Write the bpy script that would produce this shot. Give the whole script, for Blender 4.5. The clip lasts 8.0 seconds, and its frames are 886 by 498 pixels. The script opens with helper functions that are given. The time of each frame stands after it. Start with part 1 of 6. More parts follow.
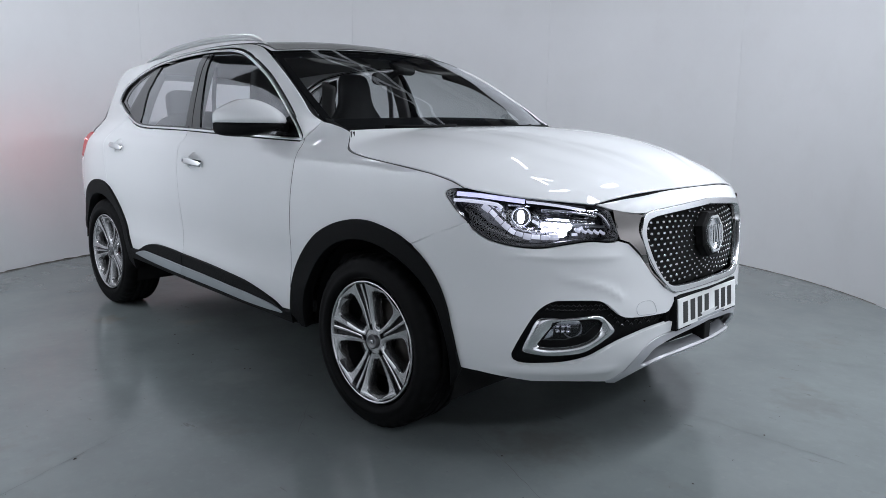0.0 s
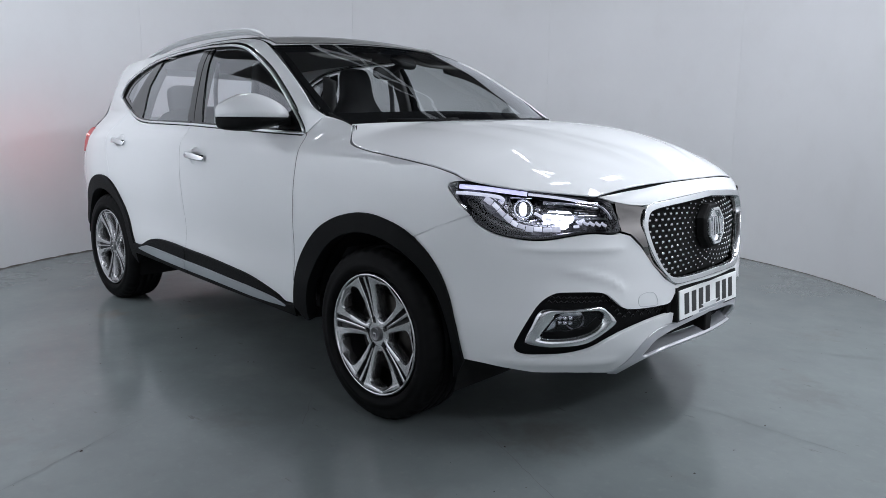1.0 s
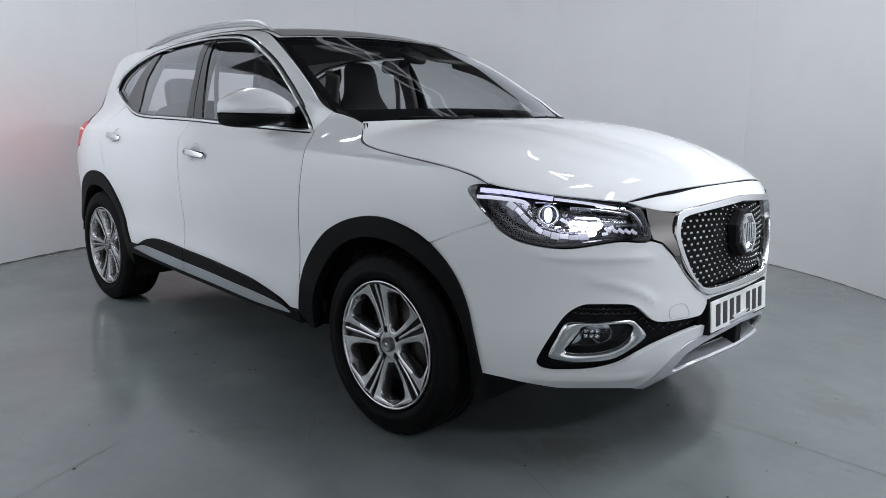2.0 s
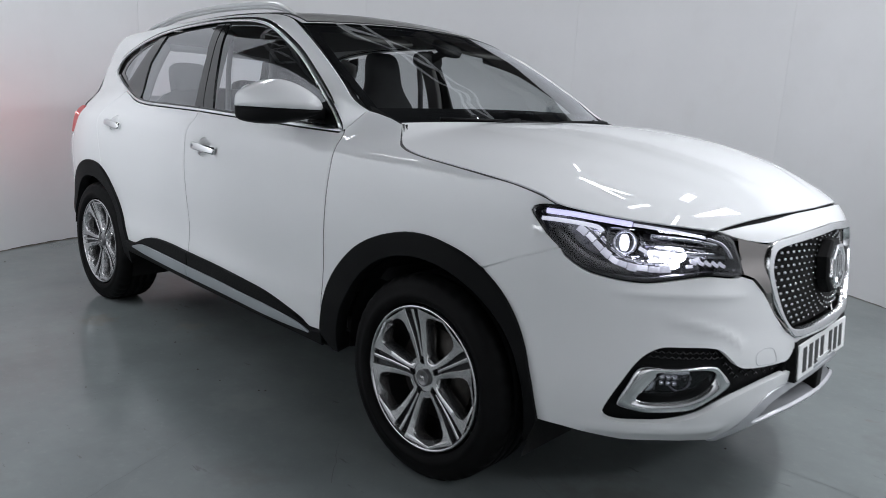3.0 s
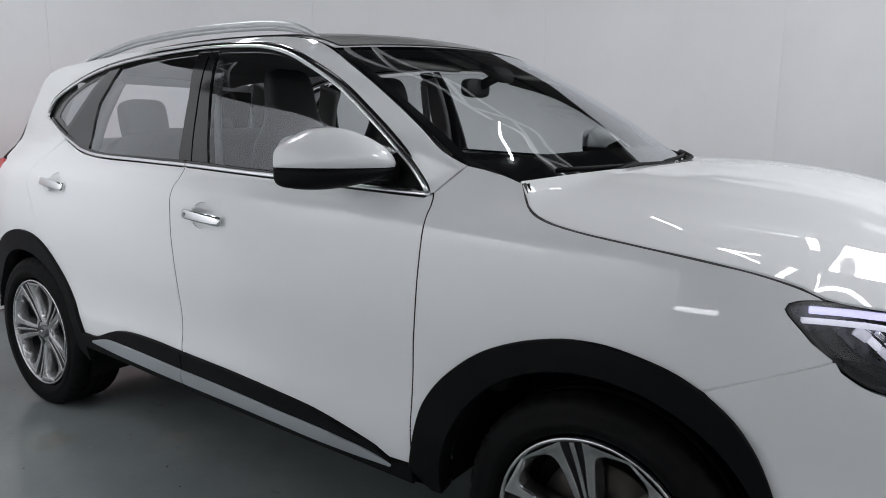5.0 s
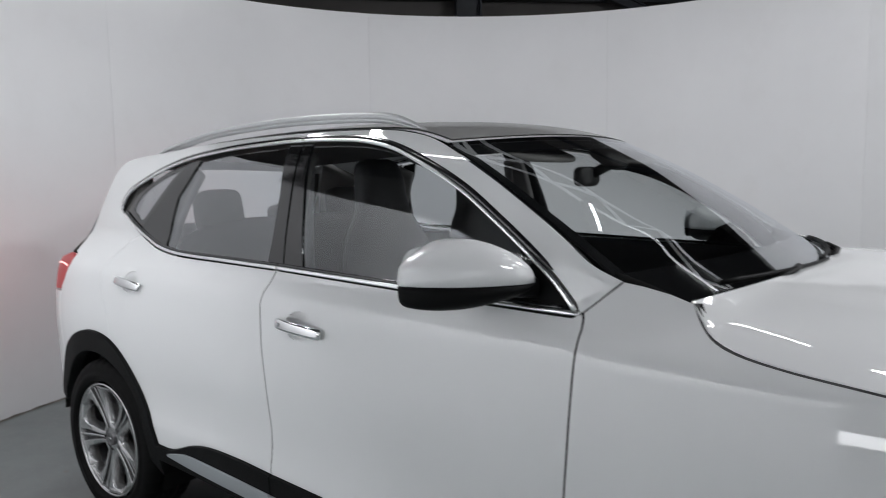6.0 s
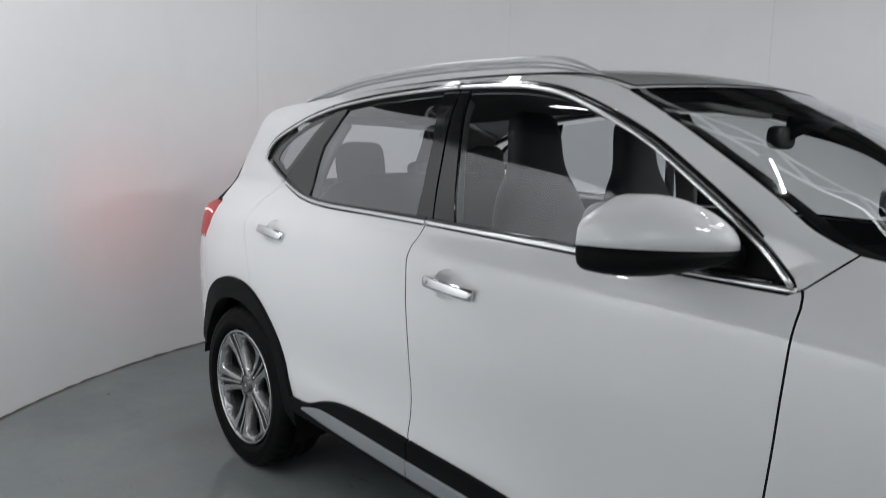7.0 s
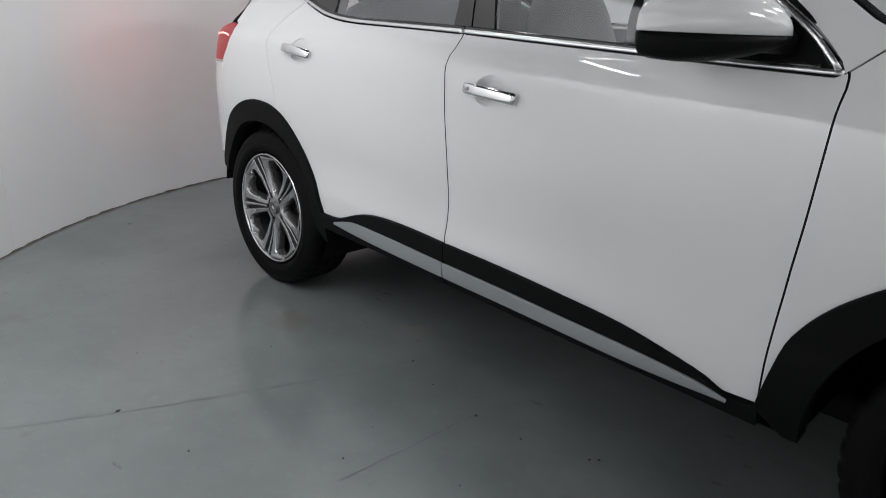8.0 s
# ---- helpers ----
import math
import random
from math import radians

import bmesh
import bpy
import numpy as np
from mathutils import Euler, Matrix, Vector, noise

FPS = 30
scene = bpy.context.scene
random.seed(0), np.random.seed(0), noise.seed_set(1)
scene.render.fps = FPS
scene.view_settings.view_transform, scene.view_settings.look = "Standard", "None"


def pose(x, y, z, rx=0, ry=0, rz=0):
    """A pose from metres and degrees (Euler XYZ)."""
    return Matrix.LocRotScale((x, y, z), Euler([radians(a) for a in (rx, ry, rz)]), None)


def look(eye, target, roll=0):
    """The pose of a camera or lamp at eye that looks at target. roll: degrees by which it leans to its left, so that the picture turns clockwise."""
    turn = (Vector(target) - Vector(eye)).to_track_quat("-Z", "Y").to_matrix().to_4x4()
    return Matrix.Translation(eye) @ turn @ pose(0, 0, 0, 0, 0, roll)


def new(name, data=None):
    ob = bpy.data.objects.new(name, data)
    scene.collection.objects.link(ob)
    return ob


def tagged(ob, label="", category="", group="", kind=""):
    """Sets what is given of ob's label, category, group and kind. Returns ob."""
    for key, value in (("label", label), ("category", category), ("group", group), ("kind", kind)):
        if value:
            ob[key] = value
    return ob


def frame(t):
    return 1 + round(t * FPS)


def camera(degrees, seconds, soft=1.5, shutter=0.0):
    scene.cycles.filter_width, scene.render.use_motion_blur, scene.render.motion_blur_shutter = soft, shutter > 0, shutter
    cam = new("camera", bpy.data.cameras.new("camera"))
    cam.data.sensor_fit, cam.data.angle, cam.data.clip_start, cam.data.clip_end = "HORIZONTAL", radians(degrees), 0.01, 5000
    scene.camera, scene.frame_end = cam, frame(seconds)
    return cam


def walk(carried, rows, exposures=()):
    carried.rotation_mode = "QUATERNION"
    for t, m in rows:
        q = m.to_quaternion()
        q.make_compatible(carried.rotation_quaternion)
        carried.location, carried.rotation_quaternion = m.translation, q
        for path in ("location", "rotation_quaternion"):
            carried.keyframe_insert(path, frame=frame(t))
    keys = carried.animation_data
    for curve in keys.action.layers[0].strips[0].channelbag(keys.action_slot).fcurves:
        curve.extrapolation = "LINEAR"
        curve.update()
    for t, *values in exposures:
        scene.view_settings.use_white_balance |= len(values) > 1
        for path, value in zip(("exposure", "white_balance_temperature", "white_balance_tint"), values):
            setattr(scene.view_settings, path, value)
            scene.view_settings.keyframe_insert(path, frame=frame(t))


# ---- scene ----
from mathutils.geometry import delaunay_2d_cdt

cam = camera(64.8, 8.0, soft=0.65, shutter=0.25)
PATH = [
    (0, (3.418, -2.643, 1.192), (2.05, -1.224, 0.849), 0.8),
    (0.5, (3.431, -2.643, 1.185), (2.06, -1.229, 0.838), 0.6),
    (1, (3.423, -2.662, 1.185), (2.057, -1.245, 0.829), 0.6),
    (2.5, (3.097, -2.545, 1.209), (1.756, -1.111, 0.828), 1.9),
    (3, (2.884, -2.5, 1.233), (1.557, -1.057, 0.838), 3.2),
    (3.5, (2.583, -2.529, 1.284), (1.32, -1.021, 0.923), 1.9),
    (4, (2.341, -2.465, 1.301), (1.095, -0.945, 0.931), 1.8),
    (5.5, (1.76, -2.345, 1.387), (0.667, -0.705, 1.047), 0.1),
    (6, (1.574, -2.311, 1.452), (0.357, -0.737, 1.248), -0.9),
    (6.5, (1.429, -2.256, 1.45), (0.027, -0.834, 1.331), -0.4),
    (7, (1.35, -2.26, 1.384), (-0.099, -0.911, 1.105), 1.4),
    (7.5, (1.302, -2.384, 1.31), (-0.075, -1.042, 0.761), 2.3),
    (8, (1.324, -2.478, 1.234), (-0.012, -1.143, 0.578), 2.1),
]
# the clip's camera starts with a cooler white balance
BALANCE = [(0, 0.05, 5830, 10), (1.2, 0.05, 5860, 10), (2.5, 0.04, 6000, 10), (4.0, 0.05, 6100, 10), (5.5, -0.01, 6200, 10), (6.0, -0.03, 6220, 10), (7.0, -0.05, 6260, 10), (8.0, 0.0, 6380, 10)]
walk(cam, [(t, look(eye, target, roll)) for t, eye, target, roll in PATH], BALANCE)

# ---- light: flat studio lamps over the booth, dim air in the hall ----
world = bpy.data.worlds.new("hall_air")
scene.world = world
world.use_nodes = True
world.node_tree.nodes["Background"].inputs[0].default_value = (0.6, 0.65, 0.72, 1)
world.node_tree.nodes["Background"].inputs[1].default_value = 0.05
# studio lamps: hall axes a, b, height, length, width, tilt, watts, and the hall place that each faces
# those over 1 m: unseen fills added to brighten; the rest placed from reflections
LAMPS = [(1.3, 2.9, 3.6, 1.3, 0.18, 55, 64, (-1.5, -1.5)), (-2.9, -2.6, 4.6, 1.2, 0.12, 40, 18, (1.0, 1.0)), (-1.3, -2.2, 4.3, 1.2, 0.10, 25, 30, (0.5, 0.5)),
         (1.9, -2.1, 2.95, 1.2, 0.20, 60, 62, (1.9, -3.4)), (3.4, -2.1, 2.95, 1.2, 0.20, 60, 58, (3.4, -3.4)), (2.6, 2.0, 3.35, 1.2, 0.30, 48, 80, (2.6, 3.4)),
         (3.2, 2.7, 3.5, 1.2, 0.40, 48, 14, (0, 0)), (5.2, -2.1, 2.95, 1.2, 0.20, 60, 28, (5.2, -3.4)), (5.4, 2.8, 3.4, 1.2, 0.40, 56, 36, (0, 0)),
         (0.95, 2.15, 3.2, 0.50, 0.12, 6, 4, (0, 0)), (0.36, 0.98, 3.2, 0.52, 0.03, 4, 1.0, (0.36, 2.0)), (1.36, 1.08, 3.2, 0.46, 0.035, 6, 2, (0.96, 1.88)), (1.24, 1.12, 3.2, 0.36, 0.03, 6, 1.5, (-0.26, 2.02)), (1.85, 1.36, 3.2, 0.34, 0.09, 6, 2.5, (0, 0)), (5.4, -3.15, 1.12, 0.62, 0.16, 88, 2.8, (2.4, 0.4)), (0.75, -2.85, 3.6, 0.60, 0.06, 40, 3, (1.2, 0)), (6.7, -0.6, 2.9, 1.6, 0.25, 62, 70, (8.2, -0.6))]


def lamp_pose(a, b, z, tilt, aim):
    """A lamp over hall place a, b, tilted from straight down towards another place."""
    at = Vector((-0.06 + 0.70711 * (a + b), 0.58 + 0.70711 * (b - a), z))
    turn = math.degrees(math.atan2(aim[1] - b, aim[0] - a)) - 45
    return Matrix.Translation(at) @ pose(0, 0, 0, 0, 0, turn - 90) @ pose(0, 0, 0, tilt, 0, 0)


for a, b, z, length, width, tilt, watts, aim in LAMPS:
    data = bpy.data.lights.new("unseen_studio_light", "AREA")
    data.shape, data.size, data.size_y, data.energy = "RECTANGLE", length, width, watts
    data.color = (1.0, 0.985, 0.97)
    new("unseen_studio_light", data).matrix_world = lamp_pose(a, b, z, tilt, aim)
# the bulbs of the two tail lamps, just outside their red lenses
for side in (-1, 1):
    data = bpy.data.lights.new("tail_bulb", "AREA")
    data.shape, data.size, data.size_y, data.energy, data.color = "RECTANGLE", 0.14, 0.05, 0.30, (1.0, 0.04, 0.04)
    data.spread = radians(80)
    new("tail_bulb", data).matrix_world = look((-2.02, 0.87 * side, 1.05), (-3.15, 0.72 * side, 0.98))

# ---- shape of the car: smooth surfaces that all its panels lie on ----
# x runs to the nose, y to the car's left, z up; the front axle is at x 1.36
def tab(v, pts):
    """Smooth curve through (v, value) pairs, held flat outside them."""
    if v <= pts[0][0]:
        return pts[0][1]
    if v >= pts[-1][0]:
        return pts[-1][1]
    i = 0
    while pts[i + 1][0] < v:
        i += 1
    (x0, y0), (x1, y1) = pts[i], pts[i + 1]
    h = x1 - x0
    m = (y1 - y0) / h
    a = (y1 - pts[i - 1][1]) / (x1 - pts[i - 1][0]) if i > 0 else m
    b = (pts[i + 2][1] - y0) / (pts[i + 2][0] - x0) if i + 2 < len(pts) else m
    u = (v - x0) / h
    return y0 * (1 + 2 * u) * (1 - u) ** 2 + y1 * u * u * (3 - 2 * u) + h * u * (1 - u) * (a * (1 - u) - b * u)


def ease(v, a, b):
    u = min(1.0, max(0.0, (v - a) / (b - a)))
    return u * u * (3 - 2 * u)


def spline(pts, step=0.02, closed=False):
    """A dense, smooth line through points of any dimension."""
    n, out = len(pts), []
    get = (lambda i: pts[i % n]) if closed else (lambda i: pts[min(n - 1, max(0, i))])
    for i in range(n if closed else n - 1):
        p0, p1, p2, p3 = get(i - 1), get(i), get(i + 1), get(i + 2)
        d = sum((b - a) ** 2 for a, b in zip(p1, p2)) ** 0.5
        k = max(1, int(math.ceil(d / step)))
        for j in range(k):
            u = j / k
            out.append(tuple(
                0.5 * (2 * b + (c - a) * u + (2 * a - 5 * b + 4 * c - d_) * u * u + (3 * b - a - 3 * c + d_) * u ** 3)
                for a, b, c, d_ in zip(p0, p1, p2, p3)))
    if not closed:
        out.append(tuple(pts[-1]))
    return out


PLAN = [(-2.25, 0.0), (-2.215, -0.36), (-2.115, -0.65), (-1.965, -0.822), (-1.66, -0.892), (-1.2, -0.912), (-0.24, -0.928),
        (0.5, -0.944), (0.95, -0.950), (1.36, -0.945), (1.6, -0.925), (1.78, -0.890), (1.93, -0.825), (2.08, -0.715), (2.205, -0.56), (2.29, -0.32), (2.325, 0.0)]
ENDS = [(PLAN[1][0], -PLAN[1][1])], [(PLAN[-2][0], -PLAN[-2][1])]
PLAN_LINE = [p for p in spline(ENDS[0] + PLAN + ENDS[1], 0.01) if p[1] <= 1e-9]
PLAN_S = [0.0]
for a_, b_ in zip(PLAN_LINE, PLAN_LINE[1:]):
    PLAN_S.append(PLAN_S[-1] + math.hypot(b_[0] - a_[0], b_[1] - a_[1]))
S_SHIFT = 0.86 - PLAN_S[min(range(len(PLAN_LINE)), key=lambda i: abs(PLAN_LINE[i][0] - 0.86))]
PLAN_S = [v + S_SHIFT for v in PLAN_S]
S_TAIL, S_NOSE = PLAN_S[0], PLAN_S[-1]

SIDE = [(0.15, -0.10), (0.25, -0.055), (0.38, -0.022), (0.49, -0.012), (0.56, -0.016), (0.64, -0.014), (0.74, -0.004), (0.83, 0.0), (0.92, -0.005), (1.0, -0.018), (1.04, -0.027), (1.07, -0.038), (1.095, -0.053), (1.12, -0.075), (1.18, -0.098), (1.3, -0.14)]
FRONT = [(0.15, -0.20), (0.25, -0.12), (0.33, -0.05), (0.4, -0.012), (0.52, 0.004), (0.65, 0.0), (0.75, -0.008), (0.83, -0.016), (0.9, -0.03), (0.94, -0.046), (0.98, -0.08), (1.05, -0.17)]
REAR = [(0.15, -0.20), (0.3, -0.10), (0.45, -0.035), (0.6, -0.008), (0.75, -0.015), (0.95, -0.022), (1.1, -0.045), (1.3, -0.15), (1.5, -0.30)]


def plan(s):
    """Place and outward way of the plan outline at s metres along it (about x, along the side)."""
    lo, hi = 0, len(PLAN_S) - 1
    while hi - lo > 1:
        mid = (lo + hi) // 2
        if PLAN_S[mid] <= s:
            lo = mid
        else:
            hi = mid
    def at(i):
        last = len(PLAN_LINE) - 1
        a, b = (PLAN_LINE[k] if 0 <= k <= last else (PLAN_LINE[abs(k) if k < 0 else 2 * last - k][0], -PLAN_LINE[abs(k) if k < 0 else 2 * last - k][1]) for k in (i - 2, i + 2))
        d = math.hypot(b[0] - a[0], b[1] - a[1])
        return (b[1] - a[1]) / d, -(b[0] - a[0]) / d
    u = (s - PLAN_S[lo]) / (PLAN_S[hi] - PLAN_S[lo])
    p, q, m, n = PLAN_LINE[lo], PLAN_LINE[hi], at(lo), at(hi)
    return (p[0] + u * (q[0] - p[0]), p[1] + u * (q[1] - p[1])), (m[0] + u * (n[0] - m[0]), m[1] + u * (n[1] - m[1]))


def lower(s, z):
    """The body below the windows, all round: s along the plan outline, z up."""
    flip = 1.0
    if s > S_NOSE:
        s, flip = 2 * S_NOSE - s, -1.0
    if s < S_TAIL:
        s, flip = 2 * S_TAIL - s, -1.0
    (x, y), (nx, ny) = plan(s)
    w, r = ease(s, 1.75, 2.3), ease(-s, 1.7, 2.3)
    d = (1 - w - r) * tab(z, SIDE) + w * tab(z, FRONT) + r * tab(z, REAR)
    # the chin pushed forward under the number plate
    d += 0.022 * ease(s, 2.38, 2.7) * ease(z, 0.22, 0.30) * ease(0.46 - z, 0, 0.08)
    # hollow between headlight and fog lamp, and the cheek's crease
    d -= 0.004 * ease(s, 1.95, 2.15) * ease(2.62 - s, 0, 0.2) * math.exp(-((z - 0.655) / 0.05) ** 2)
    # ledge under the headlight
    d += 0.006 * ease(s, 1.95, 2.10) * ease(2.42 - s, 0, 0.10) * math.exp(-((z - 0.765) / 0.016) ** 2)
    zc = tab(s, [(2.149, 0.693), (2.216, 0.683), (2.289, 0.666), (2.349, 0.645), (2.391, 0.619)])
    d += 0.0045 * ease(s, 2.12, 2.25) * ease(2.42 - s, 0, 0.06) * math.exp(-((z - zc) / 0.018) ** 2)
    # rolled lip under the fog lamp
    d += 0.010 * ease(s, 1.86, 2.02) * ease(2.44 - s, 0, 0.08) * math.exp(-((z - 0.345) / 0.022) ** 2)
    return (x + nx * d, flip * (y + ny * d), z)


GLASS = [(1.05, 0.868), (1.15, 0.848), (1.25, 0.825), (1.345, 0.80), (1.43, 0.773), (1.49, 0.750), (1.54, 0.722), (1.58, 0.690), (1.62, 0.640), (1.66, 0.56)]


def upper(x, z):
    """The side of the cabin, with the windows."""
    y = tab(z, GLASS) + 0.014 * ease(x, 0.2, 0.9) * ease(1.4 - z, 0, 0.2) - 0.085 * ease(-x, 0.1, 1.6) - 0.10 * ease(-x, 1.3, 2.2)
    return (x, -y, z)


HOOD_EDGE = [(1.085, -0.793, 1.172), (1.112, -0.814, 1.14), (1.145, -0.846, 1.112), (1.205, -0.876, 1.092), (1.3, -0.893, 1.077), (1.42, -0.900, 1.064), (1.5, -0.9005, 1.055), (1.6, -0.8955, 1.042), (1.68, -0.888, 1.030), (1.76, -0.877, 1.010), (1.815, -0.866, 0.988), (1.95, -0.79, 0.966), (2.06, -0.69, 0.952), (2.145, -0.58, 0.940)]


def hood(u, v):
    """The bonnet: u from the windscreen (0) to the nose (1), v across from edge (-1) to edge (1)."""
    e = HOOD_LINE[min(len(HOOD_LINE) - 1, int(u * (len(HOOD_LINE) - 1)))]
    xc = 1.21 + (2.235 - 1.21) * u
    zc = tab(u, [(0, 1.193), (0.12, 1.194), (0.316, 1.184), (0.544, 1.150), (0.772, 1.089), (0.909, 1.033), (1.0, 0.984)])
    a = abs(v)
    x = xc + (e[0] - xc) * a ** 2.0
    z = zc + (e[2] - zc) * (0.45 * a ** 2 + 0.55 * a ** 5)
    return (x, v * abs(e[1]), z)


HOOD_LINE = spline(HOOD_EDGE, 0.01)
SCREEN_EDGE = [(1.13, -0.812, 1.062), (1.045, -0.806, 1.125), (0.95, -0.798, 1.19), (0.86, -0.788, 1.25), (0.774, -0.782, 1.31), (0.651, -0.762, 1.386), (0.512, -0.73, 1.467), (0.341, -0.684, 1.552)]
SCREEN_LINE = spline(SCREEN_EDGE, 0.01)


def screen(u, v):
    """The windscreen: u from its foot (0) to the roof (1), v across."""
    k = u * (len(SCREEN_LINE) - 1)
    i = min(len(SCREEN_LINE) - 2, int(k))
    e = [a + (b - a) * (k - i) for a, b in zip(SCREEN_LINE[i], SCREEN_LINE[i + 1])]
    a = abs(v)
    bow = 0.14 + 0.075 * (1 - u)
    return (e[0] + bow * (1 - a ** 2.2), v * abs(e[1]), e[2] + 0.032 * u * (1 - a * a) + 0.02 * (1 - u) * (1 - a * a))


ROOF_EDGE = [(0.341, -0.684, 1.552), (0.2, -0.668, 1.592), (0.0, -0.645, 1.611), (-0.4, -0.63, 1.617), (-0.9, -0.595, 1.603), (-1.3, -0.555, 1.576), (-1.54, -0.537, 1.562), (-1.66, -0.535, 1.543)]
ROOF_LINE = spline(ROOF_EDGE, 0.02)


def roof(u, v):
    """The roof: u from the windscreen (0) to the tail (1), v across."""
    k = u * (len(ROOF_LINE) - 1)
    i = min(len(ROOF_LINE) - 2, int(k))
    e = [a + (b - a) * (k - i) for a, b in zip(ROOF_LINE[i], ROOF_LINE[i + 1])]
    a = abs(v)
    front, back = max(0.0, 1 - u * 2.2), max(0.0, u * 2 - 1)
    return (e[0] + (0.14 * front - 0.31 * back ** 2) * (1 - a ** 2.2), v * abs(e[1]), e[2] + (0.032 + 0.02 * ease(u, 0, 0.4)) * (1 - a * a))


def flank(s, z):
    """Side of the body from sill to roof: the lower body flowing into the cabin's side."""
    p = lower(s, z)
    w = ease(z, 1.10, 1.24)
    q = upper(p[0], z)
    y = p[1] + (q[1] + 0.0 - p[1]) * w
    y += 0.065 * ease(s, 0.80, 1.15) * ease(z, 1.04, 1.19)
    return (p[0], y, z)

# ---- tools for building ----
def make(name, verts, faces, material=None, parent=None, label="", normals=None, smooth=True, keep=None):
    """One mesh object from plain lists."""
    me = bpy.data.meshes.new(name)
    me.from_pydata([tuple(v) for v in verts], [], faces)
    me.polygons.foreach_set("use_smooth", [smooth] * len(me.polygons))
    if material:
        me.materials.append(material)
    me.update()
    if normals:
        me.normals_split_custom_set_from_vertices([tuple(n) for n in normals])
    ob = new(name, me)
    if parent:
        ob.parent = parent
    if label:
        ob["label"] = label
    return ob


def part(name, bm, material, parent, label=""):
    """Links a bmesh as one mesh object under a thing or a part."""
    me = bpy.data.meshes.new(name)
    bm.to_mesh(me)
    bm.free()
    me.materials.append(material)
    ob = new(name, me)
    ob.parent = parent
    if label:
        ob["label"] = label
    return ob


def inside(p, poly):
    x, y = p
    odd = False
    j = len(poly) - 1
    for i in range(len(poly)):
        xi, yi = poly[i]
        xj, yj = poly[j]
        if (yi > y) != (yj > y) and x < (xj - xi) * (y - yi) / (yj - yi) + xi:
            odd = not odd
        j = i
    return odd


def dense(poly, step, closed=True):
    out = []
    n = len(poly)
    for i in range(n if closed else n - 1):
        a, b = poly[i], poly[(i + 1) % n]
        k = max(1, int(math.ceil(math.dist(a, b) / step)))
        out += [tuple(p + (q - p) * j / k for p, q in zip(a, b)) for j in range(k)]
    if not closed:
        out.append(tuple(poly[-1]))
    return out


def inset(poly, k):
    """The closed outline drawn in by k."""
    if not k:
        return list(poly)
    m = len(poly)
    poly = [p for i, p in enumerate(poly) if math.dist(p, poly[i - 1]) > 1e-6]
    m = len(poly)
    area = sum(poly[q][0] * poly[(q + 1) % m][1] - poly[(q + 1) % m][0] * poly[q][1] for q in range(m))
    k = math.copysign(k, area) if k > 0 else -math.copysign(k, area)
    out = []
    for i in range(m):
        a, b, c = poly[i - 1], poly[i], poly[(i + 1) % m]
        l1, l2 = math.dist(a, b), math.dist(b, c)
        n1, n2 = (-(b[1] - a[1]) / l1, (b[0] - a[0]) / l1), (-(c[1] - b[1]) / l2, (c[0] - b[0]) / l2)
        d = max(0.35, 1 + n1[0] * n2[0] + n1[1] * n2[1])
        out.append((b[0] + k * (n1[0] + n2[0]) / d, b[1] + k * (n1[1] + n2[1]) / d))
    return out


def normal_at(f, a, b, h=0.004):
    p = Vector(f(a, b))
    u = Vector(f(a + h, b)) - Vector(f(a - h, b))
    v = Vector(f(a, b + h)) - Vector(f(a, b - h))
    n = u.cross(v)
    if n.length < 1e-12:
        n = Vector((0, 0, 1))
    n.normalize()
    if n.dot(p - Vector((0.55 * p.x, 0, 0.72))) < 0:
        n = -n
    return p, n


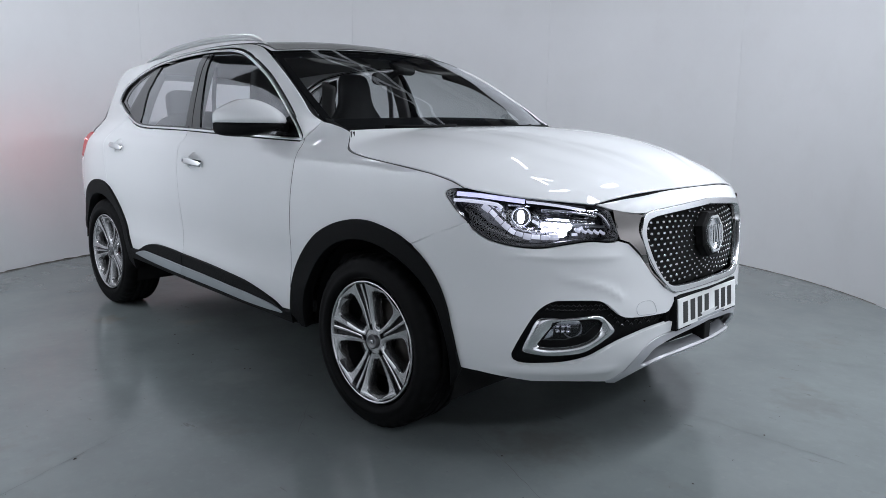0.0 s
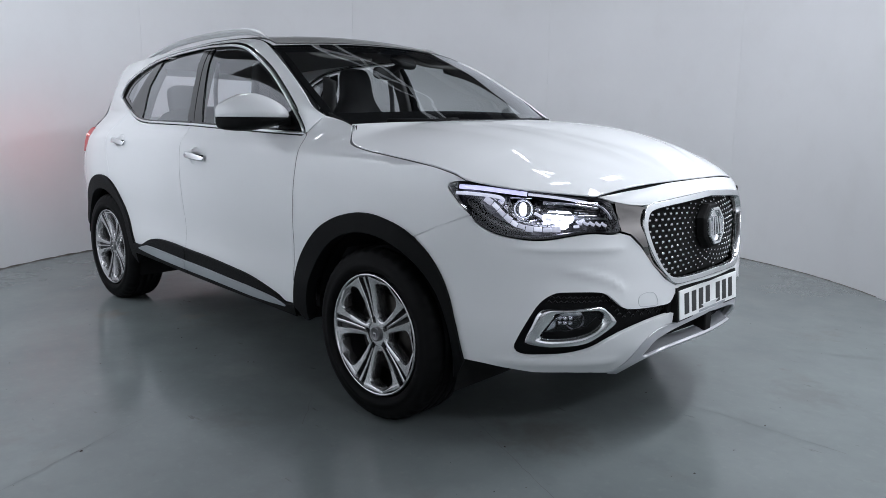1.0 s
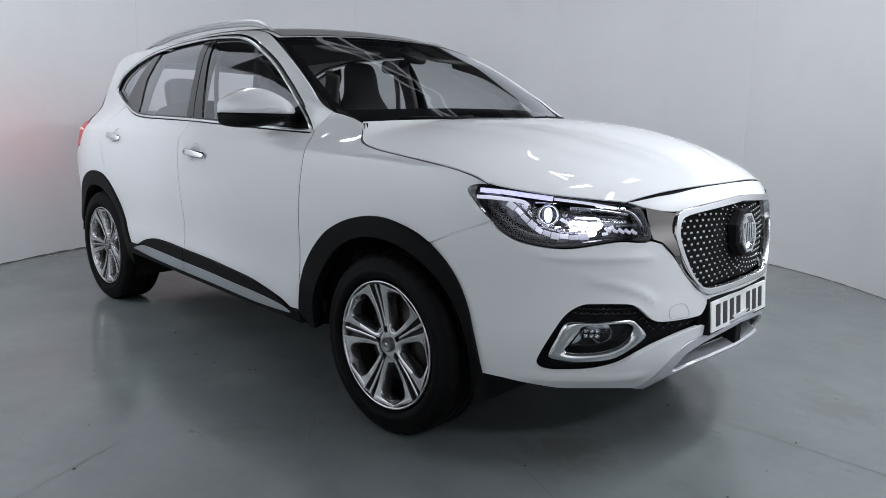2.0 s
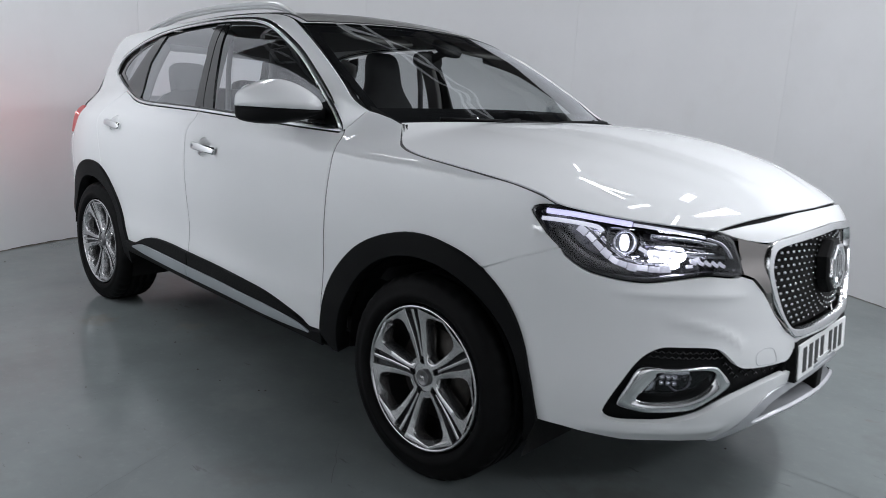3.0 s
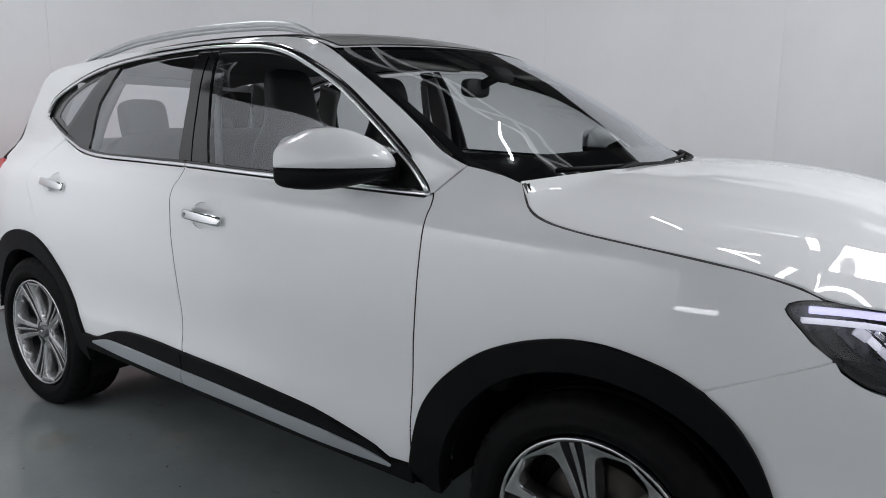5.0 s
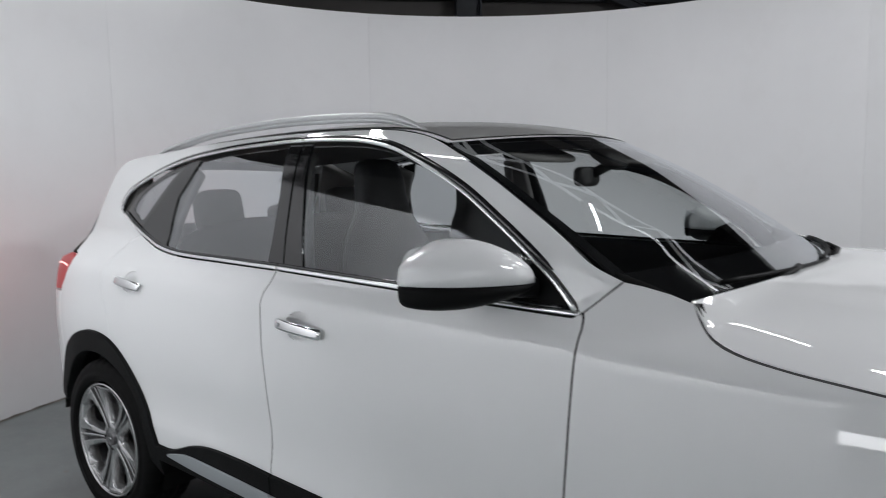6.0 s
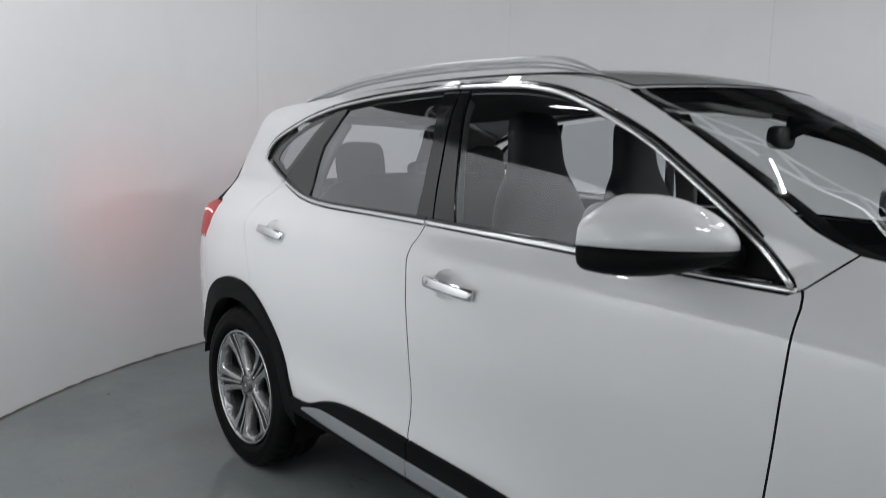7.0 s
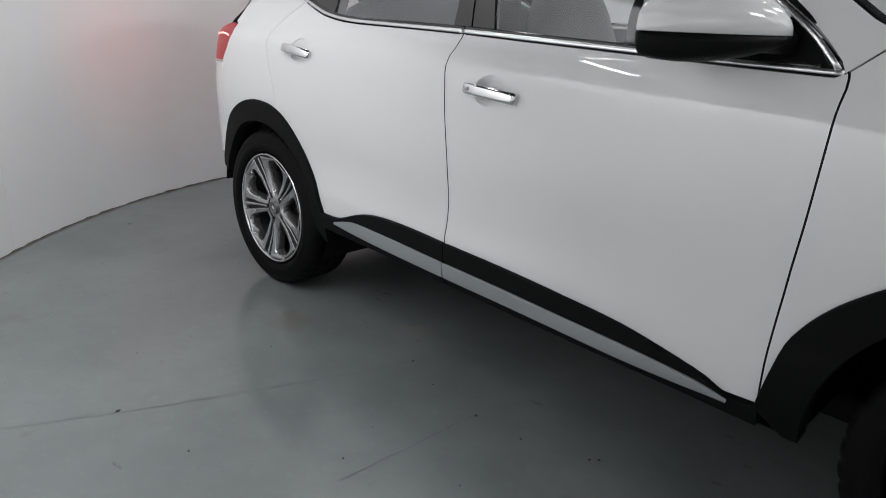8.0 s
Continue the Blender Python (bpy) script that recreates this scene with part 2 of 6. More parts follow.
def panel_data(outline, f, off=0.0, thick=0.012, step=0.035, holes=(), lip=0.0, dent=None, gap=0.0):
    """Sheet on the surface f inside a closed outline of its two coordinates, with turned-in edges."""
    loops = [dense(inset(outline, gap), step)] + [dense(inset(h, -gap), step) for h in holes]
    pts, edges = [], []
    for loop in loops:
        k = len(pts)
        pts += loop
        edges += [(k + i, k + (i + 1) % len(loop)) for i in range(len(loop))]
    border = len(pts)
    a0, a1 = min(p[0] for p in outline), max(p[0] for p in outline)
    b0, b1 = min(p[1] for p in outline), max(p[1] for p in outline)
    rim = np.array(pts)
    row, b = 0, b0 + step * 0.5
    while b < b1:
        a = a0 + step * (0.25 if row % 2 else 0.75)
        while a < a1:
            q = (a, b)
            if inside(q, loops[0]) and not any(inside(q, h) for h in loops[1:]):
                if ((rim - q) ** 2).sum(1).min() > (0.45 * step) ** 2:
                    pts.append(q)
            a += step
        b += step * 0.87
        row += 1
    got = delaunay_2d_cdt([Vector(p) for p in pts], edges, [], 0, 1e-7)
    flat, tris = got[0], got[2]
    verts, normals, faces = [], [], []
    for q in flat:
        p, n = normal_at(f, q[0], q[1])
        d = off + (dent(q[0], q[1]) if dent else 0.0)
        verts.append(p + n * d)
        normals.append(n)
    for t in tris:
        c = (sum(flat[i][0] for i in t) / 3, sum(flat[i][1] for i in t) / 3)
        if inside(c, loops[0]) and not any(inside(c, h) for h in loops[1:]):
            u, v, w = (verts[i] for i in t)
            if (v - u).cross(w - u).dot(normals[t[0]]) < 0:
                t = t[::-1]
            faces.append(tuple(t))
    if thick:
        for k, loop in enumerate(loops):
            m = len(loop)
            area = sum(loop[i][0] * loop[(i + 1) % m][1] - loop[(i + 1) % m][0] * loop[i][1] for i in range(m))
            first = len(verts)
            ring = []
            for i in range(m):
                p, n = normal_at(f, *loop[i])
                p = p + n * (off + (dent(*loop[i]) if dent else 0.0))
                t = Vector(f(*loop[(i + 1) % m])) - Vector(f(*loop[i - 1]))
                o = t.cross(n)
                # away from the sheet
                e = 1e-3
                tx, ty = loop[(i + 1) % m][0] - loop[i - 1][0], loop[(i + 1) % m][1] - loop[i - 1][1]
                ox, oy = (ty, -tx) if (area > 0) == (k == 0) else (-ty, tx)
                l = math.hypot(ox, oy) or 1
                way = Vector(f(loop[i][0] + ox / l * e, loop[i][1] + oy / l * e)) - Vector(f(*loop[i]))
                if o.dot(way) < 0:
                    o = -o
                if o.length < 1e-9:
                    o = way
                o.normalize()
                ring.append((p, n, o))
            for p, n, o in ring:
                verts.append(p)
                normals.append(n)
            for p, n, o in ring:
                verts.append(p + o * lip - n * 0.002)
                normals.append((o + n * 0.35).normalized())
            for p, n, o in ring:
                verts.append(p + o * lip - n * thick)
                normals.append(o)
            for r in range(2):
                for i in range(m):
                    j = (i + 1) % m
                    t = (first + r * m + i, first + r * m + j, first + (r + 1) * m + j, first + (r + 1) * m + i)
                    u, v, w = verts[t[0]], verts[t[1]], verts[t[2]]
                    if (v - u).cross(w - u).dot(ring[i][2] + ring[i][1] * (0.5 if r == 0 else 0)) < 0:
                        t = t[::-1]
                    faces.append(t)
    return verts, faces, normals


def mirrored(data):
    verts, faces, normals = data
    y = lambda v: Vector((v[0], -v[1], v[2]))
    return [y(v) for v in verts], [f[::-1] for f in faces], [y(n) for n in normals] if normals else None


def pair(name, data, material, parents, label=""):
    """The same part on the car's right (as built) and left (mirrored)."""
    out = []
    for parent, d in zip(parents, (data, mirrored(data))):
        out.append(make(name, d[0], d[1], material, parent, label, d[2]))
    return out


def sweep_data(line, ups, profile, closed=False, scale=None, caps=True):
    """A profile (side, up) drawn along a line of points with an up way at each."""
    n, m = len(line), len(profile)
    verts, faces = [], []
    for i in range(n):
        a = line[i - 1] if (i > 0 or closed) else line[i]
        b = line[(i + 1) % n] if (i < n - 1 or closed) else line[i]
        t = (Vector(b) - Vector(a)).normalized()
        u = Vector(ups[i])
        s = t.cross(u).normalized()
        u = s.cross(t).normalized()
        k = scale(i / max(1, n - 1)) if scale else 1.0
        verts += [Vector(line[i]) + s * (p[0] * k) + u * (p[1] * k) for p in profile]
    for i in range(n if closed else n - 1):
        for j in range(m):
            a, b, c, d = i * m + j, i * m + (j + 1) % m, ((i + 1) % n) * m + (j + 1) % m, ((i + 1) % n) * m + j
            faces.append((a, b, c, d))
    if caps and not closed:
        faces += [tuple(range(m))[::-1], tuple((n - 1) * m + j for j in range(m))]
    return verts, faces, None


def on(f, line, off=0.0):
    """Points and ways out of a line drawn on the surface f."""
    got = [normal_at(f, a, b) for a, b in line]
    return [p + n * off for p, n in got], [n for p, n in got]


def round_profile(w, h, k=3, r=None):
    """Rounded rectangle w wide and h high, its foot at 0."""
    r = r or min(w, h) * 0.35
    out = []
    for cx, cy, a0 in ((w / 2 - r, r, -90), (w / 2 - r, h - r, 0), (-w / 2 + r, h - r, 90), (-w / 2 + r, r, 180)):
        out += [(cx + r * math.cos(radians(a0 + 90 * i / k)), cy + r * math.sin(radians(a0 + 90 * i / k))) for i in range(k + 1)]
    return out


def lathe_data(profile, segs=64, axis="y"):
    """Profile of (radius, along) turned round the y axis."""
    verts, faces = [], []
    m = len(profile)
    for i in range(segs):
        a = 2 * math.pi * i / segs
        verts += [Vector((r * math.cos(a), y, r * math.sin(a))) for r, y in profile]
    for i in range(segs):
        for j in range(m - 1):
            faces.append((i * m + j, ((i + 1) % segs) * m + j, ((i + 1) % segs) * m + j + 1, i * m + j + 1))
    return verts, faces, None


def loft_data(rings, caps=True, closed=True):
    m = len(rings[0])
    verts = [Vector(v) for r in rings for v in r]
    faces = []
    for i in range(len(rings) - 1):
        for j in range(m if closed else m - 1):
            faces.append((i * m + j, i * m + (j + 1) % m, (i + 1) * m + (j + 1) % m, (i + 1) * m + j))
    if caps:
        faces += [tuple(range(m))[::-1], tuple((len(rings) - 1) * m + j for j in range(m))]
    return verts, faces, None


def oval(cx, cy, rx, ry, n=24, p=2.0):
    """Ring of a rounded box (p above 2) or an ellipse in two coordinates."""
    out = []
    for i in range(n):
        a = 2 * math.pi * i / n
        c, s = math.cos(a), math.sin(a)
        out.append((cx + rx * math.copysign(abs(c) ** (2 / p), c), cy + ry * math.copysign(abs(s) ** (2 / p), s)))
    return out


def cushion_data(size, p=3.5, n=24, m=12):
    """Soft box of the given size round the origin."""
    rings = []
    for i in range(1, m):
        a = math.pi * (i / m - 0.5)
        c, s = math.cos(a) ** (2 / p), math.copysign(abs(math.sin(a)) ** (2 / p), math.sin(a))
        rings.append([(x, y, s * size[2] / 2) for x, y in oval(0, 0, c * size[0] / 2, c * size[1] / 2, n, p)])
    return loft_data(rings)


def moved(data, m):
    return [m @ Vector(v) for v in data[0]], data[1], None


def box_data(x0, x1, y0, y1, z0, z1):
    v = [(x, y, z) for x in (x0, x1) for y in (y0, y1) for z in (z0, z1)]
    return [Vector(p) for p in v], [(0, 1, 3, 2), (4, 6, 7, 5), (0, 4, 5, 1), (2, 3, 7, 6), (0, 2, 6, 4), (1, 5, 7, 3)], None


def bevel(ob, width=0.006, segments=2):
    b = ob.modifiers.new("bevel", "BEVEL")
    b.width, b.segments, b.limit_method = width, segments, "ANGLE"
    return ob

# ---- materials ----
def material(name, colour, rough=0.5, metal=0.0, coat=0.0, vary=0.0, vary_scale=6.0, fine=0.0, fine_scale=300.0, rough_vary=0.0, spec=0.5):
    """Principled surface with colour and gloss varied at a broad and a fine scale."""
    m = bpy.data.materials.new(name)
    m.use_nodes = True
    t = m.node_tree
    b = t.nodes["Principled BSDF"]
    b.inputs["Base Color"].default_value = (*colour, 1)
    b.inputs["Roughness"].default_value = rough
    b.inputs["Metallic"].default_value = metal
    b.inputs["Coat Weight"].default_value = coat
    b.inputs["Coat Roughness"].default_value = 0.02
    b.inputs["Coat IOR"].default_value = 1.55
    b.inputs["Specular IOR Level"].default_value = spec
    co = t.nodes.new("ShaderNodeTexCoord")
    if vary or rough_vary:
        n = t.nodes.new("ShaderNodeTexNoise")
        n.inputs["Scale"].default_value = vary_scale
        n.inputs["Detail"].default_value = 6
        t.links.new(co.outputs["Object"], n.inputs["Vector"])
        if vary:
            r = t.nodes.new("ShaderNodeValToRGB")
            r.color_ramp.elements[0].position, r.color_ramp.elements[1].position = 0.3, 0.7
            r.color_ramp.elements[0].color = (*[c * (1 - vary) for c in colour], 1)
            r.color_ramp.elements[1].color = (*[min(1, c * (1 + vary)) for c in colour], 1)
            t.links.new(n.outputs["Fac"], r.inputs["Fac"])
            t.links.new(r.outputs["Color"], b.inputs["Base Color"])
        if rough_vary:
            k = t.nodes.new("ShaderNodeMapRange")
            k.inputs["To Min"].default_value, k.inputs["To Max"].default_value = rough - rough_vary, rough + rough_vary
            t.links.new(n.outputs["Fac"], k.inputs["Value"])
            t.links.new(k.outputs["Result"], b.inputs["Roughness"])
    if fine:
        n = t.nodes.new("ShaderNodeTexNoise")
        n.inputs["Scale"].default_value = fine_scale
        n.inputs["Detail"].default_value = 3
        t.links.new(co.outputs["Object"], n.inputs["Vector"])
        u = t.nodes.new("ShaderNodeBump")
        u.inputs["Strength"].default_value = fine
        u.inputs["Distance"].default_value = 0.002
        t.links.new(n.outputs["Fac"], u.inputs["Height"])
        t.links.new(u.outputs["Normal"], b.inputs["Normal"])
    return m


def glow(name, colour, strength, base=(0.8, 0.8, 0.8)):
    m = material(name, base, 0.3)
    b = m.node_tree.nodes["Principled BSDF"]
    b.inputs["Emission Color"].default_value = (*colour, 1)
    b.inputs["Emission Strength"].default_value = strength
    return m


def pane(name, tint, face_on=0.08):
    """Thin glass: clear with a tint, its gloss rising towards a glancing view."""
    m = bpy.data.materials.new(name)
    m.use_nodes = True
    t = m.node_tree
    t.nodes.remove(t.nodes["Principled BSDF"])
    clear, gloss = t.nodes.new("ShaderNodeBsdfTransparent"), t.nodes.new("ShaderNodeBsdfGlossy")
    mix, lay = t.nodes.new("ShaderNodeMixShader"), t.nodes.new("ShaderNodeLayerWeight")
    five, scale = t.nodes.new("ShaderNodeMath"), t.nodes.new("ShaderNodeMath")
    five.operation, scale.operation = "POWER", "MULTIPLY_ADD"
    five.inputs[1].default_value = 3.3
    scale.inputs[1].default_value, scale.inputs[2].default_value = 1 - face_on, face_on
    lay.inputs["Blend"].default_value = 0.5
    clear.inputs["Color"].default_value = (*tint, 1)
    gloss.inputs["Roughness"].default_value = 0.0
    gloss.inputs["Color"].default_value = (0.95, 0.97, 1, 1)
    t.links.new(lay.outputs["Facing"], five.inputs[0])
    t.links.new(five.outputs[0], scale.inputs[0])
    t.links.new(scale.outputs[0], mix.inputs[0])
    t.links.new(clear.outputs[0], mix.inputs[1])
    t.links.new(gloss.outputs[0], mix.inputs[2])
    t.links.new(mix.outputs[0], t.nodes["Material Output"].inputs["Surface"])
    return m


PAINT = material("white_paint", (0.80, 0.81, 0.815), 0.7, coat=1.0, vary=0.008, vary_scale=2.0, spec=0.0)
CLAD = material("grained_black_plastic", (0.006, 0.0062, 0.0065), 0.5, vary=0.12, vary_scale=12, fine=0.25, fine_scale=700, spec=0.08)
GLOSS = material("gloss_black", (0.012, 0.012, 0.013), 0.12, coat=0.2, fine=0.01, fine_scale=500)
MATT = material("matt_black", (0.006, 0.006, 0.006), 0.8, vary=0.2, vary_scale=20, spec=0.2)
RUBBER = material("tyre_rubber", (0.005, 0.005, 0.0052), 0.6, vary=0.25, vary_scale=14, fine=0.2, fine_scale=350, spec=0.08)
CHROME = material("chrome", (0.72, 0.73, 0.74), 0.19, metal=1.0)
BRIGHTTRIM = material("bright_window_trim", (0.84, 0.85, 0.86), 0.30, metal=1.0)
POLISHED = material("polished_chrome", (0.80, 0.81, 0.82), 0.08, metal=1.0, rough_vary=0.02, vary_scale=30)
STUD = material("dull_stud_chrome", (0.42, 0.43, 0.44), 0.22, metal=1.0)
CHINSILVER = material("silver_chin_paint", (0.56, 0.56, 0.59), 0.36, metal=0.5, coat=0.3, vary=0.03, vary_scale=20)
# mid-grey painted in for the shade inside the bonnet's shut line
SEAMSHADE = material("seam_shade_grey", (0.07, 0.07, 0.072), 0.7, vary=0.15, vary_scale=20)
SMOKE = material("smoked_chrome", (0.27, 0.255, 0.245), 0.05, metal=1.0, rough_vary=0.03, vary_scale=20)
SATIN = material("satin_silver", (0.46, 0.47, 0.49), 0.34, metal=0.8, vary=0.04, vary_scale=25, fine=0.03)
ALLOY = material("alloy", (0.56, 0.56, 0.565), 0.26, metal=0.95, vary=0.03, vary_scale=18)
CAPGREY = material("wheel_cap", (0.17, 0.17, 0.175), 0.35, metal=0.7, vary=0.05, vary_scale=40)
POCKET = material("dark_alloy", (0.022, 0.022, 0.024), 0.4, metal=0.6, vary=0.15, vary_scale=30)
STEEL = material("brake_steel", (0.05, 0.046, 0.042), 0.5, metal=0.9, vary=0.25, vary_scale=25)
TRIMSILVER = material("silver_trim_paint", (0.36, 0.385, 0.405), 0.38, metal=0.35, coat=0.3, vary=0.03)
CLOTH = material("dark_seat_leather", (0.022, 0.022, 0.023), 0.55, vary=0.15, vary_scale=15, fine=0.06, fine_scale=250)
CABIN = material("dark_cabin_plastic", (0.016, 0.016, 0.017), 0.65, vary=0.2, vary_scale=10, fine=0.2, fine_scale=400)
LINING = material("grey_roof_lining", (0.16, 0.155, 0.15), 0.9, vary=0.08, vary_scale=10, fine=0.3, fine_scale=500)
SCREENGLASS = pane("windscreen_glass", (0.93, 0.95, 0.94), 0.11)
SIDEGLASS = pane("side_glass", (0.92, 0.95, 0.96), 0.055)
REARGLASS = pane("rear_glass", (0.90, 0.92, 0.93), 0.14)
LENS = pane("lamp_lens", (0.93, 0.93, 0.95), 0.04)
ROOFGLASS = material("grey_roof_glass", (0.30, 0.30, 0.295), 0.30, coat=0.3, fine=0.006, fine_scale=60)
FRIT = material("black_glass_border", (0.008, 0.008, 0.009), 0.08, coat=0.5)
DAYLAMP = glow("daytime_light", (0.72, 0.68, 1.0), 0.75)
BEAM = glow("headlight_glow", (0.93, 0.90, 1.0), 14.0)
# emission painted in for lamplight on chrome pieces; the daytime strip's end too
LIT = glow("strip_and_reflector_glow", (0.92, 0.90, 1.0), 0.55, (0.6, 0.6, 0.62))
REFLECTOR = material("lamp_reflector", (0.78, 0.78, 0.82), 0.16, metal=1.0, vary=0.05, vary_scale=40)
TAILRED = glow("tail_light_red", (1.0, 0.03, 0.03), 0.12, (0.28, 0.012, 0.015))
PLATEWHITE = material("plate_white", (0.80, 0.81, 0.80), 0.35, vary=0.03, vary_scale=30)
PLATEBLACK = material("plate_black", (0.015, 0.015, 0.015), 0.4)
MIRRORGLASS = material("mirror_glass", (0.85, 0.86, 0.87), 0.02, metal=1.0)
LAMPGREY = material("grey_lamp_lining", (0.14, 0.14, 0.15), 0.28, metal=0.8, vary=0.3, vary_scale=35, rough_vary=0.1)
# weaker emission, painted in for lamplight on the stepped reflectors
LITDIM = glow("dim_reflector_glow", (0.90, 0.88, 1.0), 0.35, (0.5, 0.5, 0.52))
RAILSILVER = material("silver_rail_paint", (0.62, 0.63, 0.64), 0.42, metal=0.35, vary=0.03, vary_scale=20)
QGLASS = pane("quarter_glass", (0.36, 0.37, 0.38), 0.25)
BELTGREY = material("grey_belt_webbing", (0.22, 0.22, 0.225), 0.7, vary=0.1, vary_scale=60)
SHELF = material("grey_shelf_paint", (0.16, 0.165, 0.175), 0.45, vary=0.05)

# ---- the hall and the photo booth ----
CX, CY, BOOTH_R, BOOTH_TOP = -0.06, 0.58, 3.33, 2.92
AX, BX = Vector((0.70711, -0.70711, 0)), Vector((0.70711, 0.70711, 0))


def hall(a, b, z=0.0):
    """Hall axes: a towards the open end of the booth, b across it."""
    return Vector((CX, CY, 0)) + AX * a + BX * b + Vector((0, 0, z))


def mixed(name, low, high, rough, scale, bump, bump_scale, detail=8.0, rough_vary=0.1, spots=None):
    """Painted mineral surface: clouds of two tones, grain, and a scatter of dark spots."""
    m = material(name, low, rough)
    t = m.node_tree
    b = t.nodes["Principled BSDF"]
    co = t.nodes.new("ShaderNodeTexCoord")
    n, g = t.nodes.new("ShaderNodeTexNoise"), t.nodes.new("ShaderNodeTexNoise")
    n.inputs["Scale"].default_value, n.inputs["Detail"].default_value, n.inputs["Roughness"].default_value = scale, detail, 0.6
    g.inputs["Scale"].default_value, g.inputs["Detail"].default_value = bump_scale, 5
    ramp = t.nodes.new("ShaderNodeValToRGB")
    ramp.color_ramp.elements[0].position, ramp.color_ramp.elements[1].position = 0.32, 0.68
    ramp.color_ramp.elements[0].color, ramp.color_ramp.elements[1].color = (*low, 1), (*high, 1)
    t.links.new(co.outputs["Object"], n.inputs["Vector"])
    t.links.new(co.outputs["Object"], g.inputs["Vector"])
    t.links.new(n.outputs["Fac"], ramp.inputs["Fac"])
    out = ramp.outputs["Color"]
    if spots:
        v = t.nodes.new("ShaderNodeTexNoise")
        v.inputs["Scale"].default_value, v.inputs["Detail"].default_value = spots[0], 4
        t.links.new(co.outputs["Object"], v.inputs["Vector"])
        cut = t.nodes.new("ShaderNodeValToRGB")
        cut.color_ramp.elements[0].position, cut.color_ramp.elements[1].position = spots[1], spots[1] + 0.06
        mix = t.nodes.new("ShaderNodeMix")
        mix.data_type = "RGBA"
        mix.inputs["B"].default_value = (*spots[2], 1)
        t.links.new(v.outputs["Fac"], cut.inputs["Fac"])
        t.links.new(cut.outputs["Color"], mix.inputs["Factor"])
        t.links.new(out, mix.inputs["A"])
        out = mix.outputs["Result"]
    t.links.new(out, b.inputs["Base Color"])
    k = t.nodes.new("ShaderNodeMapRange")
    k.inputs["To Min"].default_value, k.inputs["To Max"].default_value = rough - rough_vary, rough + rough_vary
    t.links.new(n.outputs["Fac"], k.inputs["Value"])
    t.links.new(k.outputs["Result"], b.inputs["Roughness"])
    u = t.nodes.new("ShaderNodeBump")
    u.inputs["Strength"].default_value, u.inputs["Distance"].default_value = bump, 0.004
    t.links.new(g.outputs["Fac"], u.inputs["Height"])
    t.links.new(u.outputs["Normal"], b.inputs["Normal"])
    return m


def stained(m, scale, low, high, colour, amount, stretch=(1, 1, 1), seed=0.0):
    """Lays blotches of another colour over a material, where a noise rises above a level."""
    t = m.node_tree
    b = t.nodes["Principled BSDF"]
    co, mp, n = t.nodes.new("ShaderNodeTexCoord"), t.nodes.new("ShaderNodeMapping"), t.nodes.new("ShaderNodeTexNoise")
    mp.inputs["Scale"].default_value = stretch
    mp.inputs["Location"].default_value = (seed, seed * 0.7, 0)
    n.inputs["Scale"].default_value, n.inputs["Detail"].default_value, n.inputs["Roughness"].default_value = scale, 9, 0.65
    r, mix = t.nodes.new("ShaderNodeMapRange"), t.nodes.new("ShaderNodeMix")
    r.inputs["From Min"].default_value, r.inputs["From Max"].default_value, r.inputs["To Max"].default_value = low, high, amount
    mix.data_type = "RGBA"
    mix.inputs["B"].default_value = (*colour, 1)
    was = b.inputs["Base Color"].links[0].from_socket
    t.links.new(co.outputs["Object"], mp.inputs["Vector"])
    t.links.new(mp.outputs["Vector"], n.inputs["Vector"])
    t.links.new(n.outputs["Fac"], r.inputs["Value"])
    t.links.new(r.outputs["Result"], mix.inputs["Factor"])
    t.links.new(was, mix.inputs["A"])
    t.links.new(mix.outputs["Result"], b.inputs["Base Color"])


FLOORPAINT = mixed("grey_floor_paint", (0.138, 0.156, 0.156), (0.184, 0.206, 0.204), 0.19, 1.3, 0.03, 90, detail=12.0, rough_vary=0.13, spots=(7.0, 0.70, (0.15, 0.155, 0.15)))
stained(FLOORPAINT, 9.0, 0.50, 0.72, (0.125, 0.138, 0.137), 0.22)
stained(FLOORPAINT, 26.0, 0.56, 0.70, (0.25, 0.27, 0.265), 0.16, seed=3.0)
stained(FLOORPAINT, 2.2, 0.60, 0.74, (0.13, 0.118, 0.10), 0.35, seed=7.0)
stained(FLOORPAINT, 5.0, 0.66, 0.69, (0.085, 0.085, 0.08), 0.5, (1, 4, 1), 11.0)


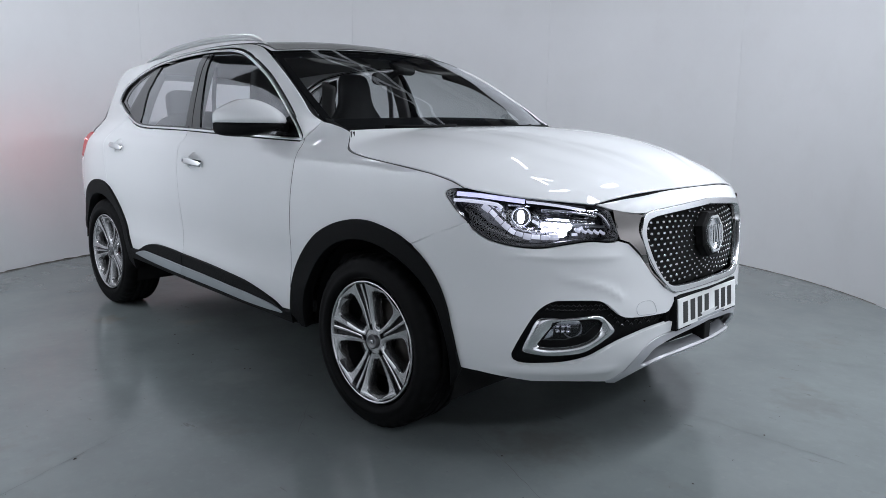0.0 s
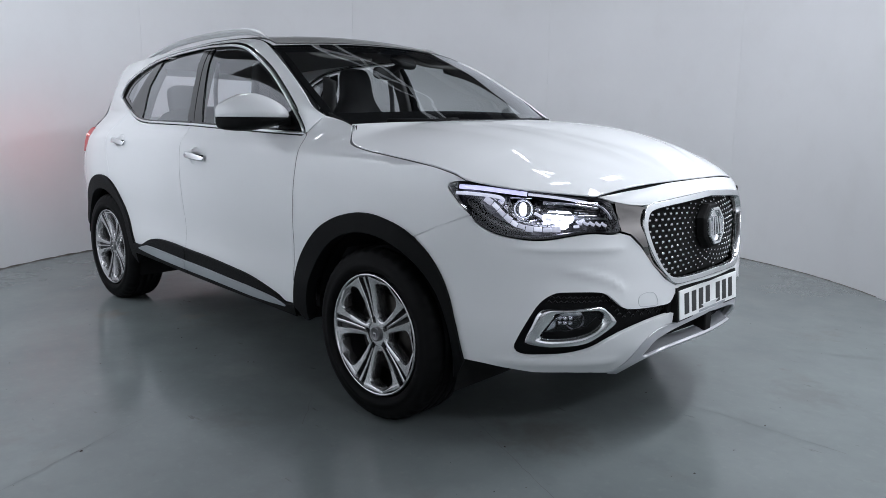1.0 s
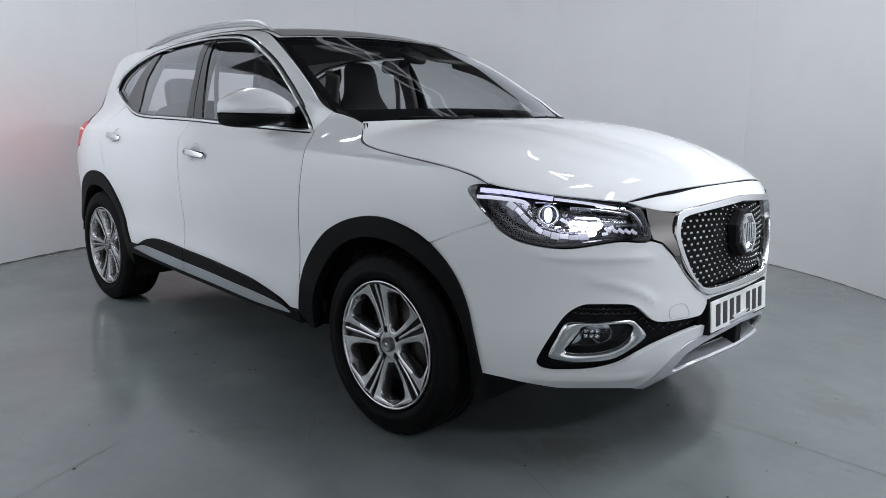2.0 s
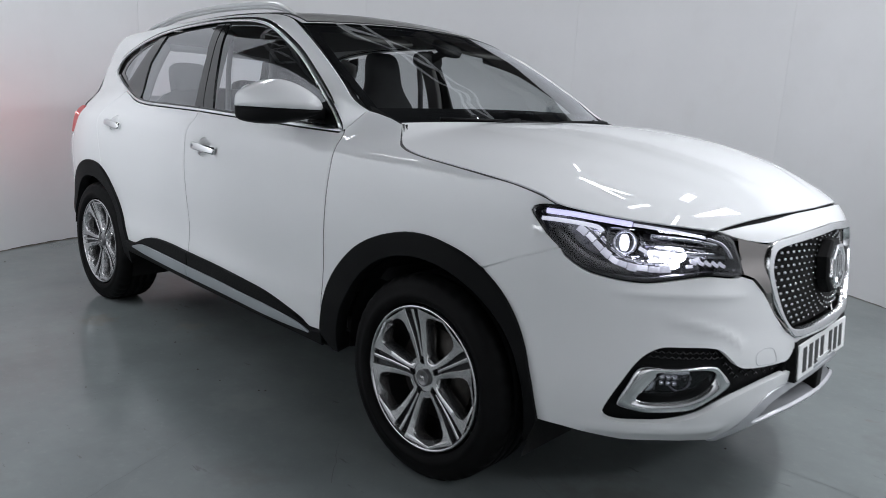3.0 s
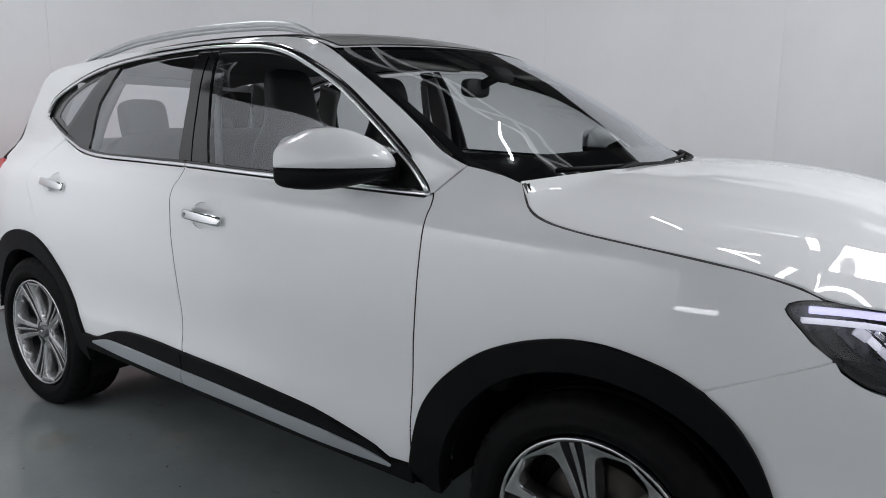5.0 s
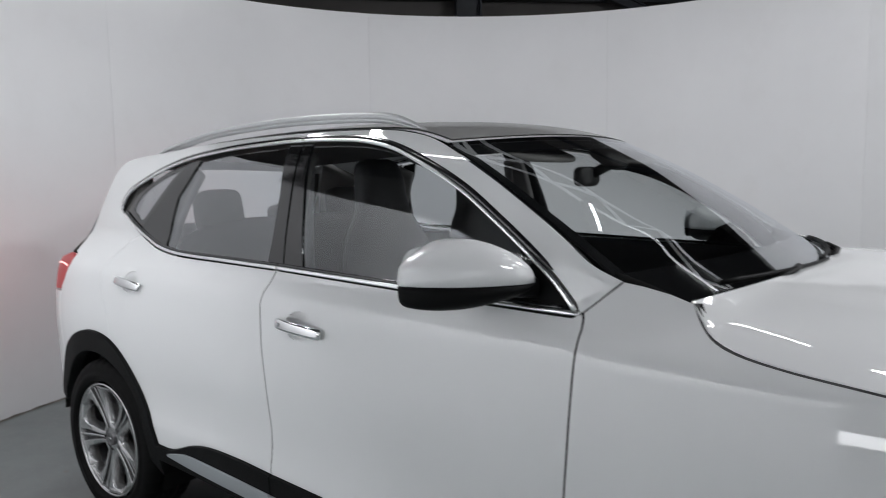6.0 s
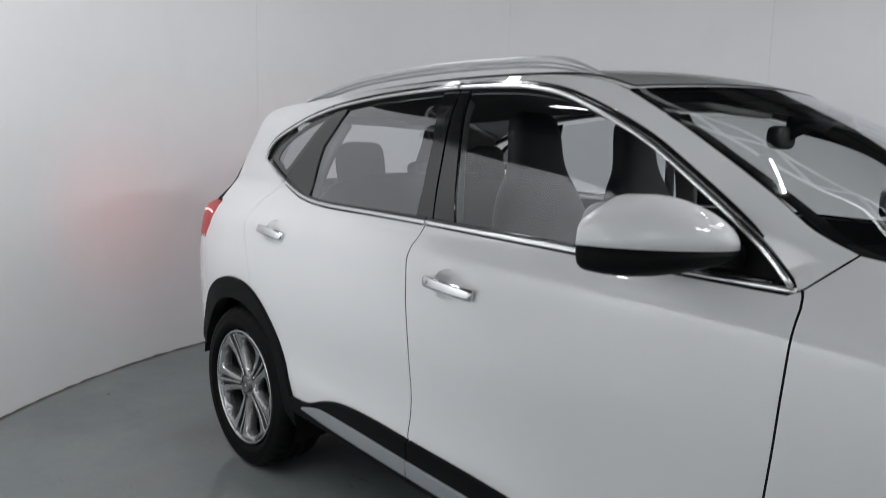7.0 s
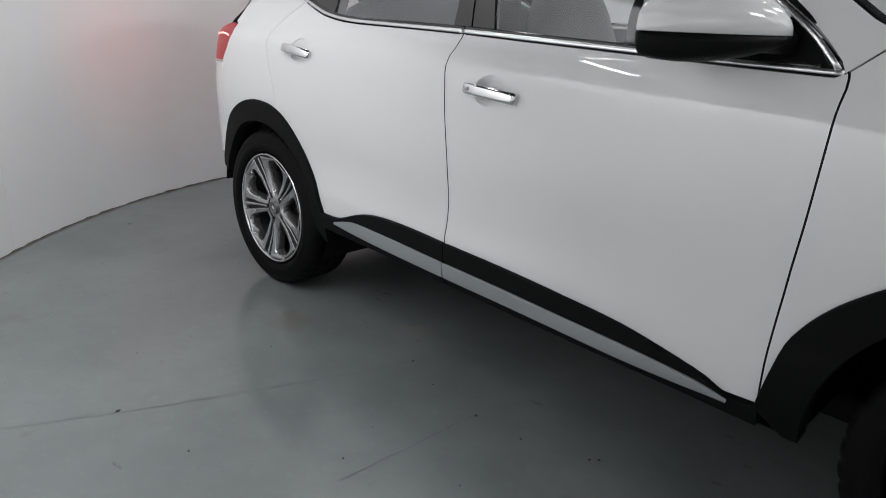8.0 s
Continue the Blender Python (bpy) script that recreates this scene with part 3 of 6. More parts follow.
def blot(m, x, y, r, colour, amount):
    """One ragged stain round a place on the floor."""
    t = m.node_tree
    b = t.nodes["Principled BSDF"]
    co, far, n = t.nodes.new("ShaderNodeTexCoord"), t.nodes.new("ShaderNodeVectorMath"), t.nodes.new("ShaderNodeTexNoise")
    far.operation = "DISTANCE"
    far.inputs[1].default_value = (x, y, 0)
    n.inputs["Scale"].default_value, n.inputs["Detail"].default_value = 14.0, 8
    add, k, mix = t.nodes.new("ShaderNodeMath"), t.nodes.new("ShaderNodeMapRange"), t.nodes.new("ShaderNodeMix")
    add.operation = "MULTIPLY_ADD"
    add.inputs[1].default_value = 2.2 * r
    k.inputs["From Min"].default_value, k.inputs["From Max"].default_value = 2.1 * r, 1.3 * r
    k.inputs["To Max"].default_value = amount
    mix.data_type = "RGBA"
    mix.inputs["B"].default_value = (*colour, 1)
    was = b.inputs["Base Color"].links[0].from_socket
    t.links.new(co.outputs["Object"], far.inputs[0])
    t.links.new(co.outputs["Object"], n.inputs["Vector"])
    t.links.new(n.outputs["Fac"], add.inputs[0])
    t.links.new(far.outputs["Value"], add.inputs[2])
    t.links.new(add.outputs[0], k.inputs["Value"])
    t.links.new(k.outputs["Result"], mix.inputs["Factor"])
    t.links.new(was, mix.inputs["A"])
    t.links.new(mix.outputs["Result"], b.inputs["Base Color"])


for x, y, r, colour, amount in ((-0.95, -1.08, 0.12, (0.16, 0.135, 0.095), 0.4), (1.95, -0.55, 0.22, (0.11, 0.10, 0.085), 0.4), (2.55, 0.62, 0.20, (0.12, 0.125, 0.12), 0.45),
                                (0.50, -1.05, 0.16, (0.20, 0.215, 0.21), 0.5), (0.95, -1.35, 0.14, (0.12, 0.13, 0.128), 0.4), (-0.55, -0.75, 0.10, (0.21, 0.20, 0.18), 0.5)):
    blot(FLOORPAINT, x, y, r, colour, amount)
WALLPAINT = mixed("white_wall_paint", (0.79, 0.79, 0.80), (0.83, 0.83, 0.84), 0.62, 0.9, 0.015, 120, rough_vary=0.08)
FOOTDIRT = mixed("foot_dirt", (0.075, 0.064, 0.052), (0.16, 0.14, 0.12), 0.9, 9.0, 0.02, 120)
HALLWALL = mixed("brown_cladding", (0.100, 0.094, 0.090), (0.135, 0.127, 0.122), 0.75, 1.0, 0.1, 40)
HALLSTEEL = mixed("blue_grey_steel", (0.022, 0.026, 0.034), (0.032, 0.037, 0.046), 0.5, 3.0, 0.05, 60)
HALLROOF = mixed("dark_roof_sheet", (0.030, 0.030, 0.032), (0.045, 0.045, 0.047), 0.8, 0.8, 0.1, 30)
stained(WALLPAINT, 3.0, 0.52, 0.75, (0.74, 0.73, 0.725), 0.3, (1, 1, 0.8), 2.0)
CRACK = material("dark_floor_joint", (0.085, 0.09, 0.092), 0.8)
DIRT = material("dark_grit", (0.035, 0.032, 0.03), 0.9)
TRUSSWHITE = material("white_truss_paint", (0.80, 0.80, 0.80), 0.5)
LAMPBODY = material("lamp_housing", (0.04, 0.04, 0.045), 0.5)

# floor: one sheet under booth and hall
corners = [hall(a, b) for a, b in ((-7, -9), (-7, 9), (12, 9), (12, -9))]
floor = make("floor", corners, [(0, 1, 2, 3)], FLOORPAINT, smooth=False)
tagged(floor, "worn grey-painted concrete floor with scuffs and hairline joints", "floor", kind="structure")
if floor.data.polygons[0].normal.z < 0:
    floor.data.flip_normals()


def strip(name, pts, width, material_, parent, z=0.0012, wobble=0.004, seed=1):
    """A hairline joint in the floor: a narrow, uneven ribbon."""
    rnd = random.Random(seed)
    line = dense(pts, 0.05, closed=False)
    verts, faces = [], []
    for i, p in enumerate(line):
        a, b = line[max(0, i - 1)], line[min(len(line) - 1, i + 1)]
        d = math.hypot(b[0] - a[0], b[1] - a[1]) or 1
        nx, ny = -(b[1] - a[1]) / d, (b[0] - a[0]) / d
        o, w = rnd.uniform(-wobble, wobble), width * rnd.uniform(0.35, 1.0) * 0.5
        verts += [(p[0] + nx * (o + w), p[1] + ny * (o + w), z), (p[0] + nx * (o - w), p[1] + ny * (o - w), z)]
    for i in range(len(line) - 1):
        faces.append((2 * i, 2 * i + 1, 2 * i + 3, 2 * i + 2))
    return make(name, verts, faces, material_, parent, smooth=False)


JOINTS = [[(1.626, -0.627), (1.938, -0.778), (2.216, -0.906), (2.5, -1.03)], [(0.98, -2.2), (0.785, -1.752), (0.714, -1.581), (0.638, -1.391), (0.60, -1.28)],
          [(1.5, 0.84), (1.913, 1.045), (2.677, 1.421), (3.3, 1.73)], [(2.125, 0.131), (2.58, 0.109), (2.835, 0.10)],
          [(-0.36, -0.926), (-0.434, -1.16), (-0.506, -1.35), (-0.713, -1.867), (-0.847, -2.144)], [(1.22, -1.17), (1.02, -0.98)], [(0.036, -1.02), (0.028, -1.299), (0.012, -1.536)]]
for i, line in enumerate(JOINTS):
    strip("floor_joint", line, 0.0031, CRACK, floor, seed=i)

# specks of grit where the floor shows them, and a finer scatter
verts, faces = [], []
rnd = random.Random(4)
spots = [(-0.36, -0.93, 7), (-0.72, -1.85, 9), (-0.38, -1.78, 5), (-0.06, -1.47, 5), (0.04, -1.02, 7), (-0.19, -0.99, 5), (-0.79, -1.26, 5), (0.42, -0.94, 7), (0.44, -0.92, 6), (0.22, -1.01, 5),
         (0.85, -1.87, 8), (2.53, 0.14, 6), (2.02, 0.12, 7), (2.5, -0.44, 5), (1.91, -0.75, 6), (-2.62, -1.07, 9), (1.18, -2.0, 6), (1.95, 0.3, 5)]
spots += [(rnd.uniform(-2.4, 3.0), rnd.uniform(-2.6, 2.6), rnd.uniform(1.2, 3.2)) for _ in range(170)]
for x, y, r in spots:
    k, n = len(verts), 6
    ring = [(x + 0.001 * r * rnd.uniform(0.5, 1.3) * math.cos(a), y + 0.001 * r * rnd.uniform(0.5, 1.3) * math.sin(a)) for a in [math.pi / 3 * j for j in range(n)]]
    verts += [(p[0], p[1], 0.0006) for p in ring] + [(x, y, 0.0008 + 0.0005 * r)]
    faces += [(k + j, k + (j + 1) % n, k + n) for j in range(n)]
tagged(make("floor_grit", verts, faces, DIRT, smooth=False), "dark specks of grit scattered over the painted floor", "grit", kind="stuff")


def booth_line(d):
    """Plan of the booth's wall: a half circle with two straight wings; d metres from where the left wing ends."""
    arc = BOOTH_R * math.pi
    if d < 0:
        return hall(-d, -BOOTH_R)
    if d > arc:
        return hall(d - arc, BOOTH_R)
    a = d / BOOTH_R
    return hall(-BOOTH_R * math.sin(a), -BOOTH_R * math.cos(a))


def wall_sheet(name, d0, d1, z0, z1, back, parent=None):
    """One curved sheet of the booth, 12 mm thick."""
    n = max(2, int((d1 - d0) / 0.09))
    verts, faces = [], []
    for i in range(n + 1):
        d = d0 + (d1 - d0) * i / n
        p = booth_line(d)
        q = (booth_line(d + 0.01) - booth_line(d - 0.01)).normalized()
        out = Vector((-q.y, q.x, 0))
        if out.dot(p - hall(2.0, 0)) < 0:
            out = -out
        e = 0.0025 if i in (0, n) else 0.0
        verts += [p + out * e + Vector((0, 0, z0)), p + out * e + Vector((0, 0, z1)), p + out * back + Vector((0, 0, z1)), p + out * back + Vector((0, 0, z0))]
    for i in range(n):
        for j in range(4):
            faces.append((4 * i + j, 4 * i + (j + 1) % 4, 4 * i + 4 + (j + 1) % 4, 4 * i + 4 + j))
    faces += [(0, 1, 2, 3), (4 * n + 3, 4 * n + 2, 4 * n + 1, 4 * n)]
    ob = make(name, verts, faces, WALLPAINT, parent, smooth=False)
    bm = bmesh.new()
    bm.from_mesh(ob.data)
    bmesh.ops.recalc_face_normals(bm, faces=bm.faces)
    for e in bm.edges:
        e.smooth = e.calc_face_angle(0) < 0.3
    for f in bm.faces:
        f.smooth = True
    bm.to_mesh(ob.data)
    bm.free()
    return ob


arc = BOOTH_R * math.pi
wing = 5.2
wall_booth = make("wall_booth", *box_data(-0.01, 0.01, -0.01, 0.01, 0.0, 0.01)[:2], WALLPAINT)
wall_booth.location = hall(-BOOTH_R - 0.1, 0)
tagged(wall_booth, "curved white-painted booth wall of tall sheets with faint joints", "wall", kind="structure")
# joints, as angles on the half circle
cuts = [-wing, -2.6, 0.0] + [BOOTH_R * radians(v) for v in (2.5, 39.5, 77.8, 115.4, 151.0)] + [arc + 0.5, arc + 2.9, arc + wing]
inv = Matrix.Translation(-wall_booth.location)
for d0, d1 in zip(cuts, cuts[1:]):
    sheet = wall_sheet("wall_panel", d0 + 0.0006, d1 - 0.0006, 0.0, BOOTH_TOP if d1 > 0.01 else 2.40, 0.012)
    sheet.data.transform(inv)
    sheet.parent = wall_booth

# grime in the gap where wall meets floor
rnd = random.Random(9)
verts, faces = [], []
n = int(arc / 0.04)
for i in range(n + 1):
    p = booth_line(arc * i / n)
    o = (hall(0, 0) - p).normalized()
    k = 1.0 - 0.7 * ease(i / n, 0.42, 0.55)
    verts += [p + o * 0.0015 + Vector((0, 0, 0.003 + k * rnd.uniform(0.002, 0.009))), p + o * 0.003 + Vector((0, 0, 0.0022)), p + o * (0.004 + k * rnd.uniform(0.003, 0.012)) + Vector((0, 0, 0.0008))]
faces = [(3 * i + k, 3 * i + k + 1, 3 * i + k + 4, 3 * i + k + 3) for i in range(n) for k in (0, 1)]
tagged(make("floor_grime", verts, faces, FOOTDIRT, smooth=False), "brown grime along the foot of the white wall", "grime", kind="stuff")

# unseen wall added across the booth's open end, behind the camera, to bounce light
wall_bounce = make("wall_bounce", *box_data(-0.06, 0.06, -BOOTH_R - 1.2, BOOTH_R + 1.2, 0, 2.95)[:2], WALLPAINT, smooth=False)
wall_bounce.matrix_world = Matrix.Translation(hall(8.2, 0)) @ pose(0, 0, 0, 0, 0, -45)
tagged(wall_bounce, "plain white-painted wall added out of view behind the booth to bounce light", "wall", kind="structure")

# the hall's outer walls and roof
for name, a0, b0, a1, b1 in (("wall_north", -5.6, -9, -5.6, 9), ("wall_east", -5.6, 9, 12, 9), ("wall_south", 12, 9, 12, -9), ("wall_west", 12, -9, -5.6, -9)):
    p, q = hall(a0, b0), hall(a1, b1)
    n = Vector(((q - p).y, -(q - p).x, 0)).normalized() * 0.1
    if n.dot(p - hall(3, 0)) < 0:
        n = -n
    up = Vector((0, 0, 6.4))
    v = [p, q, q + n, p + n, p + up, q + up, q + n + up, p + n + up]
    tagged(make(name, v, [(0, 1, 2, 3), (4, 7, 6, 5), (0, 4, 5, 1), (1, 5, 6, 2), (2, 6, 7, 3), (3, 7, 4, 0)], HALLWALL, smooth=False),
           "dark brown cladding wall of the hall above the booth", "wall", kind="structure")
v = [hall(a, b, z) for z in (6.3, 6.5) for a, b in ((-5.7, -9.1), (-5.7, 9.1), (12.1, 9.1), (12.1, -9.1))]
tagged(make("ceiling", v, [(0, 1, 2, 3), (4, 7, 6, 5), (0, 4, 5, 1), (1, 5, 6, 2), (2, 6, 7, 3), (3, 7, 4, 0)], HALLROOF, smooth=False), "dark sheeted roof of the hall", "ceiling", kind="structure")


def girder(name, p, q, depth, width, label):
    """Steel section between two points: two flanges and a web."""
    p, q = Vector(p), Vector(q)
    t = (q - p).normalized()
    side = AX if abs(t.dot(AX)) < 0.9 else BX
    up = side.cross(t).normalized()
    thing = tagged(new(name), label, "steel beam", group="hall steelwork")
    thing.location = p
    for part_name, w, h0, h1 in (("flange", width / 2, -depth / 2, -depth / 2 + 0.016), ("flange", width / 2, depth / 2 - 0.016, depth / 2), ("web", 0.006, -depth / 2 + 0.016, depth / 2 - 0.016)):
        ring = [(-w, h0), (w, h0), (w, h1), (-w, h1)]
        verts = [c - p + side * a + up * b for c in (p, q) for a, b in ring]
        make(part_name, verts, [(0, 1, 5, 4), (1, 2, 6, 5), (2, 3, 7, 6), (3, 0, 4, 7), (0, 3, 2, 1), (4, 5, 6, 7)], HALLSTEEL, thing, smooth=False)
    return thing


for b in (-7.4, -3.41, 0.55, 4.5):
    girder("steel_column", hall(-5.32, b, 0), hall(-5.32, b, 6.3), 0.30, 0.20, "dark blue-grey steel column against the hall's cladding")
for z in (3.66, 5.2):
    girder("steel_rail", hall(-5.46, -8.9, z), hall(-5.46, 8.9, z), 0.12, 0.10, "dark horizontal steel rail fixed between hall columns")
girder("steel_brace", hall(-5.3, 0.9, 4.19), hall(-5.3, 3.2, 3.30), 0.12, 0.08, "dark diagonal steel brace between hall columns")
girder("steel_brace", hall(-5.3, 0.9, 5.9), hall(-5.3, 4.2, 4.9), 0.12, 0.08, "dark diagonal steel brace between hall columns")


def truss(p, q, gap, label):
    """White lattice girder: two chords joined by zigzag bars."""
    thing = tagged(new("lighting_truss"), label, "truss", group="lighting trusses")
    thing.location = p
    p, q = Vector(p), Vector(q)
    ring = oval(0, 0, 0.025, 0.025, 8)
    t = (q - p).normalized()
    side = t.cross(Vector((0, 0, 1))).normalized()
    bars = []
    for o in (-gap / 2, gap / 2):
        bars.append(("chord", p + side * o, q + side * o))
    n = max(2, int((q - p).length / (gap * 1.1)))
    for i in range(n):
        a, b = p + (q - p) * (i / n), p + (q - p) * ((i + 1) / n)
        o = gap / 2 if i % 2 else -gap / 2
        bars.append(("lattice_bar", a + side * o, b - side * o))
    for name, a, b in bars:
        d = sweep_data([a, b], [Vector((0, 0, 1))] * 2, ring)
        ob = make(name, [v - p for v in d[0]], d[1], TRUSSWHITE, thing)
    return thing


truss((-2.9, 0.33, 3.5), (2.1, 2.13, 3.5), 0.34, "white lattice truss hung over the booth")
truss(hall(-0.7, -3.5, 3.62), hall(-0.4, -6.2, 3.62), 0.34, "white lattice truss hung beside the booth")


def unseen_studio_lamp(a, b, z, length, width, tilt, watts, aim):
    """Flat lamp housing round the diffuser that is built with the lights."""
    thing = tagged(new("unseen_studio_lamp"), "dark flat studio lamp with a bright diffuser, out of view", "lamp", group="studio lamps")
    thing.matrix_world = lamp_pose(a, b, z, tilt, aim)
    d = box_data(-length / 2 - 0.03, length / 2 + 0.03, -width / 2 - 0.03, width / 2 + 0.03, 0.012, 0.09)
    bevel(make("housing", d[0], d[1], LAMPBODY, thing, smooth=False), 0.01)
    d = box_data(-0.03, 0.03, -0.02, 0.02, 0.09, 0.20)
    make("bracket", d[0], d[1], LAMPBODY, thing, smooth=False)
    if z < 2:
        # the low lamp stands on a pole with a round foot
        back = thing.matrix_world.inverted()
        foot = thing.matrix_world @ Vector((0, 0, 0.16))
        ring = [(0.014 * math.cos(k * math.pi / 6), 0.014 * math.sin(k * math.pi / 6)) for k in range(12)]
        d = sweep_data([Vector((foot.x, foot.y, h)) for h in (0.02, foot.z + 0.02)], [Vector((1, 0, 0))] * 2, ring)
        make("stand_pole", [back @ v for v in d[0]], d[1], LAMPBODY, thing, smooth=False)
        d = lathe_data([(0.002, 0.022), (0.10, 0.022), (0.16, 0.010), (0.165, 0.0), (0.002, 0.0)], 32)
        make("stand_foot", [back @ Vector((foot.x + v.x, foot.y + v.z, v.y)) for v in d[0]], d[1], LAMPBODY, thing, smooth=False)
    return thing


for lamp in LAMPS:
    unseen_studio_lamp(*lamp)

# ---- the car ----

car = new("car")
tagged(car, "white family car with black cladding, chrome trim and lit headlights", "car")


def flip(line):
    """The same line on the other side of the nose, run backwards."""
    return [(2 * S_NOSE - a, b) for a, b in reversed(line)]


def across(line):
    """Closed outline of a half outline that ends at the nose on both ends."""
    return line + flip(line)


# lines on the flank, as (along, height)
SEAM_A = spline([(0.858, 1.137), (0.866, 1.105), (0.866, 1.055), (0.866, 0.94), (0.862, 0.829), (0.850, 0.70), (0.838, 0.554), (0.835, 0.376)], 0.03)
SEAM_B = spline([(-0.258, 1.160), (-0.277, 1.115), (-0.281, 1.062), (-0.266, 1.0), (-0.248, 0.915), (-0.233, 0.832), (-0.226, 0.742), (-0.225, 0.628), (-0.231, 0.55), (-0.236, 0.50), (-0.226, 0.47), (-0.226, 0.37)], 0.03)
SEAM_C = spline([(-1.245, 1.236), (-1.300, 1.205), (-1.366, 1.15), (-1.382, 1.09), (-1.360, 1.02), (-1.315, 0.95), (-1.275, 0.87), (-1.262, 0.802)], 0.03)
BELT = [(-1.505, 1.335), (-1.295, 1.249), (-1.15, 1.205), (-1.035, 1.181), (-0.865, 1.166), (-0.54, 1.161), (-0.249, 1.156), (0.007, 1.148), (0.319, 1.139), (0.60, 1.131), (0.85, 1.126)]
HEAD = [(-1.505, 1.335), (-1.444, 1.412), (-1.272, 1.490), (-1.034, 1.550), (-0.768, 1.581), (-0.523, 1.594), (-0.304, 1.599), (-0.086, 1.593), (0.042, 1.581), (0.168, 1.554), (0.312, 1.500), (0.453, 1.433), (0.579, 1.354), (0.690, 1.280), (0.776, 1.216), (0.838, 1.155), (0.852, 1.130)]
ARCH_F = spline([(0.835, 0.376), (0.863, 0.50), (0.887, 0.575), (0.950, 0.66), (1.052, 0.745), (1.160, 0.798), (1.262, 0.827), (1.338, 0.836), (1.416, 0.832), (1.524, 0.806), (1.597, 0.769), (1.664, 0.714), (1.715, 0.64), (1.752, 0.555), (1.774, 0.48), (1.784, 0.44), (1.804, 0.338)], 0.03)
ARCH_R = spline([(-0.946, 0.425), (-0.985, 0.517), (-1.022, 0.58), (-1.066, 0.642), (-1.135, 0.722), (-1.213, 0.780), (-1.301, 0.813), (-1.397, 0.823), (-1.490, 0.815), (-1.60, 0.778), (-1.70, 0.715), (-1.775, 0.63), (-1.815, 0.54), (-1.828, 0.47)], 0.03)
SILL = spline([(-0.946, 0.425), (-0.84, 0.428), (-0.72, 0.469), (-0.636, 0.489), (-0.54, 0.497), (-0.39, 0.496), (-0.23, 0.488), (0.05, 0.477), (0.27, 0.463), (0.46, 0.447), (0.63, 0.414), (0.707, 0.393), (0.765, 0.367), (0.835, 0.373)], 0.04)
TAIL_FRONT = [(-1.80, 1.135), (-1.765, 1.128), (-1.738, 1.083), (-1.755, 1.02), (-1.785, 0.978)]


def cut(line, a0, a1):
    return [p for p in line if a0 <= p[0] <= a1]


belt, head = spline(BELT, 0.03), spline(HEAD, 0.03)
hood_side = [(e[0], e[2]) for e in spline([(1.815, 0, 0.988), (1.76, 0, 1.010), (1.68, 0, 1.030), (1.6, 0, 1.042), (1.5, 0, 1.055), (1.42, 0, 1.064), (1.3, 0, 1.077), (1.205, 0, 1.092), (1.145, 0, 1.112), (1.112, 0, 1.14), (1.092, 0, 1.172)], 0.02)]
pillar_edge = spline([(0.94, 1.212), (0.86, 1.25), (0.774, 1.31), (0.651, 1.386), (0.512, 1.467), (0.341, 1.552), (0.2, 1.590), (0.0, 1.609), (-0.4, 1.615), (-0.9, 1.602), (-1.3, 1.575), (-1.54, 1.559), (-1.652, 1.530), (-1.690, 1.478), (-1.720, 1.41), (-1.785, 1.308), (-1.848, 1.205)], 0.03)
lamp_outer = spline([(1.850, 0.855), (1.808, 0.892), (1.772, 0.930), (1.742, 0.966), (1.762, 0.982), (1.812, 0.986)], 0.02)

# handle cups, hollowed into the doors
CUP_F, CUP_R = oval(-0.080, 1.003, 0.060, 0.044, 28), oval(-1.130, 1.054, 0.056, 0.041, 28)


def bowl(cup, depth):
    cx, cy = sum(p[0] for p in cup) / len(cup), sum(p[1] for p in cup) / len(cup)
    rx, ry = max(p[0] for p in cup) - cx, max(p[1] for p in cup) - cy
    return lambda a, b: -1.4 * depth * max(0.0, 1 - ((a - cx) / rx) ** 2 - ((b - cy) / ry) ** 2) ** 0.4


belt_door = [(a, b - 0.001) for a, b in belt]
outline = SEAM_A[::-1] + [p for p in belt_door[::-1] if -0.255 < p[0] < 0.845] + SEAM_B + [(a, 0.37) for a in (0.1, 0.4, 0.7)]
front_doors = pair("front_door", panel_data(outline, flank, holes=[inset(CUP_F, 0.0022)], step=0.03, gap=0.0027, thick=0.007), PAINT, (car, car))
rear_arch_door = [p for p in ARCH_R if p[0] > -1.262]
outline = SEAM_B[::-1] + [p for p in belt_door[::-1] if -1.245 < p[0] < -0.262] + SEAM_C + rear_arch_door[::-1] + [(-0.93, 0.37)]
rear_doors = pair("rear_door", panel_data(outline, flank, holes=[inset(CUP_R, 0.0022)], step=0.03, gap=0.0027, thick=0.007), PAINT, (car, car))
for doors, cup in ((front_doors, CUP_F), (rear_doors, CUP_R)):
    pair("handle_cup", panel_data(cup, flank, thick=0, step=0.009, dent=bowl(cup, 0.032)), PAINT, doors)

outline = SEAM_A + ARCH_F[1:-1]
k = next(i for i, p in enumerate(outline) if p[0] > 1.595)
outline = outline[:k] + [(1.596, 0.773), (1.715, 0.825), (1.838, 0.872)] + lamp_outer[4:] + hood_side[1:] + [(1.04, 1.19), (0.985, 1.204), (0.94, 1.212)]
wings = pair("front_wing", panel_data(outline, flank, step=0.03, gap=0.0027, thick=0.007), PAINT, (car, car))

outline = [(0.858, 1.137)] + pillar_edge + TAIL_FRONT + [(-1.79, 0.90), (-1.785, 0.80)] + [p for p in ARCH_R[::-1] if p[0] < -1.262 and p[1] > 0.60] + SEAM_C[::-1] + belt[::-1][[i for i, p in enumerate(belt[::-1]) if p[0] < -1.25][0]:] + head[1:]
sides = pair("body_side", panel_data(outline, flank, step=0.03, thick=0.012, gap=0.0018), PAINT, (car, car), "white body side with pillars and rear quarter")

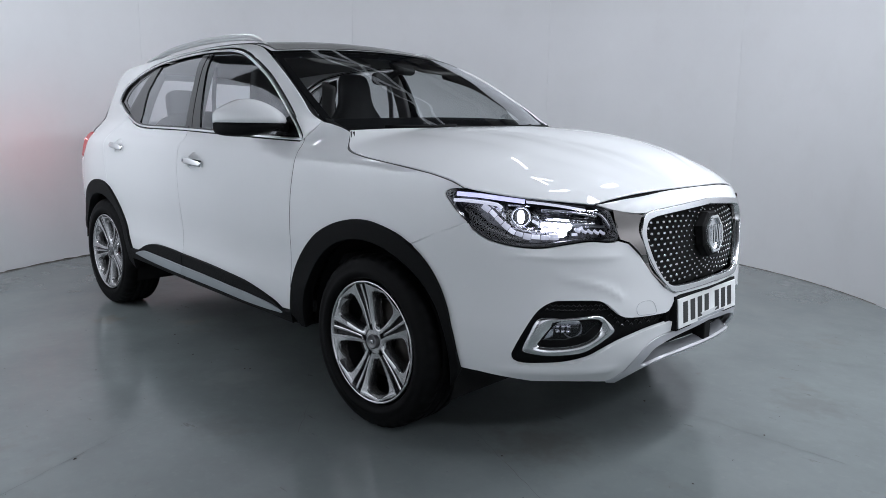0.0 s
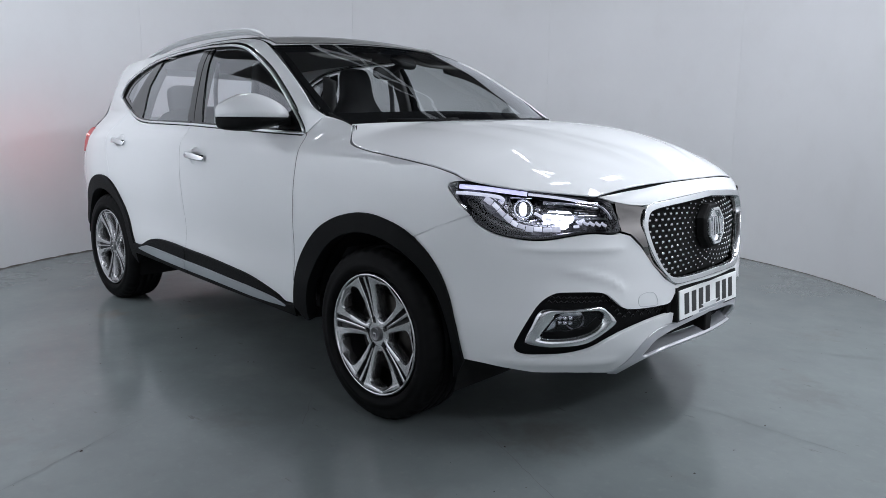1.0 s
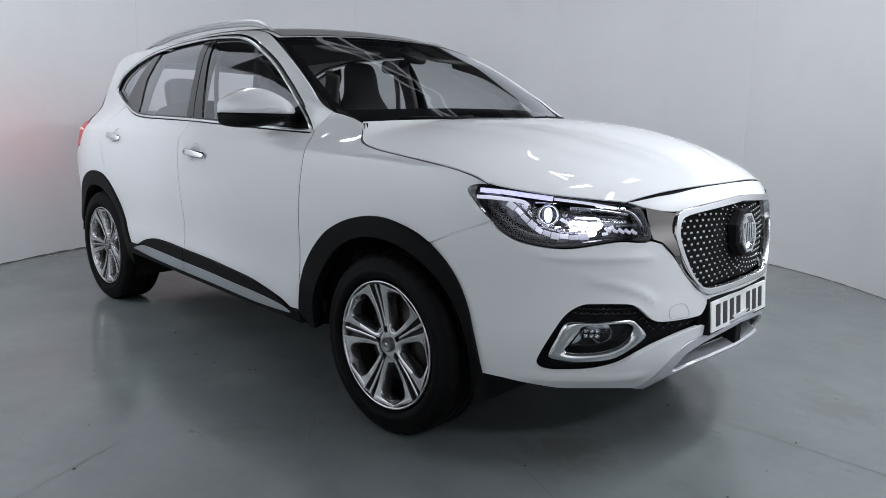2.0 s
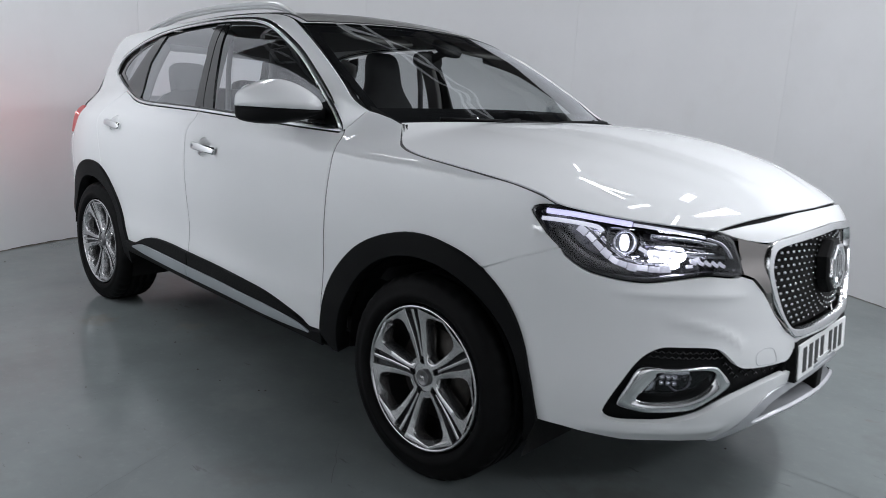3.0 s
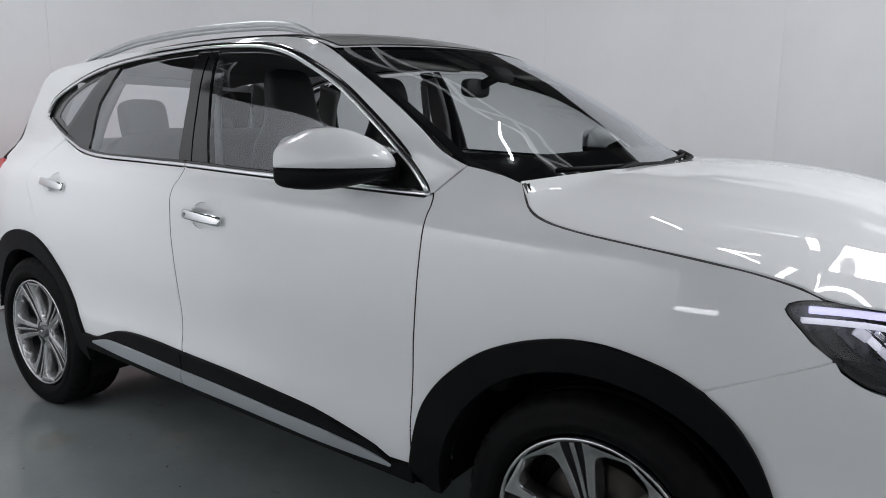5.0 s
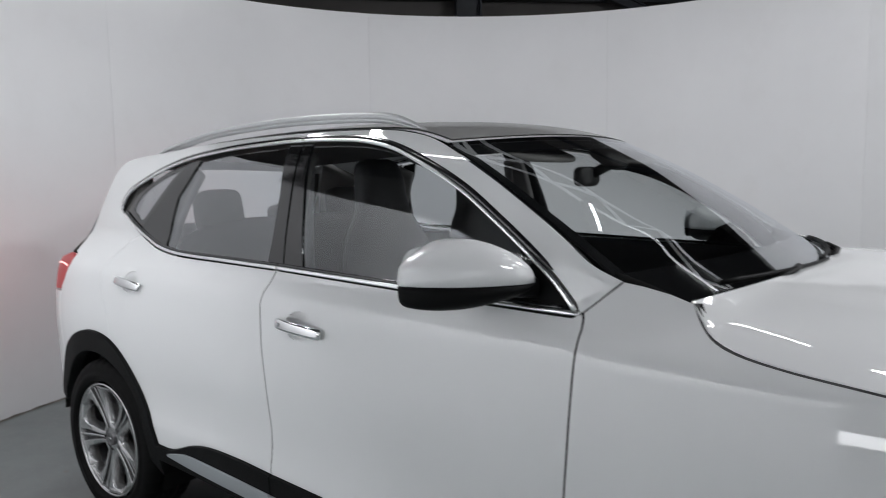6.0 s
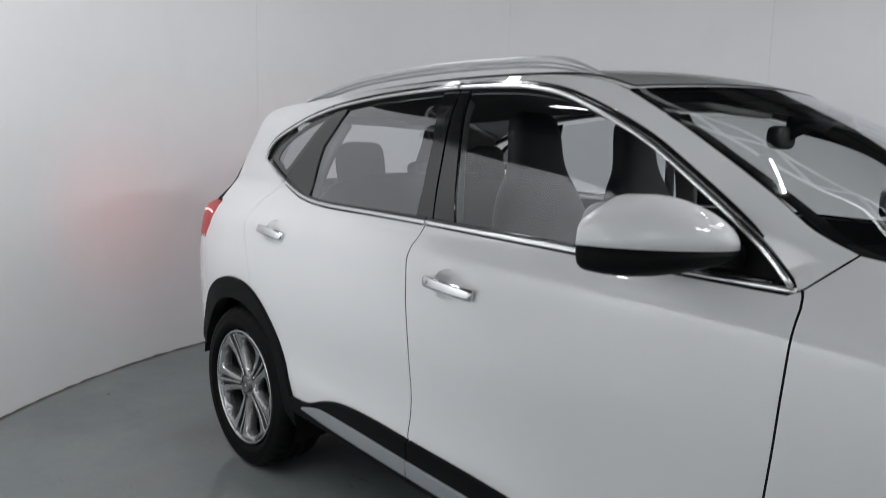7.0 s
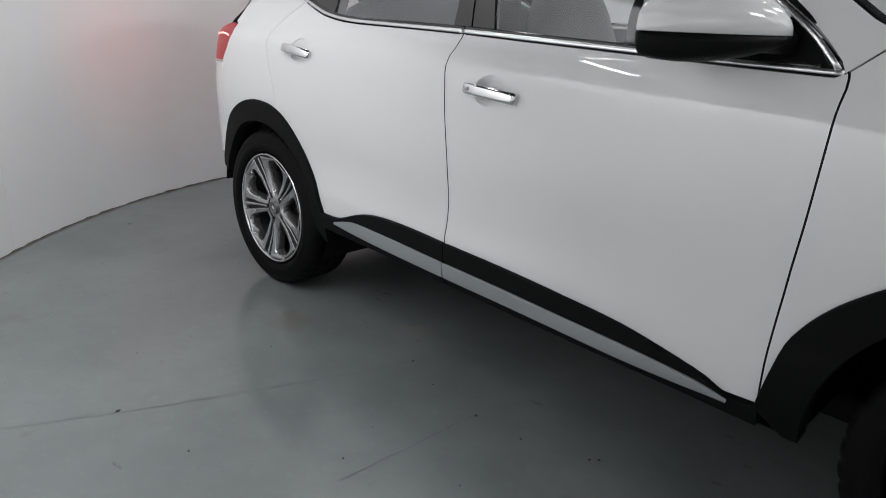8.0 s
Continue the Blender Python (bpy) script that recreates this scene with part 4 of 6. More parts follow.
# bonnet
cols = [-1 + 2 * i / 56 for i in range(57)]
rows_u = [i / 44 for i in range(45)]


def hood_shaped(u, v):
    x, y, z = hood(u, v)
    # raised ridges running from the screen to the grille
    r = 0.60 - 0.14 * u
    a = abs(v)
    z += 0.009 * (1 - ease(a, r - 0.05, r + 0.10)) * ease(u, 0.0, 0.1) * ease(1 - u, 0.0, 0.3)
    r = 0.54 - 0.31 * u
    z += 0.004 * (1 - ease(a, r - 0.03, r + 0.06)) * ease(u, 0.05, 0.3) * ease(1 - u, 0.0, 0.25)
    return (x, y, z + 0.003 * a ** 10)


def grid_panel(f, us, vs, thick=0.014):
    """Four-sided sheet with a turned-down rim."""
    verts, normals, faces = [], [], []
    n = len(vs)
    for u in us:
        for v in vs:
            h = 0.004
            p = Vector(f(u, v))
            du = Vector(f(min(1, u + h), v)) - Vector(f(max(0, u - h), v))
            dv = Vector(f(u, min(1, v + h))) - Vector(f(u, max(-1, v - h)))
            nn = du.cross(dv)
            nn = (nn if nn.length > 1e-12 else Vector((0, 0, 1))).normalized()
            if nn.z < 0:
                nn = -nn
            verts.append(p)
            normals.append(nn)
    for i in range(len(us) - 1):
        for j in range(n - 1):
            t = (i * n + j, i * n + j + 1, (i + 1) * n + j + 1, (i + 1) * n + j)
            a, b, c = verts[t[0]], verts[t[1]], verts[t[2]]
            if (b - a).cross(c - a).dot(normals[t[0]]) < 0:
                t = t[::-1]
            faces.append(t)
    m = len(us)
    loop = [j for j in range(n)] + [i * n + n - 1 for i in range(1, m)] + [(m - 1) * n + j for j in range(n - 2, -1, -1)] + [i * n for i in range(m - 2, 0, -1)]
    mid = sum((verts[i] for i in loop), Vector()) / len(loop)
    first = len(verts)
    for i in loop:
        o = (verts[i] - mid)
        o = (o - normals[i] * o.dot(normals[i])).normalized()
        verts.append(verts[i] - normals[i] * 0.0025 + o * 0.0015)
        normals.append((o + normals[i] * 0.4).normalized())
    for i in loop:
        o = (verts[i] - mid)
        o = (o - normals[i] * o.dot(normals[i])).normalized()
        verts.append(verts[i] - normals[i] * thick + o * 0.0015)
        normals.append(o)
    k = len(loop)
    for i in range(k):
        j = (i + 1) % k
        faces += [(loop[i], loop[j], first + j, first + i), (first + i, first + j, first + k + j, first + k + i)]
    return verts, faces, normals


d = grid_panel(lambda u, v: hood_shaped(0.004 + 0.992 * u, v * 0.9965), rows_u, cols, 0.006)
bonnet = make("bonnet", d[0], d[1], PAINT, car, "white bonnet with two long ridges", d[2])

# windscreen, black border, roof
d = grid_panel(lambda u, v: screen(u, v), [i / 30 for i in range(31)], [-1 + i / 18 for i in range(37)], 0.004)
windscreen = make("windscreen", d[0], d[1], SCREENGLASS, car, "clear curved windscreen", d[2])


def screen_at(u, v, off):
    p = Vector(screen(u, v))
    return p + Vector((0.5, 0, 0.85)) * off


def strip_grid(f, us, vs):
    n = len(vs)
    return [Vector(f(u, v)) for u in us for v in vs], [(i * n + j, i * n + j + 1, (i + 1) * n + j + 1, (i + 1) * n + j) for i in range(len(us) - 1) for j in range(n - 1)], None


us20, vs40 = [i / 24 for i in range(25)], [-1 + i / 20 for i in range(41)]
for f, us, vs in ((lambda u, v: screen_at(0.90 + 0.10 * u, v, -0.007), us20[::4], vs40), (lambda u, v: screen_at(0.30 * u, v, -0.007), us20[::4], vs40),
                  (lambda u, v: screen_at(u, -1 + 0.022 * (v + 1), -0.006), us20, vs40[::8]), (lambda u, v: screen_at(u, 1 - 0.022 * (v + 1), -0.006), us20, vs40[::8])):
    d = strip_grid(f, us, vs)
    make("black_border", d[0], d[1], FRIT, windscreen)
# sensor pod behind the top of the screen
d = cushion_data((0.13, 0.14, 0.05), 3)
make("sensor_pod", *moved(d, Matrix.Translation((0.52, 0.02, 1.512)) @ pose(0, 0, 0, 0, 32))[:2], CABIN, windscreen)

d = grid_panel(roof, [i / 40 for i in range(41)], [-1 + i / 20 for i in range(41)], 0.02)
roof_ob = make("roof_panel", d[0], d[1], PAINT, car, "white roof panel", d[2])
d = grid_panel(lambda u, v: tuple(Vector(roof(0.012 + 0.74 * u, v * 0.965)) + Vector((0, 0, 0.004))), [i / 40 for i in range(41)], [-1 + i / 20 for i in range(41)], 0.006)
make("roof_window", d[0], d[1], ROOFGLASS, roof_ob, "grey glass roof", d[2])

# dark seals behind the shut lines
def seal(line, f, parents, off=-0.013, width=0.022):
    p, n = on(f, line, off)
    pair("seal", sweep_data(p, n, round_profile(width, 0.003, 1, 0.001)), MATT, parents)


for line, owner in ((SEAM_A, front_doors), (SEAM_B, rear_doors), (SEAM_C, rear_doors)):
    seal(line, flank, owner, -0.013 if line is SEAM_C else -0.0048)
seal(hood_side, flank, wings, -0.016, 0.03)
# grey strip along the bonnet gap, coloured to stand for the gap's shade
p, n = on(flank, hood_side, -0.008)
pair("seam_filler", sweep_data(p, n, round_profile(0.016, 0.003, 1, 0.001)), SEAMSHADE, wings)
p, n = on(flank, [(1.596, 0.773), (1.715, 0.825), (1.838, 0.872)], -0.0065)
pair("seam_filler", sweep_data(p, n, round_profile(0.012, 0.003, 1, 0.001)), PAINT, wings)
seal([(0.858, 1.137), (0.90, 1.178), (0.94, 1.212)], flank, wings)
seal(spline([(2.285, 0.940), (2.409, 0.957), (2.494, 0.964), (2.677, 0.980), (S_NOSE, 0.986)], 0.03), lower, wings, -0.018, 0.03)

# side windows
GF = [(-0.141, 1.176), (0.003, 1.164), (0.316, 1.152), (0.60, 1.143), (0.80, 1.14), (0.812, 1.15), (0.779, 1.192), (0.693, 1.256), (0.583, 1.331), (0.458, 1.409), (0.319, 1.478), (0.184, 1.527), (0.062, 1.556), (-0.061, 1.566), (-0.233, 1.570), (-0.212, 1.50), (-0.179, 1.358)]
GR = [(-1.023, 1.203), (-0.873, 1.186), (-0.546, 1.180), (-0.318, 1.176), (-0.310, 1.265), (-0.314, 1.41), (-0.352, 1.568), (-0.517, 1.564), (-0.727, 1.552), (-0.916, 1.530), (-0.955, 1.459), (-1.006, 1.392), (-1.018, 1.313)]
QG = [(-1.418, 1.325), (-1.36, 1.30), (-1.278, 1.262), (-1.12, 1.414), (-1.006, 1.528), (-1.10, 1.506), (-1.205, 1.470), (-1.300, 1.425), (-1.366, 1.388)]
pair("front_window", panel_data(GF, flank, off=-0.012, thick=0.004, step=0.06), SIDEGLASS, front_doors, "clear front door window")
pair("rear_window", panel_data(GR, flank, off=-0.012, thick=0.004, step=0.06), REARGLASS, rear_doors, "lightly tinted rear door window")
pair("quarter_window", panel_data(QG, flank, off=-0.012, thick=0.004, step=0.06), QGLASS, sides, "small tinted quarter window")
# black pillar covers between the panes
pair("pillar_cover", panel_data([(-0.232, 1.172), (-0.141, 1.170), (-0.179, 1.358), (-0.212, 1.50), (-0.233, 1.577), (-0.268, 1.577), (-0.258, 1.49), (-0.243, 1.357)], flank, off=-0.006, step=0.05), GLOSS, front_doors)
pair("pillar_cover", panel_data([(-0.318, 1.173), (-0.240, 1.172), (-0.252, 1.357), (-0.268, 1.50), (-0.280, 1.577), (-0.352, 1.575), (-0.314, 1.41), (-0.310, 1.265)], flank, off=-0.006, step=0.05), GLOSS, rear_doors)
pair("pillar_cover", panel_data([(-1.262, 1.25), (-1.12, 1.198), (-1.02, 1.195), (-1.018, 1.313), (-1.006, 1.392), (-0.955, 1.459), (-0.914, 1.537), (-0.998, 1.528), (-1.113, 1.412)], flank, off=-0.006, step=0.05), GLOSS, rear_doors)
qring = [(-1.43, 1.325), (-1.36, 1.295), (-1.272, 1.255), (-1.118, 1.414), (-1.003, 1.534), (-1.10, 1.512), (-1.205, 1.476), (-1.305, 1.431), (-1.372, 1.392)]
pair("quarter_border", panel_data(qring, flank, off=-0.010, step=0.04, holes=[spline([(-1.372, 1.340), (-1.330, 1.314), (-1.278, 1.292), (-1.200, 1.362), (-1.110, 1.452), (-1.062, 1.498), (-1.125, 1.485), (-1.223, 1.450), (-1.318, 1.402)], 0.02, True)]), FRIT, sides)
# mirror sail at the foot of the front window
pair("mirror_sail", panel_data([(0.60, 1.142), (0.81, 1.139), (0.812, 1.15), (0.775, 1.194), (0.712, 1.243), (0.66, 1.22)], flank, off=-0.008, step=0.04), CLAD, front_doors)

# chrome round the windows: three lengths a side, with the black weatherstrip inside
bright = round_profile(0.0118, 0.009, 3)
rubber = round_profile(0.018, 0.009, 2)


def trim(name, line, f, off, prof, mat_, parents, label="", scale=None):
    p, n = on(f, line, off)
    return pair(name, sweep_data(p, n, prof, scale=scale), mat_, parents, label)


low_in = [(a, b + 0.0072) for a, b in belt if a > -1.44]
top_in = [(a + 0.014 * ease(-1.1 - a, 0, 0.3), b - 0.016 * ease(a + 1.52, 0, 0.22)) for a, b in head[1:-1]]


def clipped(line, a0, a1):
    """The stretch of a line between two places along the car, ends included."""
    out = []
    for p, q in zip(line, line[1:]):
        for u in sorted([0.0] + [(a - p[0]) / (q[0] - p[0]) for a in (a0, a1) if (a - p[0]) * (a - q[0]) < 0]):
            c = (p[0] + u * (q[0] - p[0]), p[1] + u * (q[1] - p[1]))
            if a0 - 1e-6 <= c[0] <= a1 + 1e-6:
                out.append(c)
    if a0 <= line[-1][0] <= a1:
        out.append(line[-1])
    return out


for a0, a1, owner in ((-0.259, 0.86, front_doors), (-1.248, -0.263, rear_doors), (-1.6, -1.252, sides)):
    trim("chrome_sill_strip", clipped(low_in, a0, a1), flank, -0.002, round_profile(0.0115, 0.007, 2, 0.003), BRIGHTTRIM, owner)
    trim("weatherstrip", [(a, b + 0.0105) for a, b in clipped(low_in, a0, min(a1, 0.80))], flank, -0.010, round_profile(0.011, 0.008, 2), GLOSS, owner)
for a0, a1, owner in ((-0.281, 0.86, front_doors), (-1.024, -0.285, rear_doors), (-1.6, -1.028, sides)):
    line = clipped(top_in, a0, a1)
    trim("chrome_head_strip", line, flank, -0.003, bright, BRIGHTTRIM, owner)
    trim("weatherstrip", [(a - 0.010 * ease(-1.25 - a, 0, 0.2) + 0.006 * ease(a, 0.1, 0.5), b + 0.0125 - 0.004 * ease(-1.0 - a, 0, 0.4)) for a, b in line], flank, -0.007, rubber, GLOSS, owner, scale=(lambda u: min(1.0, 0.2 + 7 * (1 - u))) if a1 > 0.5 else None)

# cladding over the arches and sills
def circle(cx, r, z0, a0, a1, n=40):
    return [(cx + r * math.cos(radians(a0 + (a1 - a0) * i / n)), z0 + r * math.sin(radians(a0 + (a1 - a0) * i / n))) for i in range(n + 1)]


inner_f = circle(1.352, 0.418, 0.348, -12, 183)
inner_r = circle(-1.400, 0.392, 0.348, 0, 165)
outline = [p for p in ARCH_F] + [(1.77, 0.262)] + inner_f + [(0.905, 0.325)]
pair("wheel_arch_trim", panel_data(outline, flank, off=0.014, thick=0.05, step=0.028, lip=0.004), CLAD, wings, "grained black front arch trim")
outline = ARCH_R[::-1] + [(-0.935, 0.40), (-0.94, 0.30)] + inner_r
pair("wheel_arch_trim", panel_data(outline, flank, off=0.014, thick=0.05, step=0.028, lip=0.004), CLAD, sides, "grained black rear arch trim")
def sill_foot(a):
    """Height of the cladding's lower edge, close under the silver strip."""
    return tab(a, [(-0.94, 0.372), (-0.7, 0.366), (-0.23, 0.348), (0.3, 0.336), (0.6, 0.332), (0.84, 0.326)])


for a0, a1, owner in ((-0.222, 0.84, front_doors), (-0.94, -0.231, rear_doors)):
    top = clipped(SILL, a0, a1)
    outline = [(a, sill_foot(a)) for a in np.linspace(a0, a1, 12)] + [(a1, top[-1][1])] + top[::-1] + [(a0, top[0][1])]
    pair("sill_cladding", panel_data(outline, flank, off=0.016, thick=0.03, step=0.035, lip=0.003), CLAD, owner, "grained black sill cladding")
STRIP_T = [(-0.848, 0.414), (-0.765, 0.434), (-0.692, 0.441), (-0.492, 0.435), (-0.226, 0.424), (0.054, 0.415), (0.273, 0.405), (0.463, 0.398), (0.632, 0.387), (0.709, 0.378), (0.768, 0.363)]
STRIP_B = [(-0.848, 0.410), (-0.699, 0.397), (-0.498, 0.386), (-0.231, 0.376), (0.052, 0.369), (0.272, 0.362), (0.464, 0.356), (0.633, 0.357), (0.71, 0.360), (0.768, 0.361)]
for a0, a1, owner in ((-0.222, 0.80, front_doors), (-0.9, -0.231, rear_doors)):
    t_, b_ = clipped(spline(STRIP_T, 0.03), a0, a1), clipped(spline(STRIP_B, 0.03), a0, a1)
    pair("silver_sill_strip", panel_data(b_ + t_[::-1], flank, off=0.024, thick=0.012, step=0.03, lip=0.002), TRIMSILVER, owner, "matt silver strip set in the sill cladding")
rows_ = []
for a in np.linspace(-0.98, 0.90, 30):
    x, y, z = flank(a, sill_foot(a) + 0.006)
    rows_.append([(x, y + dy, z + dz) for dy, dz in ((-0.012, 0.0), (0.0, -0.010), (0.05, -0.016), (0.11, -0.022), (0.20, -0.030))])
d = loft_data(rows_, caps=False, closed=False)
pair("sill_underside", d, MATT, (car, car))

# ---- nose ----
HL = spline([(1.742, 0.966), (1.772, 0.930), (1.808, 0.892), (1.850, 0.855), (1.904, 0.822), (1.965, 0.805), (2.04, 0.797), (2.11, 0.799), (2.185, 0.811), (2.262, 0.821), (2.370, 0.821), (2.352, 0.893), (2.336, 0.922), (2.285, 0.938), (2.172, 0.952), (1.96, 0.976), (1.814, 0.986), (1.762, 0.982)], 0.02, True)
GR_OUT = spline([(S_NOSE, 0.934), (2.733, 0.925), (2.552, 0.911), (2.498, 0.901), (2.480, 0.872), (2.474, 0.824), (2.499, 0.762), (2.541, 0.698), (2.597, 0.643), (2.645, 0.615), (2.764, 0.616), (S_NOSE, 0.620)], 0.02)
GR_IN = [(S_NOSE, 0.912), (2.690, 0.899), (2.546, 0.886), (2.506, 0.866), (2.497, 0.823), (2.516, 0.772), (2.553, 0.709), (2.599, 0.660), (2.650, 0.640), (2.760, 0.638), (S_NOSE, 0.642)]
GR_IN = spline([(p if p >= S_NOSE else p - 0.006 * ease(S_NOSE - p, 0.1, 0.36), 0.775 + (q - 0.775) * 1.05) for p, q in GR_IN], 0.02)
MOUTH = spline([(S_NOSE, 0.600), (2.70, 0.598), (2.655, 0.588), (2.618, 0.545), (2.56, 0.540), (2.489, 0.540), (2.425, 0.543), (2.388, 0.552), (2.352, 0.581), (2.318, 0.605), (2.272, 0.613), (2.180, 0.613), (2.140, 0.609), (2.103, 0.589), (2.075, 0.558), (2.040, 0.497), (2.012, 0.441), (2.000, 0.407), (2.008, 0.384), (2.040, 0.376), (2.092, 0.376), (2.190, 0.381), (2.273, 0.401), (2.354, 0.441), (2.422, 0.467), (2.523, 0.491), (2.625, 0.502), (2.75, 0.505), (S_NOSE, 0.506)], 0.02)
SKID = spline([(2.412, 0.276), (2.452, 0.315), (2.486, 0.395), (2.556, 0.446), (2.69, 0.464), (S_NOSE, 0.476)], 0.02)

# the one bumper skin from arch to arch
half = [(2.75, 0.612), (2.645, 0.609), (2.588, 0.636), (2.522, 0.694), (2.465, 0.762), (2.414, 0.806), (2.372, 0.817)]
below_lamp = [p for p in HL if p[1] < 0.862 and p[0] < 2.36]
below_lamp = [(a, b - 0.004) for a, b in below_lamp][::-1]
k = next(i for i, p in enumerate(ARCH_F) if p[0] > 1.6)
half += below_lamp + [(1.838, 0.8715), (1.715, 0.8245), (1.600, 0.7735)] + ARCH_F[k:]
half += [(1.884, 0.332), (1.99, 0.317), (2.076, 0.303), (2.21, 0.299), (2.32, 0.290), (2.408, 0.276)] + [(a + 0.003, b + 0.003) for a, b in SKID[1:-1]] + [(S_NOSE, 0.480)]
d = panel_data(across([(S_NOSE, 0.613)] + half), lower, step=0.018, thick=0.02, holes=[across(MOUTH)], gap=0.0018)
bumper = make("front_bumper", d[0], d[1], PAINT, car, "white front bumper", d[2])

# cover of the towing eye
TOW = spline([(2.462, 0.552), (2.456, 0.583), (2.486, 0.597), (2.526, 0.593), (2.545, 0.568), (2.546, 0.548), (2.505, 0.547)], 0.01, True)
p, n = on(lower, TOW + TOW[:1], 0.0002)
make("tow_cover", *sweep_data(p, n, round_profile(0.0016, 0.0006, 1))[:2], SATIN, bumper)

# white band over the grille
half = spline([(S_NOSE, 0.982), (2.677, 0.977), (2.494, 0.962), (2.409, 0.955), (2.292, 0.940)], 0.02) + spline([(2.345, 0.924), (2.416, 0.911), (2.490, 0.905), (2.552, 0.914), (2.733, 0.928), (S_NOSE, 0.937)], 0.02)
d = panel_data(across(half), lower, step=0.025, thick=0.02, gap=0.0015)
make("nose_band", d[0], d[1], PAINT, car, "white band over the grille", d[2])

# grille: chrome frame, black mesh back, studs, badge
grille = make("grille", *panel_data(across(GR_IN), lower, off=-0.035, thick=0.0, step=0.05)[:2], MATT, car, "black grille with rows of chrome studs")
ring_out, ring_in = across(GR_OUT), across(GR_IN)
d = panel_data(ring_out, lower, off=0.008, step=0.012, thick=0.022, holes=[ring_in], lip=0.003)
make("chrome_frame", d[0], d[1], CHROME, grille, "chrome grille frame", d[2])
wing = [(2.353, 0.921), (2.416, 0.908), (2.486, 0.900), (2.474, 0.872), (2.468, 0.824), (2.492, 0.760), (2.533, 0.696), (2.590, 0.641), (2.584, 0.640), (2.520, 0.698), (2.466, 0.765), (2.416, 0.809), (2.377, 0.822), (2.359, 0.893)]
pair("smoked_side_piece", panel_data(wing, lower, off=0.002, step=0.010, thick=0.03, dent=lambda a, b: 0.005 * math.sin((b - 0.60) * 42))[:2] + (None,), SMOKE, (grille, grille), "smoked chrome piece beside the grille")

stud = cushion_data((0.008, 0.0155, 0.0105), 4, 12, 6)
stud_me = None
cxn, czn = S_NOSE, 0.800
inner = [(cxn + (p[0] - cxn) * 0.972, 0.775 + (p[1] - 0.775) * 0.94) for p in ring_in]
for row in range(-8, 9):
    for col in range(-18, 19):
        u, w = 0.0360 * (col + 0.5 * (row % 2)), 0.0185 * row
        # rows that fan out from the badge
        a, b = cxn + u, czn - 0.012 + w * (0.80 + 0.45 * abs(u) / (0.12 + abs(u)))
        if not inside((a, b), inner) or math.hypot(u, w * 0.95) < 0.082:
            continue
        p, n = normal_at(lower, a, b)
        if stud_me is None:
            ob = make("stud", stud[0], stud[1], STUD, grille)
            stud_me = ob.data
        else:
            ob = new("stud", stud_me)
            ob.parent = grille
        ob.matrix_local = Matrix.Translation(p - n * 0.029) @ n.to_track_quat("X", "Z").to_matrix().to_4x4() @ Matrix.Scale(min(0.92, 0.42 + 2.0 * math.hypot(u, w)), 4)
# eight-sided badge with two slanting bars
p, n = normal_at(lower, S_NOSE, 0.803)
face = Matrix.Translation(p + n * 0.004) @ n.to_track_quat("Z", "Y").to_matrix().to_4x4() @ Matrix.Diagonal((1.12, 1.16, 1, 1))


def octagon(r, z, k=1.0):
    return [(r * math.cos(radians(22.5 + 45 * i)) * k, r * 1.06 * math.sin(radians(22.5 + 45 * i)), z) for i in range(8)]
d = loft_data([octagon(0.076, -0.034), octagon(0.076, -0.006), octagon(0.070, 0.0), octagon(0.010, 0.0)])
make("badge_plate", *moved(d, face)[:2], MATT, grille, smooth=False)
d = loft_data([octagon(0.062, -0.002), octagon(0.062, 0.010), octagon(0.059, 0.013), octagon(0.053, 0.012), octagon(0.051, 0.002)])
badge = make("badge", *moved(d, face)[:2], CHROME, grille, "eight-sided chrome badge", smooth=False)
for x in (-0.028, -0.009, 0.012, 0.030):
    d = box_data(x - 0.004, x + 0.004, -0.030, 0.030, 0.003, 0.011)
    sk = Matrix(((1, 0.15 * (1 if x < 0 else -1), 0, 0), (0, 1, 0, 0), (0, 0, 1, 0), (0, 0, 0, 1)))
    make("badge_bar", *moved(d, face @ sk)[:2], CHROME, grille, smooth=False)
# lower mouth: black mesh back, with ribs, and the fog lamps
half_m = [(a, b) for a, b in MOUTH]
mouth = make("lower_grille", *panel_data(across([(a, b + (0.01 if b > 0.5 else -0.008)) for a, b in half_m]), lower, off=-0.028, thick=0.0, step=0.03)[:2], CLAD, bumper, "black lower mouth of the bumper")
HEX = []
for i in range(0, 16):
    for j in range(2):
        HEX.append((2.11 + 0.021 * i + 0.0105 * j, 0.594 - 0.016 * j))
for a, b in HEX + [(2.36 + 0.02 * i, 0.556 - 0.014 * (i % 2) - 0.0008 * i) for i in range(12)] + [(2.37 + 0.021 * i, 0.512 + 0.013 * (i % 2)) for i in range(12)]:
    if inside((a, b), [(q[0], q[1]) for q in across(MOUTH)]):
        p, n = on(lower, [(a - 0.008, b - 0.004), (a, b + 0.004), (a + 0.008, b - 0.004)], -0.029)
        pair("mesh_rib", sweep_data(p, n, round_profile(0.004, 0.006, 1)), GLOSS, (mouth, mouth))

FOG_OUT = spline([(2.094, 0.549), (2.181, 0.553), (2.294, 0.562), (2.326, 0.546), (2.362, 0.510), (2.358, 0.494), (2.288, 0.447), (2.248, 0.428), (2.189, 0.419), (2.110, 0.415), (2.044, 0.421), (2.038, 0.436), (2.058, 0.486)], 0.012, True)
FOG_IN = spline([(2.096, 0.448), (2.108, 0.478), (2.136, 0.518), (2.154, 0.538), (2.296, 0.546), (2.310, 0.508), (2.265, 0.469), (2.187, 0.449)], 0.012, True)


